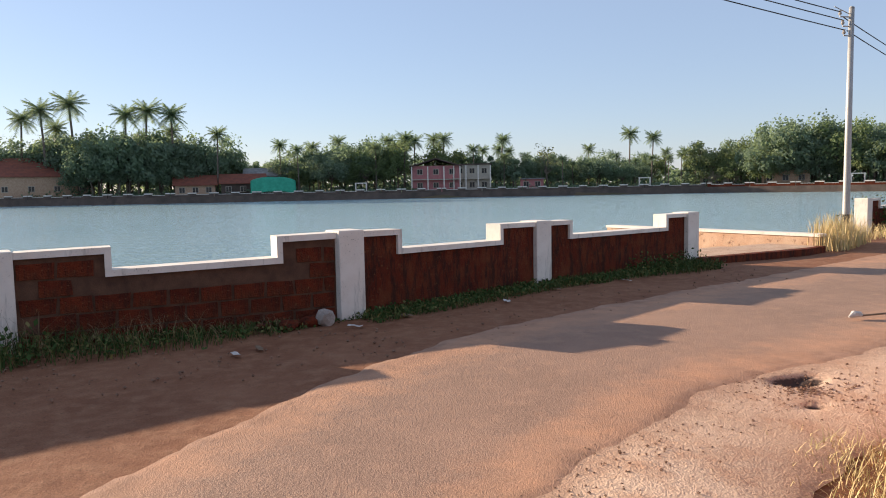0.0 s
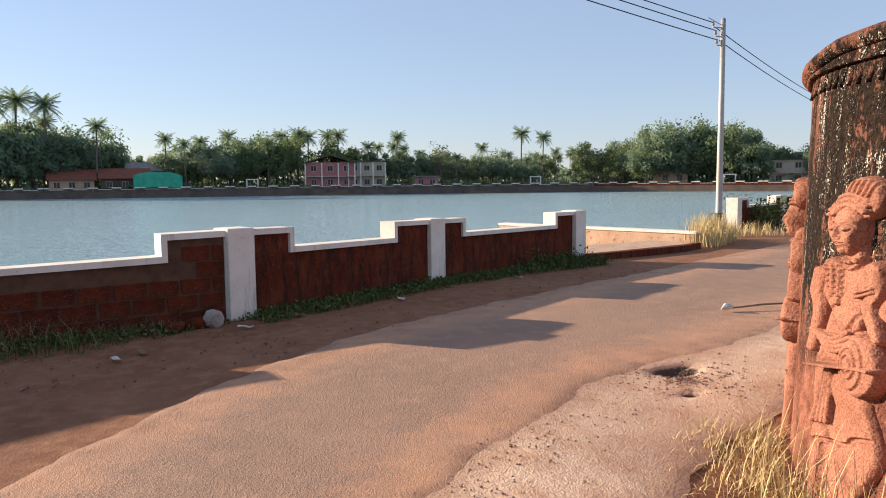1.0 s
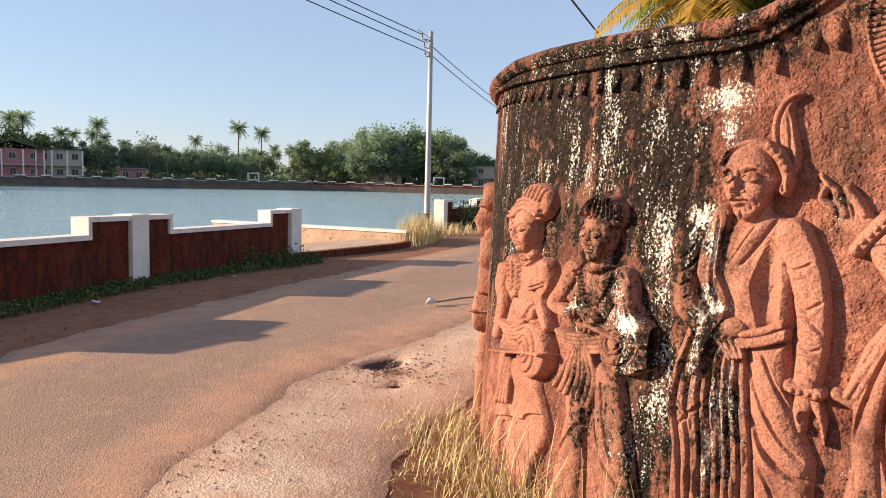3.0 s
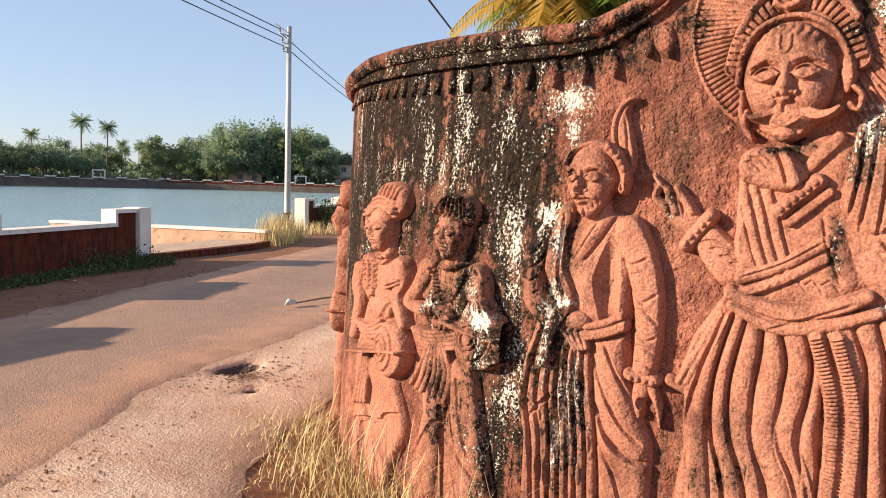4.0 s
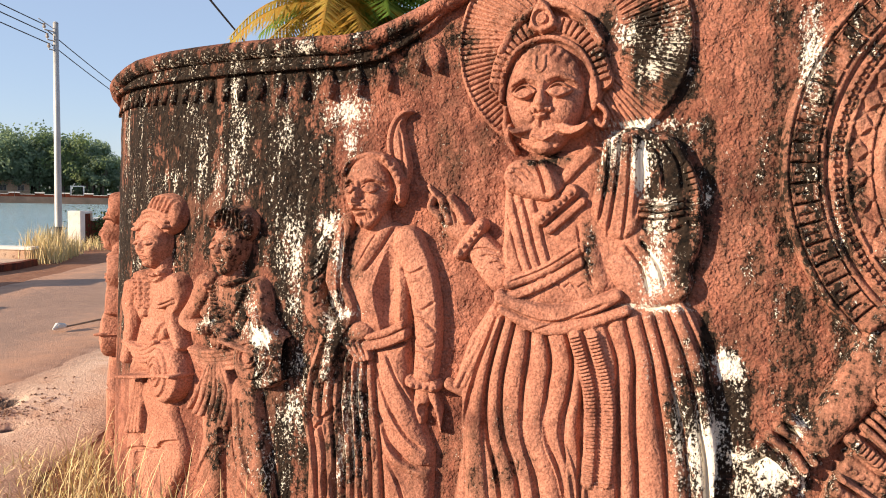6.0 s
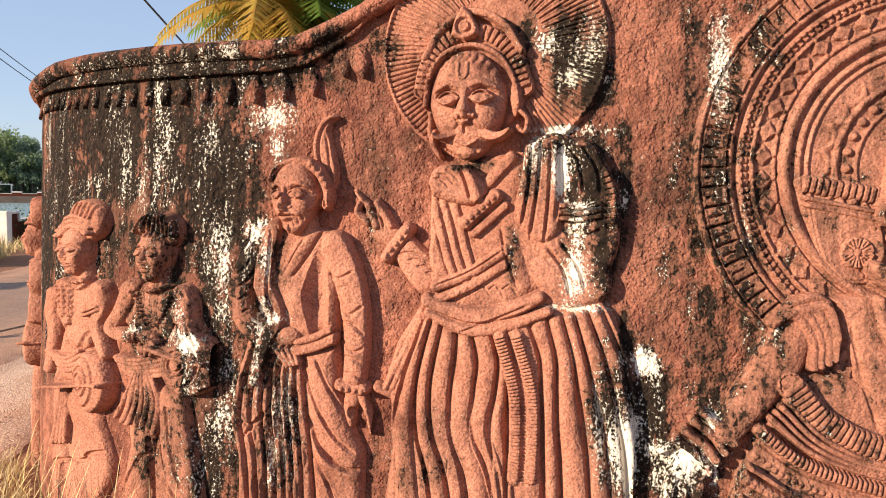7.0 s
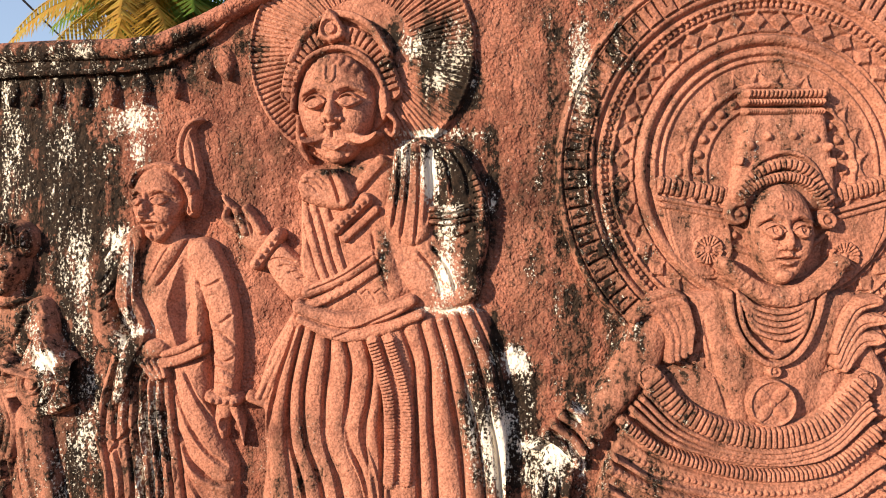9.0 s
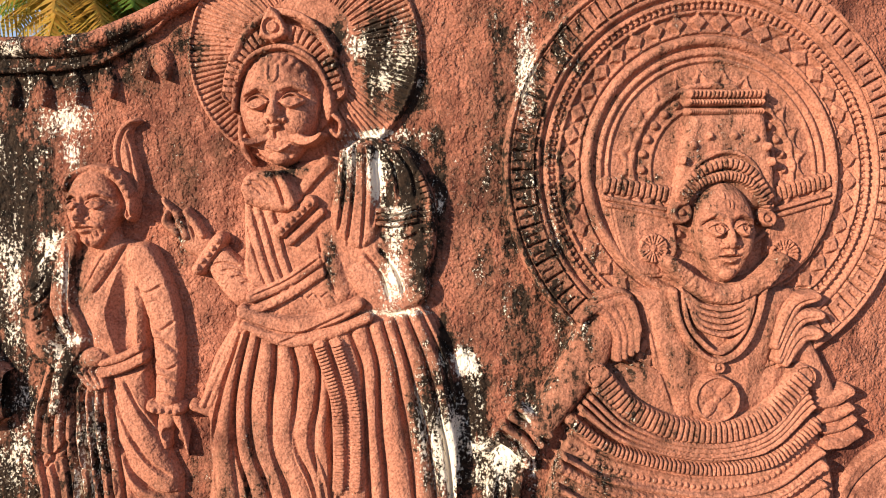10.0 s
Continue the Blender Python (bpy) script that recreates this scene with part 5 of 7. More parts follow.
    for a, b, c in (((1196, 430), (1226, 470), (1240, 520)), ((1222, 420), (1254, 462), (1270, 512)), ((1240, 240), (1262, 268), (1270, 330)), ((1232, 400), (1270, 410), (1306, 396)), ((1268, 238), (1296, 280), (1304, 330))):
        r.cut(sm([P(*a), P(*b), P(*c)]), L(5), 0.022)
    # head, hair, diadem, moustache
    r.ball(P(1062,120), L(100), L(110), 0.045, base=0.05)
    head(r, P(1050,166), L(74), L(104), 0.09, 0.16, -0.05, 0.05, 1.0, -0.15, 0.0, 0.22)
    for k in range(9):
        x = 992 + 14 * k
        y = 108 - 34 * math.sin(math.pi * (k + 0.7) / 9.4)
        r.swell(sm([P(x - 4, y - 10), P(x + 5, y), P(x - 2, y + 10)]), L(7), [0.006, 0.016, 0.006])
    r.limb(sm([P(970,168), P(976,118), P(1004,74), P(1056,54), P(1108,72), P(1138,118), P(1144,160)]), L(6), 0.02, 0.105)
    r.limb(sm([P(962,140), P(972,98), P(996,58), P(1030,34), P(1066,28), P(1106,40), P(1140,76), P(1158,130)]), L(17), 0.025, 0.08)
    r.ticks(sm([P(962,140), P(972,98), P(996,58), P(1030,34), P(1066,28), P(1106,40), P(1140,76), P(1158,130)]), L(13), 0.014, 26)
    r.limb(sm([P(970,80), P(1000,30), P(1040,-2), P(1080,-6), P(1120,14), P(1152,62)]), L(8), 0.03, 0.085)
    r.shape(sm([P(1020,40), P(1028,10), P(1046,-14), P(1064,8), P(1072,34), P(1046,48)], 3), 0.035, 0.02, 0.115)
    r.ring(P(1046,22), L(13), L(4), -0.010)
    r.ridge(sm([P(1036,92), P(1036,112), P(1044,120), P(1052,112), P(1053,92)]), L(4), 0.010)
    r.limb(sm([P(1046,214), P(1028,216), P(1012,223), P(999,227), P(991,222)]), [L(8), L(11), L(10), L(7), L(4)], 0.02, 0.2)
    r.limb(sm([P(1048,214), P(1072,216), P(1098,224), P(1116,221), P(1130,213)]), [L(8), L(12), L(11), L(8), L(4)], 0.02, 0.2)
    r.cut([P(1046,206), P(1046,220)], L(4), 0.014)
    r.limb(sm([P(1030,233), P(1048,238), P(1068,232)]), [L(3), L(7), L(3)], 0.018, 0.205)
    r.swell(sm([P(1022,246), P(1050,250), P(1080,244)]), L(7), [-0.004, -0.010, -0.004])
    r.ball(P(1140,150), L(12), L(36), 0.04, base=0.08)
    r.limb(sm([P(1150,176), P(1162,190), P(1156,214), P(1144,204)]), L(5), 0.025, 0.085)
    r.limb(sm([P(978,182), P(976,220), P(990,258)]), [L(8), L(7), L(6)], 0.03, 0.045)
    r.limb(sm([P(984,214), P(980,240), P(994,262)]), [L(6), L(8), L(6)], 0.025, 0.06)
    return r


def great_disc():
    """The ringed disc behind the masked figure."""
    P, L = sheet(SHEET_E, 0.0027, 1.0)
    r = Relief(P(858,330)[0], P(1690,330)[0], P(1266,720)[1], P(1266,-100)[1], 0.0042)
    c = P(1266,300)
    r.disc(c, L(372), 0.03, 0.012)
    r.ring(c, L(366), L(10), 0.03)
    r.petals(c, L(319), L(358), 66, 0.03)
    r.ring(c, L(313), L(8), 0.022)
    r.ring(c, L(296), L(5), 0.012)
    r.fan_ring(c, L(283), L(295), 150, 0.014)
    r.ring(c, L(276), L(4), 0.014)
    r.diamonds(c, L(259), L(20), 40, 0.022)
    r.ring(c, L(241), L(5), 0.012)
    r.disc(c, L(236), 0.05, 0.02)
    r.ring(c, L(226), L(11), 0.025)
    r.ring(c, L(204), L(6), 0.014)
    r.ring(c, L(190), L(4), 0.010)
    for k in range(15):
        a = math.radians(-12 + 204 * k / 14)
        r.crescent(c, L(168), a, L(24), 0.016)
    r.ring(c, L(146), L(6), 0.016)
    r.bead_ring(c, L(129), L(8), 30, 0.022)
    r.ring(c, L(114), L(4), 0.01)
    return r


def masked_dancer():
    """The broad figure in a tall headdress, with a tiered skirt and outspread arms."""
    P, L = sheet(SHEET_E, 0.0027, 1.0)
    r = Relief(P(826,330)[0], P(1640,330)[0], -0.35, P(1266,140)[1], 0.0038)
    # side wings of the headdress
    for outline, flower, comb, rolls in (
            ([P(1070,345), P(1198,368), P(1206,450), P(1196,496), P(1132,498), P(1098,462), P(1082,410)], P(1157,440), (P(1070,326), P(1194,346)), ((P(1068,350), P(1186,372)), (P(1072,362), P(1186,384)))),
            ([P(1472,340), P(1362,372), P(1350,450), P(1352,496), P(1402,496), P(1440,456), P(1464,400)], P(1388,448), (P(1470,318), P(1368,346)), ((P(1472,342), P(1364,374)), (P(1470,354), P(1364,386))))):
        r.shape(outline, 0.06, 0.02, 0.02)
        r.shape([((p[0] * 6 + flower[0]) / 7, (p[1] * 6 + flower[1] + 0.05) / 7) for p in outline], 0.012, 0.008, 0.078)
        r.petals(flower, L(7), L(25), 10, 0.016)
        r.ball(flower, L(8), L(8), 0.02, base=0.095)
        r.limb(comb, L(17), 0.025, 0.065)
        r.ticks(comb, L(17), 0.018, 12)
        for a, b in rolls:
            r.limb([a, b], L(5), 0.018, 0.085)
    # bell skirt
    r.shape(sm([P(1058,650), P(1240,640), P(1420,646), P(1446,720), P(1462,800), P(1470,900), P(1480,1180), P(930,1180), P(972,900), P(986,830), P(1012,740)], 3), 0.10, 0.15, 0.02)
    r.ball(P(1230,900), L(260), L(240), 0.05, base=0.085)

    def hoop(dl, dm, dr, spread):
        """A line round the skirt, below its upper edge by dl at the ends and dm in the middle."""
        return sm([P(1056 - spread, 664 + dl), P(1110 - spread * 0.6, 720 + (dl + dm) / 2), P(1190, 756 + dm), P(1280, 762 + dm), P(1356 + spread * 0.2, 734 + (dr + dm) / 2), P(1416 + spread * 0.5, 664 + dr)])

    frill = hoop(0, 0, 0, 0)
    r.limb(frill, L(21), 0.02, 0.165)
    r.ticks(frill, L(18), 0.016, 44)
    for k, d in enumerate((28, 38, 48, 58)):
        r.limb(hoop(d, d * 0.85, d * 0.9, 4 + 8 * k), L(4.5 + (k % 2)), 0.014, 0.16 - 0.003 * k)
    band = hoop(80, 66, 84, 46)
    r.limb(band, L(11), 0.02, 0.15)
    r.ticks(band, L(11), 0.020, 60)
    r.cut(hoop(66, 52, 70, 36), L(4), 0.016)
    r.cut(hoop(96, 82, 98, 54), L(4), 0.016)
    r.beads(hoop(118, 98, 112, 58), L(5), 0.007, 44)
    r.limb(hoop(140, 112, 132, 62), L(5), 0.014, 0.148)
    lozenge = hoop(160, 128, 158, 66)
    r.limb(lozenge, L(11), 0.016, 0.142)
    r.beads(lozenge, L(8), 0.010, 40)
    r.cut(lozenge, L(2.5), 0.008)
    for k, d in enumerate((190, 206, 236, 262, 300, 340)):
        r.limb(hoop(d + 8, d - 26, d, 70 + 4 * k), L(6 + 4 * (k % 2)), 0.016, 0.14)
    # body
    r.shape(sm([P(1116,516), P(1180,506), P(1280,510), P(1360,508), P(1412,514), P(1392,580), P(1366,650), P(1362,700), P(1340,744), P(1268,752), P(1204,742), P(1172,690), P(1146,620)], 3), 0.08, 0.09, 0.04)
    r.swell(sm([P(1180,560), P(1200,640), P(1212,720)]), [L(30), L(36), L(20)], [0.01, 0.02, 0.01])
    r.cut(sm([P(1150,560), P(1168,640), P(1196,730)]), L(5), 0.012)
    r.swell(sm([P(1340,600), P(1346,660), P(1330,730)]), [L(20), L(26), L(20)], [-0.006, -0.016, -0.006])
    for o, rr in ((0, 6), (14, 5)):
        r.limb(sm([P(1188 + o, 512), P(1200 + o, 572), P(1232 + o * 0.6, 620 - o), P(1268, 636 - o), P(1306 - o * 0.6, 614 - o), P(1332 - o, 566), P(1346 - o, 508)]), L(rr), 0.014, 0.155)
    for k in range(5):
        r.limb(sm([P(1204 + 4 * k, 514 + 9 * k), P(1236, 538 + 10 * k), P(1276, 546 + 11 * k), P(1312, 534 + 10 * k), P(1334 - 4 * k, 508 + 10 * k)]), L(5), 0.014, 0.16)
    r.ball(P(1266,648), L(13), L(10), 0.02, base=0.15, rot=0.0)
    r.ring(P(1266,648), L(5), L(3), -0.008)
    r.disc(P(1262,703), L(42), 0.165, 0.010)
    r.ring(P(1262,703), L(39), L(4), 0.006)
    for a in (0.85, 0.85 + math.pi):
        r.petal(P(1262,703), L(40), a, L(10), 0.012)
    for a in (-0.75, -0.75 + math.pi):
        r.petal(P(1262,703), L(34), a, L(9), 0.007)
    r.ball(P(1262,703), L(6), L(6), 0.012, base=0.17)
    # arm stretched over the wall, with a rolled sleeve, bangles and a pointing hand
    r.limb(sm([P(1066,580), P(1030,650), P(992,708), P(958,752)]), [L(45), L(41), L(34), L(28)], 0.10, 0.05)
    r.shape(sm([P(1020,566), P(1040,532), P(1076,510), P(1110,512), P(1130,548), P(1134,600), P(1116,634), P(1084,640), P(1090,600), P(1066,570)], 3), 0.04, 0.03, 0.09)
    for k in range(4):
        r.limb(sm([P(1024 + 22 * k, 562 - 16 * k + 2 * k * k), P(1060 + 17 * k, 548 - 4 * k), P(1090 + 11 * k, 590 - 4 * k), P(1090 + 11 * k, 634 - 6 * k)]), [L(9), L(11), L(11), L(8)], 0.035, 0.125)
    for k in range(4):
        x, y = 948 - 13 * k, 738 + 17 * k
        r.limb(sm([P(x - 28, y - 16), P(x + 2, y + 4), P(x + 24, y + 32)]), L(8), 0.028, 0.115 - 0.006 * k)
    r.limb(sm([P(926,788), P(904,818), P(892,850)]), [L(28), L(34), L(28)], 0.055, 0.045)
    r.limb(sm([P(912,782), P(880,784), P(844,800)]), [L(11), L(9), L(6)], 0.045, 0.04)
    for x0, y0, x1, y1 in ((878, 842, 872, 900), (898, 850, 894, 915), (920, 846, 918, 905)):
        r.limb(sm([P(x0, y0), P((x0 + x1) / 2 - 4, (y0 + y1) / 2), P(x1, y1)]), [L(11), L(11), L(7)], 0.045, 0.06)
    # the other arm, drawn in, with a rolled sleeve and broad bangles
    r.limb(sm([P(1408,600), P(1436,650), P(1466,712), P(1484,770)]), [L(30), L(28), L(26), L(26)], 0.07, 0.04)
    for k, (a, b, c) in enumerate((((1436, 524), (1402, 540), (1370, 610)), ((1442, 556), (1408, 568), (1374, 634)), ((1440, 588), (1412, 596), (1384, 640)))):
        r.limb(sm([P(*a), P(*b), P(*c)]), [L(13), L(17), L(9)], 0.04, 0.115)
        r.cut(sm([P(a[0] - 4, a[1] + 4), P(b[0] - 2, b[1] + 4), P(c[0], c[1])]), L(3), 0.010)
    for k, (x, y, rr) in enumerate(((1474, 704, 13), (1478, 732, 9), (1484, 752, 8), (1488, 776, 13))):
        r.limb(sm([P(x - 26, y + 10), P(x, y + 6), P(x + 26, y - 12)]), L(rr), 0.035, 0.09)
    # tall crown
    r.shape(sm([P(1218,198), P(1280,196), P(1346,196), P(1360,240), P(1374,330), P(1366,372), P(1196,372), P(1192,330), P(1206,250)], 3), 0.085, 0.06, 0.05)
    for y, rr, nt, b in ((166, 10, 18, 0.105), (181, 7, 24, 0.10), (197, 7, 30, 0.095)):
        r.limb([P(1216, y + 1), P(1348, y)], L(rr), 0.035, b)
        r.ticks([P(1216, y + 1), P(1348, y)], L(rr), 0.014, nt)
    for x, y in ((1205, 284), (1224, 258), (1253, 242), (1296, 240), (1331, 245), (1352, 260), (1361, 286)):
        r.ball(P(x,y), L(8), L(8), 0.028, base=0.128)
    for y, rr, hh, nt, b in ((0, 10, 0.022, 28, 0.155), (-22, 11, 0.022, 22, 0.15), (-42, 5, 0.016, 0, 0.14)):
        line = sm([P(1204 + 0.1 * y, 356 + y * 0.35), P(1226, 330 + y * 0.8), P(1258, 316 + y), P(1292, 312 + y), P(1326, 326 + y * 0.9), P(1356, 364 + y * 0.5)])
        r.limb(line, L(rr), hh, b)
        if nt:
            r.ticks(line, L(rr), 0.016, nt)
    head(r, P(1276,412), L(57), L(88), 0.12, 0.15, -0.03, 0.0, 1.25, 0.05)
    for x, y, q in ((1203, 376, 22), (1352, 386, 18)):
        r.disc(P(x,y), L(q), 0.14, 0.012)
        r.ring(P(x,y), L(q * 0.66), L(5), 0.010)
        r.ball(P(x,y), L(6), L(6), 0.02, base=0.14)
    for k, y in enumerate((352, 360, 368)):
        r.bump(P(1274 + 7 * (k - 1), y - abs(k - 1) * 6), L(2.5), L(8), 0.006)
    beard = sm([P(1180,464), P(1204,486), P(1236,508), P(1280,520), P(1326,504), P(1352,484), P(1374,458)])
    r.limb(beard, [L(13), L(18), L(20), L(21), L(20), L(18), L(13)], 0.055, 0.145)
    s0, q0, _ = r.line(beard, L(21))
    r.H[s0] += np.where(q0 < 1, 0.007 * fbm(r.U[s0], r.Z[s0], 55, 3, 41), 0)
    # the edge of a broad plate beside the skirt
    r.shape(sm([P(1478,1000), P(1482,900), P(1500,852), P(1540,806), P(1600,776), P(1640,770), P(1640,1000)], 3), 0.05, 0.03)
    r.cut(sm([P(1500,905), P(1530,856), P(1590,806), P(1640,790)]), L(5), 0.016)
    return r


relief = empty("relief_wall")
tagged(relief, "tall curved terracotta relief wall streaked with black mould and flaking limewash", "relief wall")


def wall_sheet():
    """The plastered front, the rounded top and the back of the wall."""
    us = np.arange(0, U_END, 0.02)
    rows = [(-0.5 + 0.5 * k / 6, 0.0, False) for k in range(6)] + [(k / 110, 0.0, True) for k in range(111)] + [(1.0, -0.16, True), (1.0, -0.32, True), (0.5, -0.33, True), (0.0, -0.33, True), (-0.5, -0.33, False)]
    n = len(rows)
    U = np.repeat(us[:, None], n, 1)
    Z = np.stack([(top_z(us) - 0.03) * k if up else 0 * us + k for k, h, up in rows], 1)
    H = np.array([h for k, h, up in rows])[None, :] + 0 * U
    H = H + np.where(H > -0.01, 0.007 * fbm(U, Z, 3, 4, 11) + 0.003 * fbm(U, Z, 25, 2, 12), 0)
    V = on_wall(U, Z, H)
    F = [(i * n + j, i * n + j + 1, (i + 1) * n + j + 1, (i + 1) * n + j) for i in range(len(us) - 1) for j in range(n - 1)]
    ob = raw_mesh("plaster_face", V.reshape(-1, 3).tolist(), F, M_TERRA, relief, True)
    weather(ob, U.reshape(-1), Z.reshape(-1))


def swept(name, us, centre, section, label=""):
    """A moulding that runs along the wall: section points are (depth, height) about its centre line."""
    n = len(section)
    V, UU, ZZ = [], [], []
    for u in us:
        h0, z0 = centre(u)
        for h, z in section:
            V.append(on_wall(np.array(u), np.array(z0 + z), np.array(h0 + h) + 0.004 * noise.noise((u * 6, z * 20, h * 20))).tolist())
            UU.append(u)
            ZZ.append(z0 + z)
    F = [(i * n + j, i * n + (j + 1) % n, (i + 1) * n + (j + 1) % n, (i + 1) * n + j) for i in range(len(us) - 1) for j in range(n)]
    ob = raw_mesh(name, V, F, M_TERRA, relief, True, label)
    weather(ob, np.array(UU), np.array(ZZ))


def frieze_low(u):
    return float(np.interp(u, [0, 3.1, 4.5, 4.72, 4.89, 5.0, 5.13, 5.2, 5.5, 6.0], [2.40, 2.42, 2.425, 2.435, 2.465, 2.525, 2.615, 2.685, 2.84, 3.05]))


def frieze():
    runs = np.arange(0, U_END, 0.03)
    circle = [(0.062 * math.cos(a) , 0.052 * math.sin(a)) for a in [2 * math.pi * k / 12 for k in range(12)]]
    swept("rim", runs, lambda u: (0.02, float(top_z(u)) - 0.045), circle, "rolled terracotta rim")
    sec = [(-0.02, 0.0), (0.022, 0.006), (0.03, 0.02), (0.026, 0.09), (0.03, 0.115), (-0.02, 0.12)]
    swept("frieze_band", np.arange(0, 6.0, 0.03), lambda u: (0.0, frieze_low(u)), sec)
    lip = [(0.016 * math.cos(a) + 0.03, 0.014 * math.sin(a)) for a in [2 * math.pi * k / 8 for k in range(8)]]
    swept("frieze_lip", np.arange(0, 6.0, 0.03), lambda u: (0.0, frieze_low(u) + 0.004), lip)


def leaf(u, z, w, h, tilt, lift):
    """One pointed hanging leaf of the valance."""
    nu, nz = 9, 13
    UU, ZZ, HH = [], [], []
    for j in range(nz):
        f = j / (nz - 1)
        half = w * (math.sin(math.pi * min(0.12 + 0.88 * f, 1)) ** 0.7) * (1 - 0.25 * f)
        for i in range(nu):
            q = 2 * i / (nu - 1) - 1
            x, y = q * half, -f * h
            UU.append(u + x * math.cos(tilt) - y * math.sin(tilt))
            ZZ.append(z + x * math.sin(tilt) + y * math.cos(tilt))
            HH.append(-0.01 + (lift * (0.45 + 0.55 * f)) * (1 - q * q) ** 0.5 * (1 if 0 < j else 0.3) - 0.006 * math.exp(-(q * 5) ** 2))
    V = on_wall(np.array(UU), np.array(ZZ), np.array(HH))
    F = [(j * nu + i, (j + 1) * nu + i, (j + 1) * nu + i + 1, j * nu + i + 1) for j in range(nz - 1) for i in range(nu - 1)]
    ob = raw_mesh("valance_leaf", V.tolist(), F, M_TERRA, relief, True)
    weather(ob, np.array(UU), np.array(ZZ))


wall_sheet()
frieze()
step_u = 2.3
while step_u < 5.05:
    big = min(max((step_u - 3.0) / 1.6, 0.0), 1.0)
    leaf(step_u, frieze_low(step_u) - 0.008, 0.034 + 0.024 * big, 0.12 + 0.045 * big, 0.25 * big, 0.035 + 0.025 * big)
    step_u += 0.085 + 0.072 * big
leaf(5.115, 2.56, 0.07, 0.19, 0.35, 0.06)

small_woman(0.0).build("relief_figure", relief, "carved standing figure with a round pot", seed=21, dirt=0.2)
small_woman(-1.42).build("relief_figure", relief, "carved standing figure round the bend", seed=22, dirt=0.2)
basket_woman().build("relief_figure", relief, "carved figure with a round basket", seed=23, dirt=0.55)
turbaned_man().build("relief_figure", relief, "carved man in a long coat and plumed turban", seed=24, dirt=0.7)
crowned_man().build("relief_figure", relief, "carved crowned figure with a rayed halo and pleated skirt", seed=25)
great_disc().build("halo_disc", relief, "carved disc of petals, diamonds and beads", seed=26)
masked_dancer().build("relief_figure", relief, "carved dancer in a tall headdress and tiered skirt", seed=27)


# ---- the opening, the pole and its wires ----
def prism(bm, poly, z0, z1):
    a = [bm.verts.new((x, y, z0)) for x, y in poly]
    b = [bm.verts.new((x, y, z1)) for x, y in poly]
    bm.faces.new(a[::-1])
    bm.faces.new(b)
    for k in range(len(poly)):
        q = (k + 1) % len(poly)
        bm.faces.new((a[k], a[q], b[q], b[k]))
    bmesh.ops.recalc_face_normals(bm, faces=bm.faces)
    return bm


M_DUSTY = mottled("dusty_plaster", (0.66, 0.46, 0.32), (0.55, 0.34, 0.22), 2.5, 0.95, 40, 0.5, c3=(0.2, 0.11, 0.07))
landing = empty("landing", (0, 0, 0))
slab = bmesh.new()
for k, (z0, z1) in enumerate(((0.13, 0.0), (-0.02, 0.3), (-0.2, 0.55), (-0.4, 0.8))):
    f0, f1 = 0.25 * k, 0.25 * (k + 1)
    quad = [p for p in ((6.1 - 2.6 * f0, 15.2 + 3.8 * f0), (9.9 - 3.0 * f0, 17.1 + 4.5 * f0), (9.9 - 3.0 * f1, 17.1 + 4.5 * f1), (6.1 - 2.6 * f1, 15.2 + 3.8 * f1))]
    prism(slab, quad, -1.6, z0)
part("steps", slab, M_DUSTY, landing, "dusty broad steps going down to the water")
part("kerb", prism(bmesh.new(), [(6.15, 14.98), (9.2, 16.43), (10.0, 17.1), (9.9, 17.2), (9.12, 16.6), (6.08, 15.19)], -0.4, 0.135), M_LATERITE, landing, "dark laterite kerb")
tagged(landing, "dusty stepped landing with a laterite kerb at the parapet's gap", "landing")
low = empty("low_wall")
part("wall_body", prism(bmesh.new(), [(9.98, 17.4), (6.2, 22.9), (6.45, 23.08), (10.23, 17.58)], -1.6, 0.33), M_DUSTY, low)
part("coping", prism(bmesh.new(), [(9.98, 17.34), (6.16, 22.9), (6.47, 23.12), (10.29, 17.56)], 0.333, 0.40), M_WHITE, low, "white coping")
tagged(low, "low dusty side wall with a white coping beside the pond steps", "low wall")

M_POLE = mottled("galvanised_pole", (0.55, 0.53, 0.5), (0.42, 0.40, 0.37), 1.5, 0.5, 30, 0.15, metal=0.35)
M_BLACK = mottled("black_cable", (0.02, 0.02, 0.022), (0.03, 0.03, 0.03), 5, 0.6)
M_INSUL = mottled("porcelain", (0.5, 0.45, 0.4), (0.35, 0.28, 0.22), 8, 0.3)
POLE = Vector((12.0, 19.7, 0))
pole = empty("utility_pole", POLE)
part("shaft", tube(bmesh.new(), [(0, 0, -0.5), (0, 0, 0.4), (0, 0, 3.0), (0, 0, 6.3)], [0.1, 0.096, 0.084, 0.068], 14), M_POLE, pole, smooth=True)
# black sleeve: shade on the lower pole, put in as colour
part("foot_collar", tube(bmesh.new(), [(0, 0, -0.2), (0, 0, 0.75)], [0.11, 0.107], 14), M_BLACK, pole, "black sleeve painting the shade on the pole's foot")
part("cap", tube(bmesh.new(), [(0, 0, 6.29), (0, 0, 6.33)], [0.076, 0.04], 12), M_POLE, pole)
for z, x in ((6.05, -0.3), (5.8, -0.22), (5.55, -0.18)):
    part("bracket", tube(bmesh.new(), [(0, 0, z), (x, 0.03, z + 0.02), (x, 0.03, z + 0.1)], 0.018, 6), M_POLE, pole)
    part("insulator", tube(bmesh.new(), [(x, 0.03, z + 0.06), (x, 0.03, z + 0.1), (x, 0.03, z + 0.14), (x, 0.03, z + 0.18)], [0.03, 0.05, 0.03, 0.04], 8), M_INSUL, pole)
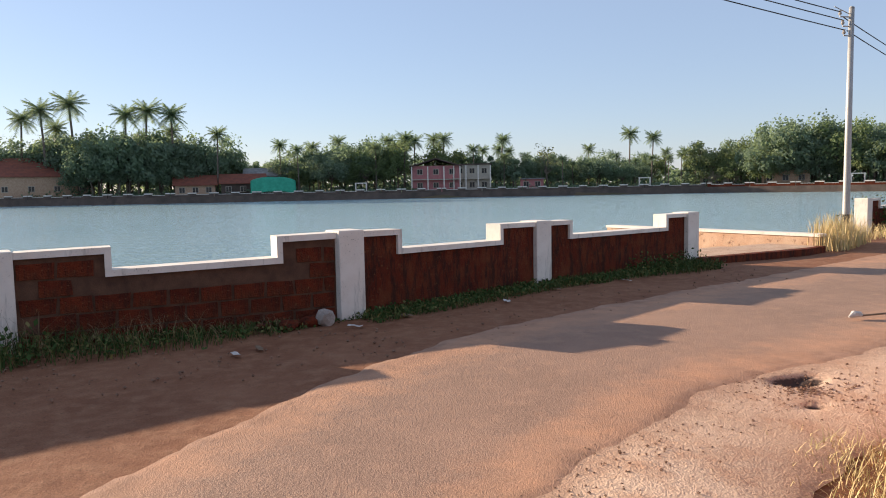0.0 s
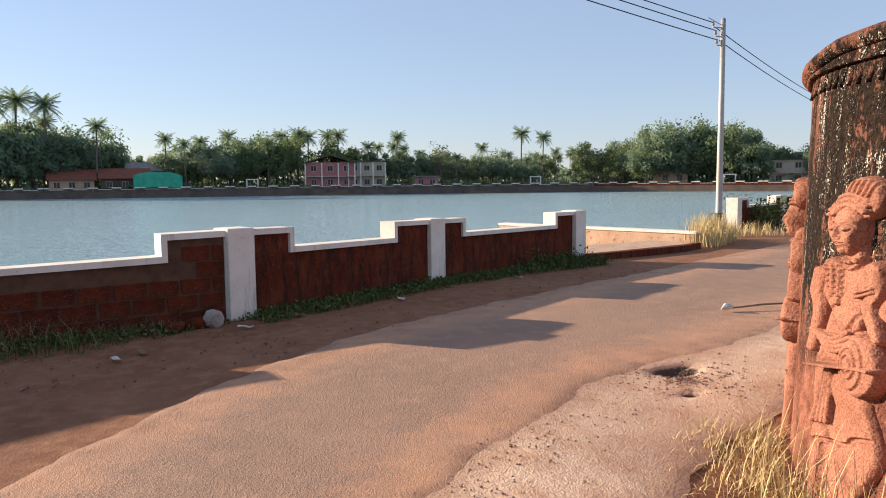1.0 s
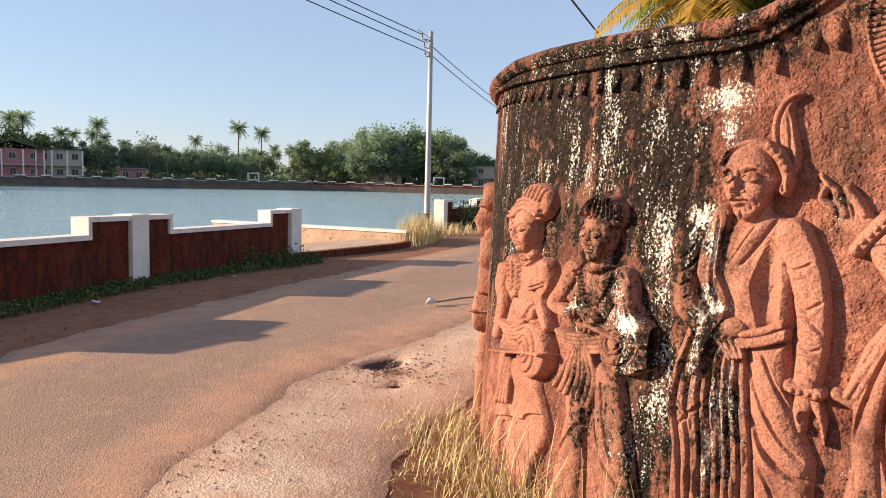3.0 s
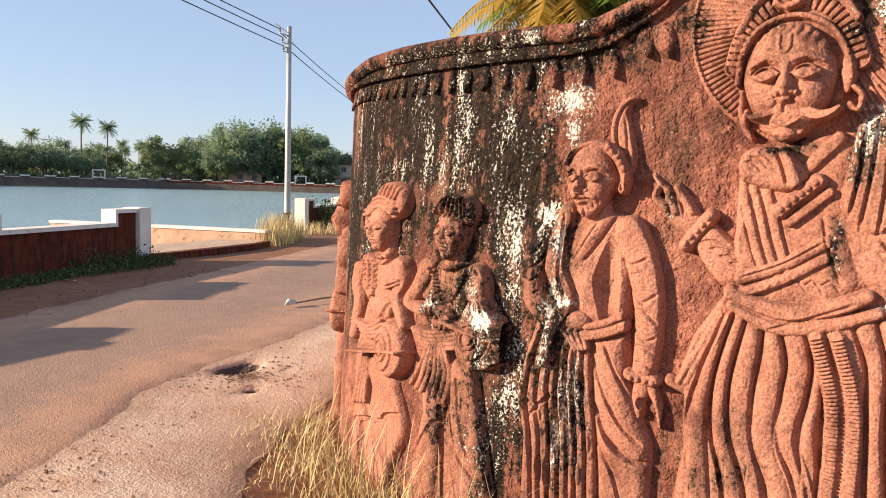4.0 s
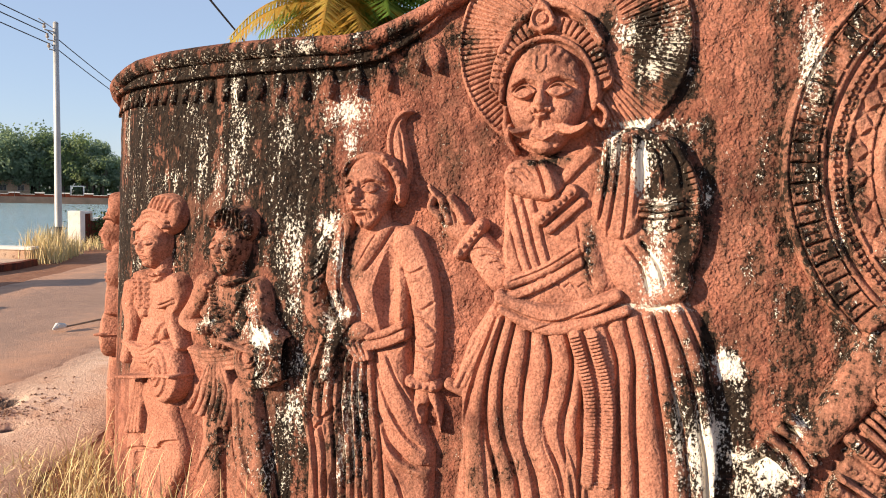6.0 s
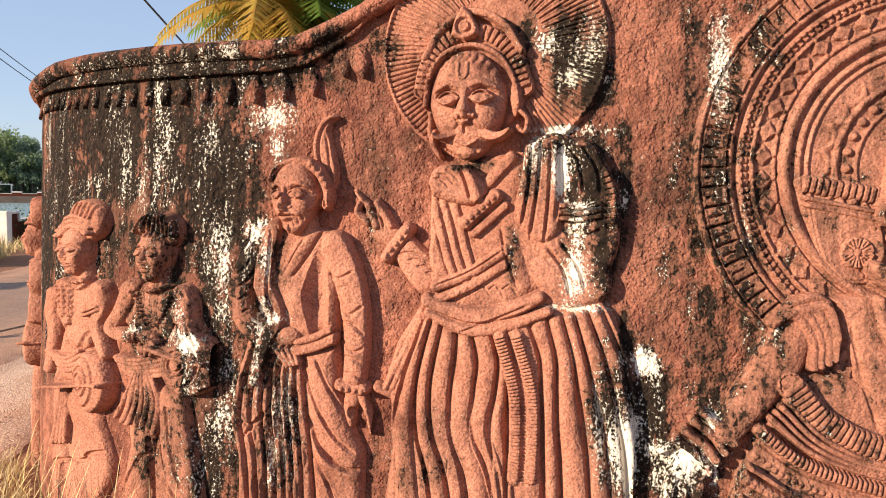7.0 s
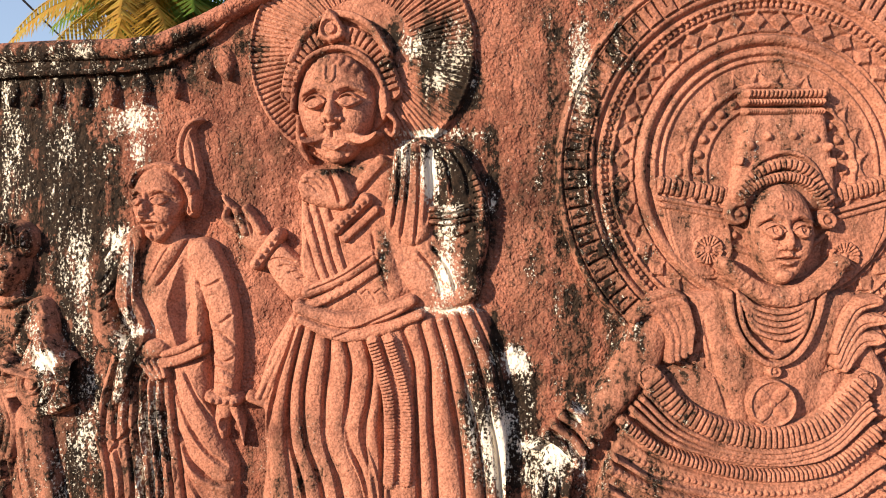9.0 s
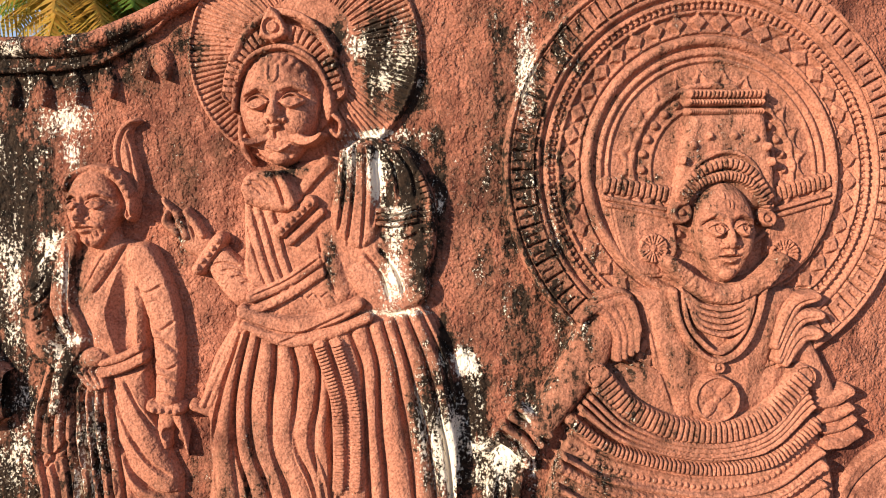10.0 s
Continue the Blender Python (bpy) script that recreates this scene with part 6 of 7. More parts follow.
part("stay_rod", tube(bmesh.new(), [(0, 0, 6.1), (-0.5, -0.05, 6.32)], 0.012, 6), M_POLE, pole)
tagged(pole, "tall grey steel utility pole with small insulators, rising from dry grass", "utility pole")


def cable(a, b, sag, r, label):
    a, b = Vector(a), Vector(b)
    pts = [a.lerp(b, k / 24) - Vector((0, 0, sag * 4 * (k / 24) * (1 - k / 24))) for k in range(25)]
    ob = mesh_object("overhead_cable", tube(bmesh.new(), pts, r, 6), M_BLACK, smooth=True)
    tagged(ob, label, "cable", group="overhead cables")


for z, x in ((6.2, -0.3), (5.98, -0.22), (5.72, -0.18)):
    cable((12 + x, 19.73, z), (-25 + 4 * x, -1.5, z + 3.4), 0.35, 0.014, "thin dark overhead wire strung from the steel pole")
for z, x in ((6.05, -0.2), (5.7, -0.1)):
    cable((12 + x, 19.73, z), (46, 53, z + 0.6), 0.8, 0.014, "thin dark overhead wire strung along the pond road")
cable((-16, -9.8, 5.4), (26, 23.3, 5.3), 0.3, 0.02, "thick black twisted cable above the road edge")


# ---- grass and weeds ----
def blade_material(name, c1, c2, c3):
    m = mat(name, 0.75, 0, 0.2)
    n = Net(m)
    n.color(n.mix(n.step(n.island(), 0.65, 0.9), n.mix(n.island(), c1, c2), c3))
    return m


M_STRAW = blade_material("dry_grass", (0.58, 0.42, 0.2), (0.74, 0.58, 0.32), (0.40, 0.34, 0.13))
M_GREEN = blade_material("weeds", (0.035, 0.07, 0.015), (0.075, 0.12, 0.03), (0.20, 0.17, 0.06))
M_DEADTWIG = blade_material("dry_twigs", (0.22, 0.14, 0.07), (0.32, 0.2, 0.11), (0.12, 0.07, 0.04))


def blades(name, spots, material, label, rng):
    """Curved blades of grass: spots are (x, y, z, height, lean, width)."""
    V, F = [], []
    for x, y, z, h, lean, w in spots:
        a = rng.uniform(0, 2 * math.pi)
        dx, dy = math.cos(a), math.sin(a)
        px, py = -dy * w, dx * w
        i = len(V)
        for k, (f, t) in enumerate(((0, 1), (0.45, 0.8), (0.8, 0.45))):
            bx, by, bz = x + dx * lean * h * f * f, y + dy * lean * h * f * f, z + h * f * (1 - 0.3 * lean * f)
            V += [(bx - px * t, by - py * t, bz), (bx + px * t, by + py * t, bz)]
        V.append((x + dx * lean * h, y + dy * lean * h, z + h * (1 - 0.35 * lean)))
        F += [(i, i + 1, i + 3, i + 2), (i + 2, i + 3, i + 5, i + 4), (i + 4, i + 5, i + 6)]
    ob = raw_mesh(name, V, F, material)
    tagged(ob, label, "grass", kind="stuff")
    return ob


def leafy(name, spots, material, label, rng, category="weeds"):
    """Small broad leaves on all sides of low plants: spots are (x, y, z, spread, height, leaves, size)."""
    V, F = [], []
    for x, y, z, sp, h, n, size in spots:
        for _ in range(n):
            a, q = rng.uniform(0, 6.28), rng.random() ** 0.5
            c = Vector((x + sp * q * math.cos(a), y + sp * q * math.sin(a), z + h * rng.random() ** 0.8 * (1 - 0.5 * q)))
            d = Vector((rng.uniform(-1, 1), rng.uniform(-1, 1), rng.uniform(-0.3, 1))).normalized()
            e = d.cross(Vector((rng.uniform(-1, 1), rng.uniform(-1, 1), rng.uniform(-1, 1)))).normalized()
            s = size * rng.uniform(0.6, 1.4)
            i = len(V)
            V += [tuple(c), tuple(c + d * s * 0.5 + e * s * 0.3), tuple(c + d * s), tuple(c + d * s * 0.5 - e * s * 0.3)]
            F.append((i, i + 1, i + 2, i + 3))
    ob = raw_mesh(name, V, F, material)
    tagged(ob, label, category, kind="stuff")
    return ob


rng = random.Random(4)


def along(a, b, f):
    return (a[0] + (b[0] - a[0]) * f, a[1] + (b[1] - a[1]) * f)


def foot(k, f, off):
    a, b = PARAPET[k], PARAPET[k + 1]
    d = Vector((b[0] - a[0], b[1] - a[1])).normalized()
    p = along(a, b, f)
    return p[0] + d.y * off, p[1] - d.x * off


spots, leaves, dead = [], [], []
for k, dens, wide, tall in ((3, 900, 0.9, 0.3), (4, 1500, 0.75, 0.2), (5, 2400, 0.55, 0.15), (6, 2600, 0.7, 0.2)):
    for _ in range(dens):
        f = rng.random()
        grow = 1.0
        if k == 4:
            grow = 1.7 * max(0.0, 0.95 - f) ** 0.7 + 0.05
        if k == 6:
            grow = 0.8 + 1.1 * max(0, f - 0.4)
        x, y = foot(k, f, 0.04 + wide * rng.random() ** 1.7 * min(grow, 1.2))
        spots.append((x, y, -0.04, tall * grow * rng.uniform(0.4, 1.3), rng.uniform(0.2, 1.1), 0.006))
        if rng.random() < 0.2:
            leaves.append((x, y, -0.02, 0.1, 0.14 * grow, 5, 0.05))
        if k < 5 and rng.random() < 0.3:
            dead.append((x, y, -0.03, rng.uniform(0.15, 0.5) * grow, rng.uniform(0.4, 1.3), 0.003))
blades("verge_grass", spots, M_GREEN, "low dark green grass along the parapet's foot", rng)
leafy("verge_weeds", leaves, M_GREEN, "small leafy weeds at the parapet's foot", rng)
blades("dead_stalks", dead, M_DEADTWIG, "dry bent stalks tangled in the weeds", rng)
bush = [(*foot(6, f, 0.3), 0.0, 0.35, 0.45, 90, 0.06) for f in (0.55, 0.66, 0.78, 0.9)]
bush += [(*foot(3, f, 0.5), 0.0, 0.5, 0.5, 120, 0.07) for f in (0.8, 0.9, 0.98)]
leafy("verge_bush", bush, M_GREEN, "clumps of dark leafy weeds by the parapet", rng)
climb = []
for _ in range(40):
    x, y = 16.4 + rng.uniform(-1.6, 2.2), 23.6 + rng.uniform(-1.0, 1.2)
    climb.append((x, y - 0.5, 0.0, 0.6, 1.3, 60, 0.1))
leafy("wall_creeper", climb, M_GREEN, "leafy green creeper heaped over the far parapet", rng)

tuft = []
for _ in range(1500):
    a, q = rng.uniform(0, 6.28), rng.random() ** 0.7
    f = rng.uniform(-1, 1.5)
    tuft.append((10.9 + 0.75 * f + 0.5 * q * math.cos(a), 18.2 + 0.85 * f + 0.5 * q * math.sin(a), 0.0, rng.uniform(0.3, 1.15) * (1.0 - 0.3 * abs(f)), rng.uniform(0.05, 0.5), 0.007))
for _ in range(500):
    tuft.append((13.2 + rng.uniform(-0.9, 1.6), 20.6 + rng.uniform(-0.6, 1.2), 0.0, rng.uniform(0.15, 0.5), rng.uniform(0.1, 0.6), 0.007))
blades("dry_grass_tuft", tuft, M_STRAW, "tall pale dry grass round the pole's foot", rng)
strawy = []
for _ in range(1700):
    f = rng.random()
    u = rng.uniform(2.2, 5.0)
    off = abs(rng.gauss(0.0, 0.34))
    p = on_wall(np.array(u), np.array(0.0), np.array(0.1 + off))
    strawy.append((p[0], p[1], near_z(p[0], p[1]) - 0.02, rng.uniform(0.05, 0.24) * (1.2 - min(off, 1) * 0.8), rng.uniform(0.3, 1.2), 0.0035))
for _ in range(160):
    u = rng.uniform(2.7, 4.6)
    p = on_wall(np.array(u), np.array(0.0), np.array(0.12 + abs(rng.gauss(0, 0.2))))
    strawy.append((p[0], p[1], near_z(p[0], p[1]) - 0.02, rng.uniform(0.35, 0.7), rng.uniform(0.2, 0.8), 0.003))
blades("straw_grass", strawy, M_STRAW, "dry straw grass at the relief wall's foot", rng)

# ---- litter on the road ----
M_STICK = mottled("weathered_stick", (0.2, 0.13, 0.08), (0.3, 0.2, 0.13), 9, 0.9)
M_PALE = mottled("pale_scrap", (0.6, 0.55, 0.5), (0.75, 0.7, 0.65), 9, 0.8)
M_PEBBLE = mottled("pebble", (0.2, 0.11, 0.07), (0.34, 0.2, 0.13), 9, 0.9)
M_ROCK = mottled("grey_rock", (0.35, 0.29, 0.25), (0.5, 0.43, 0.38), 5, 0.9, 40, 0.7)
stick = empty("fallen_branch", (5.7, 8.66, 0.03))
part("stem", tube(bmesh.new(), [(0, 0, 0.02), (0.5, 0.02, 0.05), (1.1, 0.1, 0.04), (1.9, 0.24, 0.02)], [0.012, 0.014, 0.012, 0.008], 6), M_STICK, stick)
part("husk", tube(bmesh.new(), [(-0.14, -0.05, 0.02), (-0.06, -0.02, 0.05), (0.03, 0.0, 0.04), (0.08, 0.02, 0.02)], [0.01, 0.045, 0.035, 0.008], 7), M_PALE, stick, "pale split husk")
tagged(stick, "dry thin branch with a pale husk lying on the asphalt", "branch")


def lump(name, at, size, material, seed, label, category, flat=0.7):
    r = random.Random(seed)
    bm = bmesh.new()
    bmesh.ops.create_icosphere(bm, subdivisions=2, radius=size)
    for v in bm.verts:
        v.co *= 1 + 0.35 * noise.noise(v.co / size * 1.3 + Vector((seed, 0, 0)))
        v.co.z *= flat
    ob = mesh_object(name, bm, material)
    ob.matrix_basis = pose(*at, r.uniform(-10, 10), r.uniform(-10, 10), r.uniform(0, 360))
    tagged(ob, label, category)
    return ob


x, y = foot(4, 0.885, 0.3)
lump("rock", (x, y, 0.08), 0.125, M_ROCK, 3, "rough grey boulder resting at the parapet's foot", "rock", 1.0)
for k in range(3):
    x, y = foot(4, 0.7 + 0.07 * k, 0.2 + 0.1 * (k % 2))
    lump("stone", (x, y, 0.03), 0.1 + 0.03 * k, M_LATERITE, 30 + k, "broken laterite stone in the weeds", "stone", 0.5)
V, F = [], []
for k in range(1100):
    if k < 420:
        a, q = rng.uniform(0, 6.28), abs(rng.gauss(0, 0.35))
        x, y = POT.x - 0.05 + 1.5 * q * math.cos(a), POT.y - 0.25 + q * math.sin(a)
        s = rng.uniform(0.004, 0.016)
    elif k < 700:
        f = rng.random()
        x, y = along((0.4, 3.2), (3.3, 6.2), f)
        x, y = x + rng.gauss(0.1, 0.2), y + rng.gauss(-0.1, 0.2)
        s = rng.uniform(0.004, 0.013)
    else:
        x, y = foot(rng.choice((4, 4, 5, 6)), rng.random(), rng.uniform(0.5, 2.6))
        s = rng.uniform(0.005, 0.022)
    z = float(near_z(np.array(x), np.array(y))) + 0.02
    i = len(V)
    for d in ((1, 0, 0), (-1, 0, 0), (0, 1, 0), (0, -1, 0), (0, 0, 0.8), (0, 0, -0.8)):
        V.append((x + d[0] * s * rng.uniform(0.6, 1.3), y + d[1] * s * rng.uniform(0.6, 1.3), z + d[2] * s))
    F += [(i + a, i + b, i + c) for a, b, c in ((0, 2, 4), (2, 1, 4), (1, 3, 4), (3, 0, 4), (2, 0, 5), (1, 2, 5), (3, 1, 5), (0, 3, 5))]
tagged(raw_mesh("grit", V, F, M_PEBBLE), "loose pebbles and grit on the road and verge", "gravel", kind="stuff")
for k, (kk, f, off) in enumerate(((4, 0.55, 1.5), (4, 0.62, 1.35), (4, 0.95, 0.7), (5, 0.12, 0.55), (5, 0.55, 0.8), (5, 0.9, 0.6), (6, 0.3, 0.8), (6, 0.75, 0.6))):
    x, y = foot(kk, f, off)
    bm = bmesh.new()
    bmesh.ops.create_grid(bm, x_segments=6, y_segments=3, size=0.5)
    for v in bm.verts:
        v.co.x *= 0.2
        v.co.y *= 0.07 * (1 - 1.4 * abs(v.co.x) ** 2 * 20)
        v.co.z = 0.02 + 0.02 * noise.noise(v.co * 12 + Vector((k, 0, 0)))
    bmesh.ops.solidify(bm, geom=bm.faces[:], thickness=0.004)
    ob = mesh_object("dead_leaf", bm, M_PALE if k % 2 == 0 else M_STICK)
    ob.matrix_basis = pose(x, y, 0.0, 0, 0, rng.uniform(0, 180))
    tagged(ob, "curled dry leaf lying on the dusty verge", "leaf", group="dry leaves")


# ---- trees ----
def leaf_material(name, c1, c2, c3):
    m = mat(name, 0.65, 0, 0.3)
    n = Net(m)
    c = n.mix(n.island(), c1, c2)
    c = n.mix(n.step(n.rand(), 0.3, 1.0), c, c3)
    n.color(c)
    glow = m.node_tree.nodes.new("ShaderNodeBsdfTranslucent")
    both = m.node_tree.nodes.new("ShaderNodeMixShader")
    both.inputs[0].default_value = 0.55
    n.link(n.mix(0.4, c, (0.25, 0.32, 0.10)), glow.inputs["Color"])
    n.link(n.b.outputs[0], both.inputs[1])
    n.link(glow.outputs[0], both.inputs[2])
    n.link(both.outputs[0], m.node_tree.nodes["Material Output"].inputs["Surface"])
    return m


# M_LEAF and M_FROND are paled and blued: distance haze put into the colour.
M_LEAF = leaf_material("tree_leaves", (0.15, 0.215, 0.15), (0.25, 0.33, 0.21), (0.21, 0.27, 0.19))
M_LEAF_PALE = leaf_material("pale_tree_leaves", (0.14, 0.19, 0.085), (0.22, 0.27, 0.12), (0.18, 0.21, 0.1))
M_FROND = leaf_material("palm_fronds", (0.15, 0.21, 0.135), (0.25, 0.32, 0.19), (0.21, 0.26, 0.16))
M_BARK = mottled("bark", (0.16, 0.12, 0.09), (0.25, 0.2, 0.16), 3, 0.9, 20, 0.5)
M_DRYFROND = leaf_material("dry_fronds", (0.55, 0.27, 0.05), (0.50, 0.36, 0.07), (0.42, 0.30, 0.06))
M_GARDENFROND = leaf_material("garden_fronds", (0.10, 0.20, 0.03), (0.18, 0.28, 0.05), (0.30, 0.30, 0.05))
M_SPARSE = leaf_material("sparse_leaves", (0.10, 0.12, 0.06), (0.17, 0.17, 0.09), (0.14, 0.14, 0.08))


def broad_tree(seed, height, width, leafmat, clumps=30, per=70, low=0.22, leafsize=0.5, name="broadleaf_tree", label="round-crowned green broadleaf tree on the far bank"):
    r = random.Random(seed)
    t = empty(name)
    bm = bmesh.new()
    top = Vector((r.uniform(-0.5, 0.5), r.uniform(-0.5, 0.5), height * 0.55))
    tube(bm, [(0, 0, -0.3), (0.1, 0, height * 0.2), tuple(top * 0.7), tuple(top)], [height * 0.028, height * 0.02, height * 0.014, height * 0.006], 7)
    centres = []
    for _ in range(clumps):
        a, e = r.uniform(0, 6.28), r.uniform(-0.5, 1.0)
        q = r.uniform(0.45, 1.0)
        rad = width * 0.5 * q * math.cos(e * 0.9)
        c = Vector((rad * math.cos(a), rad * math.sin(a), height * (low + (1 - low) * (0.45 + 0.5 * e * q))))
        centres.append(c)
    for c in centres[:9]:
        tube(bm, [tuple(top * 0.6), tuple(top * 0.6 + (c - top * 0.6) * 0.5 + Vector((0, 0, 0.3))), tuple(c)], [height * 0.011, height * 0.007, 0.02], 5)
    part("trunk", bm, M_BARK, t)
    V, F = [], []
    for c in centres:
        cr = width * r.uniform(0.10, 0.2)
        for _ in range(per):
            d = Vector((r.gauss(0, 1), r.gauss(0, 1), r.gauss(0, 0.75))).normalized() * cr * r.uniform(0.5, 1.08)
            p = c + d
            n1 = (d.normalized() + Vector((r.uniform(-0.8, 0.8), r.uniform(-0.8, 0.8), r.uniform(-0.3, 0.9)))).normalized()
            s1 = n1.orthogonal().normalized() * leafsize * r.uniform(0.4, 1.0)
            s2 = n1.cross(s1).normalized() * leafsize * r.uniform(0.3, 0.7)
            i = len(V)
            V += [tuple(p - s1), tuple(p - s2 * 0.8), tuple(p + s1), tuple(p + s2)]
            F.append((i, i + 1, i + 2, i + 3))
    raw_mesh("crown", V, F, leafmat, t)
    tagged(t, label, "tree", group="far bank trees")
    return t


def frond(V, F, base, a, lift, length, r, droop, pairs=14, leaf=0.75, wide=0.5):
    """One arching palm leaf with hanging leaflets on both sides."""
    pts = []
    for k in range(pairs + 1):
        f = k / pairs
        out = length * (f - 0.12 * f * f)
        pts.append(base + Vector((math.cos(a) * out * math.cos(lift * (1 - f)), math.sin(a) * out * math.cos(lift * (1 - f)), length * (math.sin(lift) * f - droop * f * f))))
    side = Vector((-math.sin(a), math.cos(a), 0))
    for k in range(1, pairs + 1):
        p, d = pts[k], (pts[k] - pts[k - 1]).normalized()
        f = k / pairs
        ln = leaf * (math.sin(math.pi * (0.12 + 0.82 * f)) ** 0.6)
        w = d * length / pairs * wide
        for s in (-1, 1):
            tip = p + side * s * ln * 0.75 + d * ln * 0.35 + Vector((0, 0, -ln * r.uniform(0.25, 0.6)))
            i = len(V)
            V += [tuple(p - w), tuple(p + w), tuple(tip)]
            F.append((i, i + 1, i + 2))
    for k in range(pairs):
        i = len(V)
        w = side * 0.035 * length / 4
        V += [tuple(pts[k] - w), tuple(pts[k] + w), tuple(pts[k + 1] + w * 0.7), tuple(pts[k + 1] - w * 0.7)]
        F.append((i, i + 1, i + 2, i + 3))


def palm_tree(seed, height, fronds=22, length=3.2, leafmat=None, name="coconut_palm", label="slender coconut palm with feathery fronds on the far bank", trunk_r=0.16, group="far bank trees", pairs=14, wide=0.5, droop=(0.12, 0.4)):
    r = random.Random(seed)
    t = empty(name)
    lean = Vector((r.uniform(-1, 1), r.uniform(-1, 1), 0)) * height * 0.07
    top = lean + Vector((0, 0, height - length * 0.35))
    part("trunk", tube(bmesh.new(), [(0, 0, -0.3), tuple(lean * 0.15 + Vector((0, 0, height * 0.3))), tuple(lean * 0.5 + Vector((0, 0, height * 0.62))), tuple(top)], [trunk_r * 1.3, trunk_r, trunk_r * 0.85, trunk_r * 0.75], 7), M_BARK, t)
    V, F = [], []
    for k in range(fronds):
        lift = -0.75 + 2.1 * k / fronds + r.uniform(-0.1, 0.1)
        frond(V, F, top, 2.4 * k + r.uniform(-0.3, 0.3), lift, length * r.uniform(0.8, 1.1), r, r.uniform(*droop), pairs, length * 0.3, wide)
    raw_mesh("crown", V, F, leafmat or M_FROND, t)
    tagged(t, label, "palm tree", group=group)
    return t


CAM = Vector((0.4, -0.2))
SHORE_V = [Vector(p) for p in SHORE]


def shore_distance(az):
    d = Vector((math.sin(az), math.cos(az)))
    best = 400.0
    for a, b in zip(SHORE_V, SHORE_V[1:]):
        e = b - a
        den = d.x * e.y - d.y * e.x
        if abs(den) < 1e-9:
            continue
        w = a - CAM
        s = (w.x * e.y - w.y * e.x) / den
        q = (w.x * d.y - w.y * d.x) / den
        if 0 <= q <= 1 and s > 0:
            best = min(best, s)
    return best


def bank(az_deg, back):
    """A place on the far bank in a compass direction, some metres behind the water's edge."""
    az = radians(az_deg)
    s = shore_distance(az) + back
    return CAM.x + s * math.sin(az), CAM.y + s * math.cos(az)


BROAD = [broad_tree(50 + k, 10, w, M_LEAF, 34, 130, lo, 0.34) for k, (w, lo) in enumerate(((9, 0.15), (8, 0.1), (11, 0.2), (7.5, 0.05)))]
PALE = [broad_tree(60 + k, 10, 9, M_LEAF_PALE, 30, 120, 0.12, 0.32, label="pale green broadleaf tree on the far bank") for k in range(2)]
SPARSE = broad_tree(70, 10, 6, M_SPARSE, 26, 14, 0.35, 0.3, label="thin half-bare tree on the far bank")
PALMS = [palm_tree(80 + k, 12, 40 + k, 2.25, pairs=16, wide=0.46) for k in range(3)]
rng = random.Random(12)
AZ = [-34, -29, -24, -21, -18, -15, -13, -11, -6, -2, 2, 5, 9, 12, 15, 18, 22, 25, 28, 31, 33, 36, 40, 50]
TALL = [14, 14, 15, 15, 14.5, 12.5, 8, 9.5, 13, 13.5, 12.5, 11, 8.8, 8.4, 8.0, 8.4, 10, 12, 14, 14, 12.5, 9.5, 8.5, 8]
used = set()


def plant(kind, az, back, height):
    x, y = bank(az, back)
    nat = 12.0 if kind in PALMS else 10.0
    s = height / nat
    m = pose(x, y, 0.0, 0, 0, rng.uniform(0, 360)) @ Matrix.Scale(s, 4)
    if kind in used:
        o = copy_thing(kind, m)
        o.scale = (s, s, s)
    else:
        used.add(kind)
        kind.matrix_basis = m


az = -33.5
while az < 48:
    h = float(np.interp(az, AZ, TALL))
    palmy = 0.55 if -11 < az < 10 else 0.3 if az < 20 else 0.06
    for back, hs in ((rng.uniform(5, 11), rng.uniform(0.55, 0.9)), (rng.uniform(14, 24), rng.uniform(0.8, 1.05))):
        a = az + rng.uniform(-0.5, 0.5)
        if back < 12 and (0.0 < a < 5.6 or -18.6 < a < -9.4 or -31.5 < a < -24.8 or 33.5 < a < 36.2 or 21 < a < 23):
            continue
        u = rng.random()
        k = rng.choice(PALMS) if u < palmy else rng.choice(PALE) if u < palmy + (0.28 if az > 20 else 0.16) else rng.choice(BROAD)
        plant(k, a, back, h * hs * (1.12 if k in PALMS else 1.0))
    az += 0.95
for a, b, h in ((-27.9, 12, 19), (-26.4, 10, 20.5), (-24.6, 12, 22), (-21.4, 9, 19), (-20.1, 12, 20), (-18.2, 10, 19), (-15.2, 9, 14.5), (-10.6, 12, 12), (-8.2, 13, 11.5), (-2.0, 14, 11.5), (-1.2, 16, 11.8), (4.2, 14, 10.5), (6.2, 10, 12.4), (15.9, 12, 13.4), (17.5, 12, 12.4), (38.2, 10, 9), (12.9, 22, 10.4)):
    plant(rng.choice(PALMS), a, b, h)
plant(SPARSE, 9.8, 9, 11)
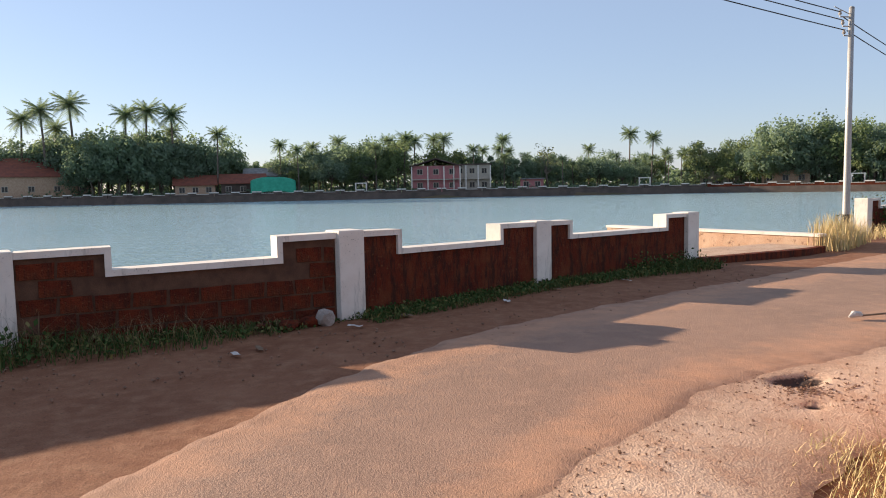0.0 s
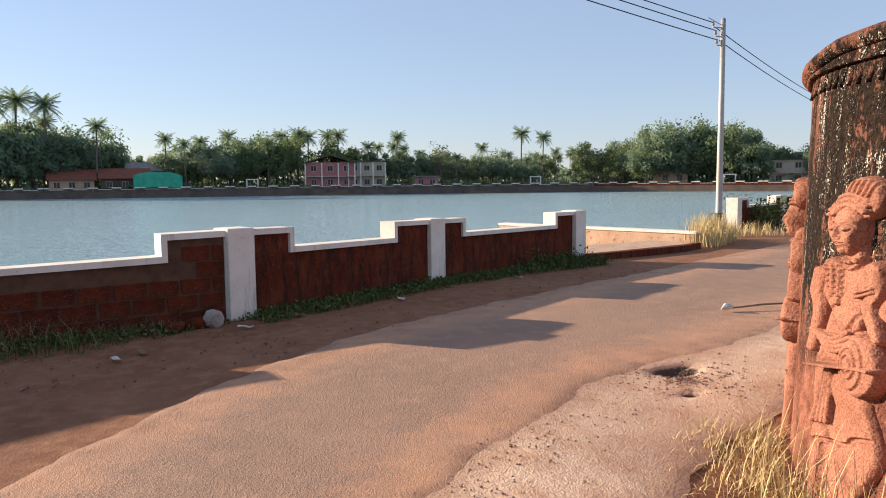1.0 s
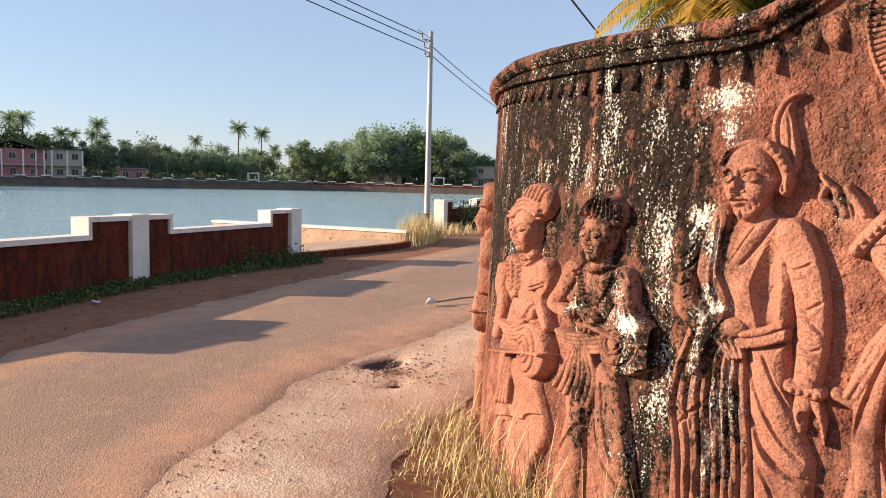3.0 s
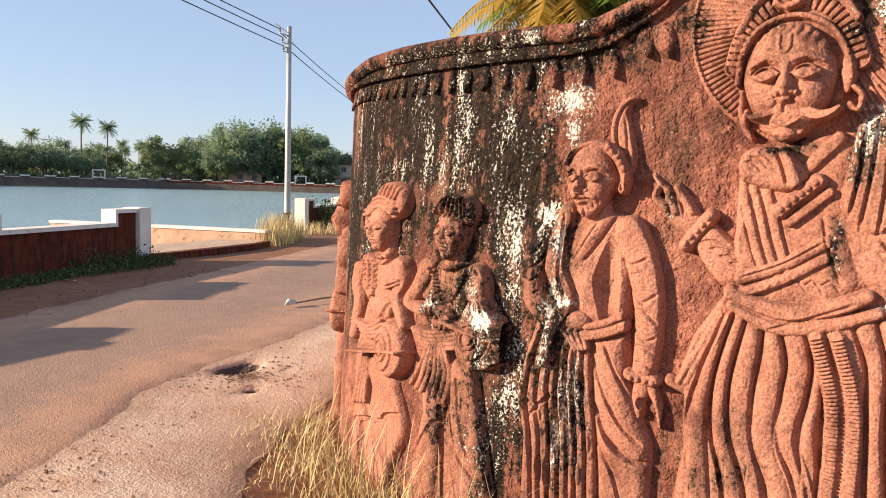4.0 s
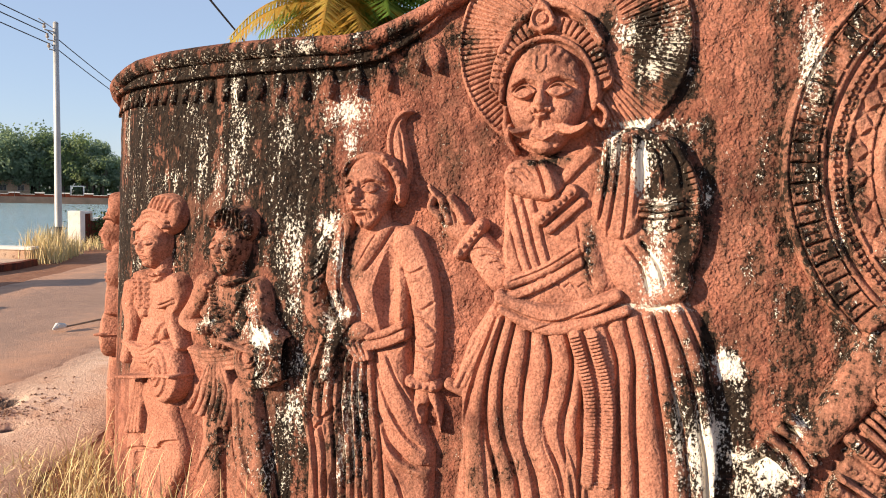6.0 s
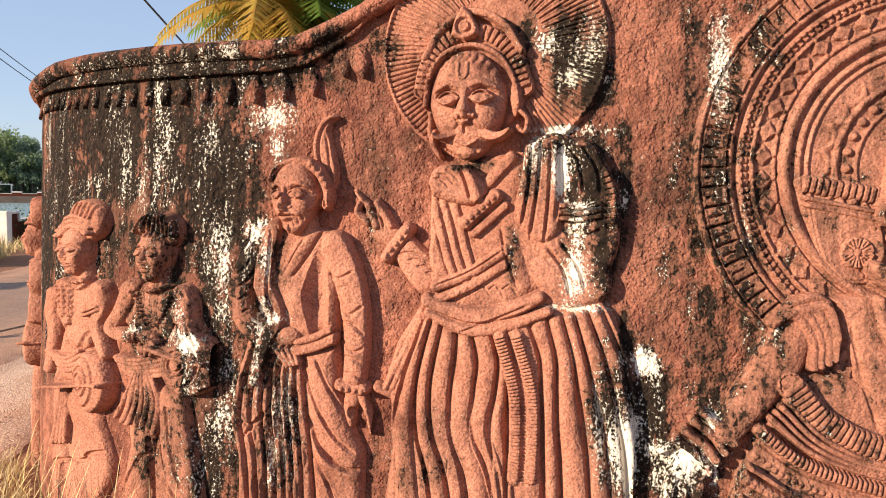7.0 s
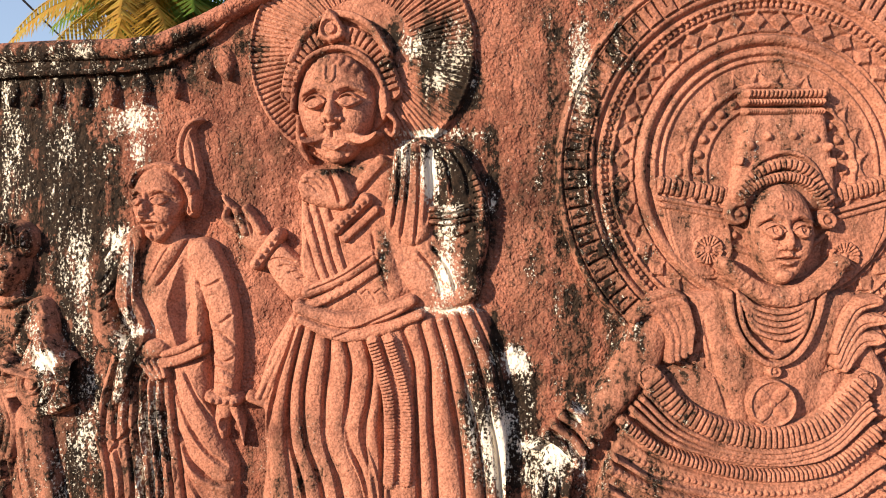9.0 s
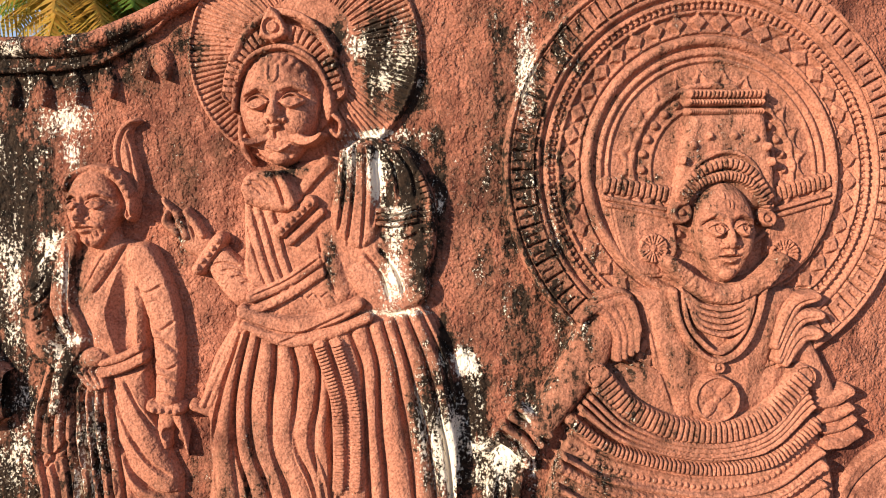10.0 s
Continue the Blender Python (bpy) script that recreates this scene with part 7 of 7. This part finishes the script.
for k, a, b, h in ((BROAD[0], -30.5, 15, 13), (BROAD[3], -29, 16, 12), (BROAD[2], -27.5, 17, 14), (BROAD[1], -26, 16, 14), (BROAD[0], -24.6, 15, 15), (PALE[1], -23.2, 10, 13), (BROAD[2], -22, 8, 15), (BROAD[1], -20.6, 9, 15), (BROAD[3], -19.2, 10, 15), (BROAD[0], -17.8, 12, 13), (BROAD[2], -16.2, 14, 11),
                   (BROAD[1], -7.5, 12, 11), (BROAD[2], -5, 10, 11.5), (BROAD[0], -2.8, 12, 11), (BROAD[3], 7.2, 9, 9.5), (BROAD[2], 13.5, 9, 8.5), (PALE[0], 21.6, 9, 11), (BROAD[2], 26.8, 9, 13.5), (BROAD[0], 28.3, 11, 13.8), (PALE[1], 30.2, 8, 13.5), (BROAD[1], 31.6, 10, 12.5)):
    plant(k, a, b, h)

scrub = []
rs = random.Random(5)
a = -34.0
while a < 48:
    for back, h, n in ((3.5, 1.6, 22), (9, 3.2, 26), (26, 6.0, 30)):
        if back < 5 and (0.0 < a < 5.6 or -18.6 < a < -9.8 or a > 20):
            continue
        x, y = bank(a + rs.uniform(-0.2, 0.2), back + rs.uniform(-1, 2))
        scrub.append((x, y, 0.0, 1.6 + back * 0.06, h * rs.uniform(0.5, 1.3), n, 0.5 + 0.02 * back))
    a += 0.33
leafy("far_scrub", scrub, M_LEAF, "dense low scrub under the trees on the far bank", rs, "scrub")
V, F = [], []
for k in range(9000):
    q = rs.uniform(-42, 56)
    x, y = bank(q, 34 + rs.uniform(0, 12))
    z = rs.random() ** 0.8 * float(np.interp(q, AZ, TALL)) * 0.78 * (0.8 + 0.25 * math.sin(q * 1.7) * math.sin(q * 0.6))
    n1 = Vector((rs.uniform(-1, 1), rs.uniform(-1, 0.2), rs.uniform(-0.2, 1))).normalized()
    s1 = n1.orthogonal().normalized() * rs.uniform(0.5, 1.1)
    s2 = n1.cross(s1).normalized() * rs.uniform(0.4, 0.9)
    i, p = len(V), Vector((x, y, z))
    V += [tuple(p - s1), tuple(p - s2), tuple(p + s1), tuple(p + s2)]
    F.append((i, i + 1, i + 2, i + 3))
tagged(raw_mesh("far_woods", V, F, M_LEAF), "unbroken dark green woods behind the far bank", "woods", kind="stuff")

# ---- the far bank's parapet ----
M_FARWALL = mottled("far_bank_wall", (0.10, 0.075, 0.06), (0.17, 0.12, 0.095), 0.5, 0.95, 6, 0.5, 0.05)
V, F = [], []
dense = [p for p in resample([Vector((*p, 0)) for p in SHORE], 260)]
for k, p in enumerate(dense):
    q = dense[min(k + 1, len(dense) - 1)] - dense[max(k - 1, 0)]
    q.normalize()
    nrm = Vector((-q.y, q.x, 0))
    for off, z in ((-0.5, -1.6), (0.0, 0.35), (1.0, 0.36), (9.0, 0.1)):
        V.append(tuple(p + nrm * (off + 0.15 * noise.noise(p * 0.3)) + Vector((0, 0, z))))
for k in range(len(dense) - 1):
    for j in range(3):
        F.append((k * 4 + j, (k + 1) * 4 + j, (k + 1) * 4 + j + 1, k * 4 + j + 1))
bankwall = raw_mesh("bank_wall", V, F, M_FARWALL)
tagged(bankwall, "dark stained retaining wall along the far water's edge", "retaining wall", kind="structure")


def far_bay(light):
    e = empty("far_parapet_bay")
    bm = bmesh.new()
    for x0, x1, z in ((0, 0.8, 0.95), (0.8, 3.3, 0.72), (3.3, 4.2, 0.95)):
        box(bm, x0, x1, 0, 0.3, 0.3, z)
    part("wall_body", bm, M_LATERITE if light else M_FARWALL, e)
    bm = bmesh.new()
    for x0, x1, z in ((-0.03, 0.83, 0.953), (3.27, 4.23, 0.953)):
        box(bm, x0, x1, -0.05, 0.35, z, z + 0.22)
    box(bm, 0.8, 3.3, -0.03, 0.33, 0.723, 0.80)
    part("coping", bm, M_WHITE, e, "white coping")
    tagged(e, "low stepped parapet bay with white caps above the far bank", "parapet wall", group="far bank parapet")
    return e


bays = [far_bay(False), far_bay(True)]
walked = resample([Vector((*p, 0)) for p in SHORE], 2000)
placed = [False, False]
total = [0.0]
for a, b in zip(walked, walked[1:]):
    total.append(total[-1] + (b - a).length)
s = 40.0
while s < total[-1] - 6:
    k = int(np.searchsorted(total, s))
    p, q = walked[k], walked[min(k + 8, len(walked) - 1)]
    if -95 < p.x < 150:
        w = 1 if p.x > 58 else 0
        d = q - p
        inn = Vector((-d.y, d.x, 0)).normalized() * 0.35
        m = pose(p.x + inn.x, p.y + inn.y, 0.04, 0, 0, math.degrees(math.atan2(d.y, d.x)))
        if placed[w]:
            copy_thing(bays[w], m)
        else:
            bays[w].matrix_basis = m
            placed[w] = True
    s += 4.25


# ---- houses on the far bank ----
M_PINK = mottled("pink_plaster", (0.62, 0.25, 0.24), (0.52, 0.2, 0.2), 1, 0.85, 20, 0.2)
M_CREAM = mottled("cream_plaster", (0.6, 0.52, 0.42), (0.5, 0.42, 0.34), 1, 0.85, 20, 0.2)
M_TILE = mottled("roof_tile", (0.33, 0.10, 0.06), (0.22, 0.075, 0.05), 1.2, 0.85, 14, 0.5, 0.03)
M_DARKROOF = mottled("dark_roof", (0.09, 0.065, 0.055), (0.15, 0.1, 0.08), 1.2, 0.9, 14, 0.5, 0.03)
M_PANE = mottled("window_dark", (0.02, 0.022, 0.025), (0.035, 0.035, 0.04), 2, 0.15)
M_TARP = mottled("green_tarp", (0.02, 0.32, 0.19), (0.04, 0.42, 0.26), 1, 0.6, 6, 0.5, 0.05)
M_TIN = mottled("tin_sheet", (0.34, 0.33, 0.32), (0.22, 0.2, 0.19), 1.5, 0.6, 10, 0.3)


def house(az, back, w, d, h, wallmat, roofmat, roof, storeys, label, windows=3, porch=False):
    """A small house: walls, roof, windows with panes, and a porch with posts if it has one. It faces the pond."""
    x, y = bank(az, back)
    e = empty("house", (x, y, 0.1), -az)
    bm = bmesh.new()
    box(bm, -w / 2, w / 2, 0, d, -0.3, h)
    part("wall", bm, wallmat, e)
    if roof == "gable":
        bm = bmesh.new()
        o, rise = 0.5, d * 0.28
        prof = [(-o, h - 0.1), (d / 2, h + rise), (d + o, h - 0.1), (d + o, h - 0.25), (d / 2, h + rise - 0.18), (-o, h - 0.25)]
        a = [bm.verts.new((-w / 2 - o, p, z)) for p, z in prof]
        b = [bm.verts.new((w / 2 + o, p, z)) for p, z in prof]
        bm.faces.new(a)
        bm.faces.new(b[::-1])
        for k in range(6):
            q = (k + 1) % 6
            bm.faces.new((a[k], b[k], b[q], a[q]))
    elif roof == "front":
        bm = bmesh.new()
        o, rise = 0.5, w * 0.16
        prof = [(-w / 2 - o, h - 0.1), (0, h + rise), (w / 2 + o, h - 0.1), (w / 2 + o, h - 0.3), (0, h + rise - 0.22), (-w / 2 - o, h - 0.3)]
        a = [bm.verts.new((p, -1.3, z)) for p, z in prof]
        b = [bm.verts.new((p, d + o, z)) for p, z in prof]
        bm.faces.new(a)
        bm.faces.new(b[::-1])
        for k in range(6):
            q = (k + 1) % 6
            bm.faces.new((a[k], b[k], b[q], a[q]))
    else:
        bm = box(bmesh.new(), -w / 2 - 0.4, w / 2 + 0.4, -0.5, d + 0.3, h + 0.003, h + 0.22)
    part("roof", bm, roofmat, e)
    for s in range(storeys):
        z = h * (s + 0.35) / storeys
        for k in range(windows):
            wx = -w / 2 + w * (k + 0.5) / windows
            win = part("window", box(bmesh.new(), wx - 0.62, wx + 0.62, -0.06, 0.02, z, z + 1.25), M_CREAM, e)
            for s2 in (-1, 1):
                part("pane", box(bmesh.new(), wx + s2 * 0.28 - 0.24, wx + s2 * 0.28 + 0.24, -0.075, -0.055, z + 0.1, z + 1.15), M_PANE, win)
        if s:
            part("floor_band", box(bmesh.new(), -w / 2 - 0.3, w / 2 + 0.3, -1.0, 0.0, h * s / storeys - 0.12, h * s / storeys + 0.06), M_CREAM, e)
    if porch:
        for k in range(4):
            px = -w / 2 + w * k / 3
            part("post", box(bmesh.new(), px - 0.13, px + 0.13, -1.05, -0.8, -0.3, h - 0.15), M_WHITE, e)
    tagged(e, label, "house", group="far bank houses")
    return e


house(1.2, 5.5, 10.5, 8, 5.9, M_PINK, M_DARKROOF, "front", 2, "two-storey pink house with white porch posts and gabled roof", 3, True)
house(4.0, 6.5, 8.0, 7, 6.0, M_CREAM, M_DARKROOF, "flat", 2, "two-storey cream house with a flat roof and balcony", 3, True)
house(-13.4, 7, 9, 7, 3.0, M_FARWALL, M_TILE, "gable", 1, "low hut with a faded red tiled roof", 3)
house(-16.8, 6, 8, 7, 2.8, M_DUSTY, M_TILE, "gable", 1, "low house with an orange tiled roof", 3)
house(-11.2, 13, 12, 6, 4.6, M_CREAM, M_TIN, "gable", 1, "low shed with a grey sheet roof", 3)
house(-27.4, 5, 24, 14, 5.2, M_DUSTY, M_TILE, "gable", 1, "long old house with a broad red tiled roof", 5)
house(-30.5, 4, 14, 8, 4.0, M_DUSTY, M_DARKROOF, "gable", 1, "old house with a dark tiled roof", 4)
house(34.9, 8, 7, 6, 5.2, M_CREAM, M_DARKROOF, "flat", 2, "small two-storey white house among trees", 2)
house(22.2, 9, 8, 6, 4.6, M_CREAM, M_DARKROOF, "flat", 2, "pale house half hidden by trees", 3)
house(26.6, 7, 9, 6, 3.6, M_DUSTY, M_DARKROOF, "gable", 1, "brown house under large trees", 3)
house(8.6, 6, 5, 5, 2.6, M_PINK, M_TIN, "flat", 1, "small shelter with dark openings by the bank", 2)

x, y = bank(-11.2, 3)
tarp = empty("tarp_shelter", (x, y, 0.1), 11)
bm = bmesh.new()
bmesh.ops.create_grid(bm, x_segments=24, y_segments=14, size=1)
for v in bm.verts:
    u, w = v.co.x, v.co.y
    v.co = Vector((u * 4.6, w * 2.2, 4.0 - 2.2 * max(0, -w - 0.15) ** 1.1 * 1.6 - 0.8 * abs(u) ** 3 + 0.22 * noise.noise(Vector((u * 3, w * 3, 1.0)))))
bmesh.ops.solidify(bm, geom=bm.faces[:], thickness=0.03)
part("sheet", bm, M_TARP, tarp, "sagging bright green sheet", True)
for sx in (-3.8, 0, 3.8):
    part("post", tube(bmesh.new(), [(sx, 0.5, -0.3), (sx, 0.5, 3.3)], 0.06, 6), M_STICK, tarp)
tagged(tarp, "shelter under a sagging bright green tarpaulin", "shelter")

for a in (31.05, 0.0 - 4.6, 17.0):
    x, y = bank(a, 1.6)
    g = empty("white_frame", (x, y, 0.1), -a)
    for sx in (-1.1, 1.1):
        part("post", box(bmesh.new(), sx - 0.12, sx + 0.12, -0.1, 0.1, 0, 2.3), M_WHITE, g)
    part("beam", box(bmesh.new(), -1.25, 1.25, -0.1, 0.1, 2.303, 2.5), M_WHITE, g)
    tagged(g, "white painted gate frame at the far parapet", "gate frame", group="gate frames")

# ---- the palm behind the relief wall ----
near_palm = palm_tree(91, 3.8, 30, 1.05, M_DRYFROND, "garden_palm", "young palm with orange drooping fronds behind the wall", 0.09, "garden plants", 30, 0.5, (0.5, 0.85))
near_palm.matrix_basis = pose(5.7, 4.4, 0.0, 0, 0, 40)
green_palm = palm_tree(92, 4.0, 34, 1.2, M_GARDENFROND, "garden_palm", "young green palm behind the relief wall", 0.09, "garden plants", 30, 0.5, (0.4, 0.75))
green_palm.matrix_basis = pose(6.2, 4.15, 0.0, 0, 0, 100)

# ---- laterite blocks of one bay ----
block_mesh = {}


def block(parent, x, z, w, h, seed):
    key = (round(w, 2), round(h, 2), seed % 4)
    if key not in block_mesh:
        r = random.Random(seed)
        bm = box(bmesh.new(), -w / 2, w / 2, 0, 0.05, -h / 2, h / 2)
        for v in bm.verts:
            v.co += Vector((r.uniform(-0.012, 0.012), r.uniform(-0.006, 0.006), r.uniform(-0.01, 0.01)))
        me = bpy.data.meshes.new("block")
        bm.to_mesh(me)
        bm.free()
        me.materials.append(M_BLOCK)
        block_mesh[key] = me
    ob = new("block", block_mesh[key])
    ob.parent = parent
    ob.matrix_basis = pose(x, 0.012, z)


for p, q, bay, half, ln in BAYS[4:5]:
    body = [c for c in bay.children if c.name.startswith("wall_body")][0]
    for row in range(5):
        z = 0.06 + 0.205 * row
        x = 0.03 + (0.2 if row % 2 else 0.0)
        k = 0
        while x < ln - 0.1:
            w = 0.37 if (row + k) % 3 else 0.34
            w = min(w, ln - 0.03 - x)
            low_part = 0.96 < x + w + 0.02 and x < ln - 0.76
            if w > 0.12 and not (low_part and z + 0.09 > LOW - 0.1):
                block(body, half + x + w / 2, z, w, 0.175, row * 7 + k)
            x += w + 0.035
            k += 1
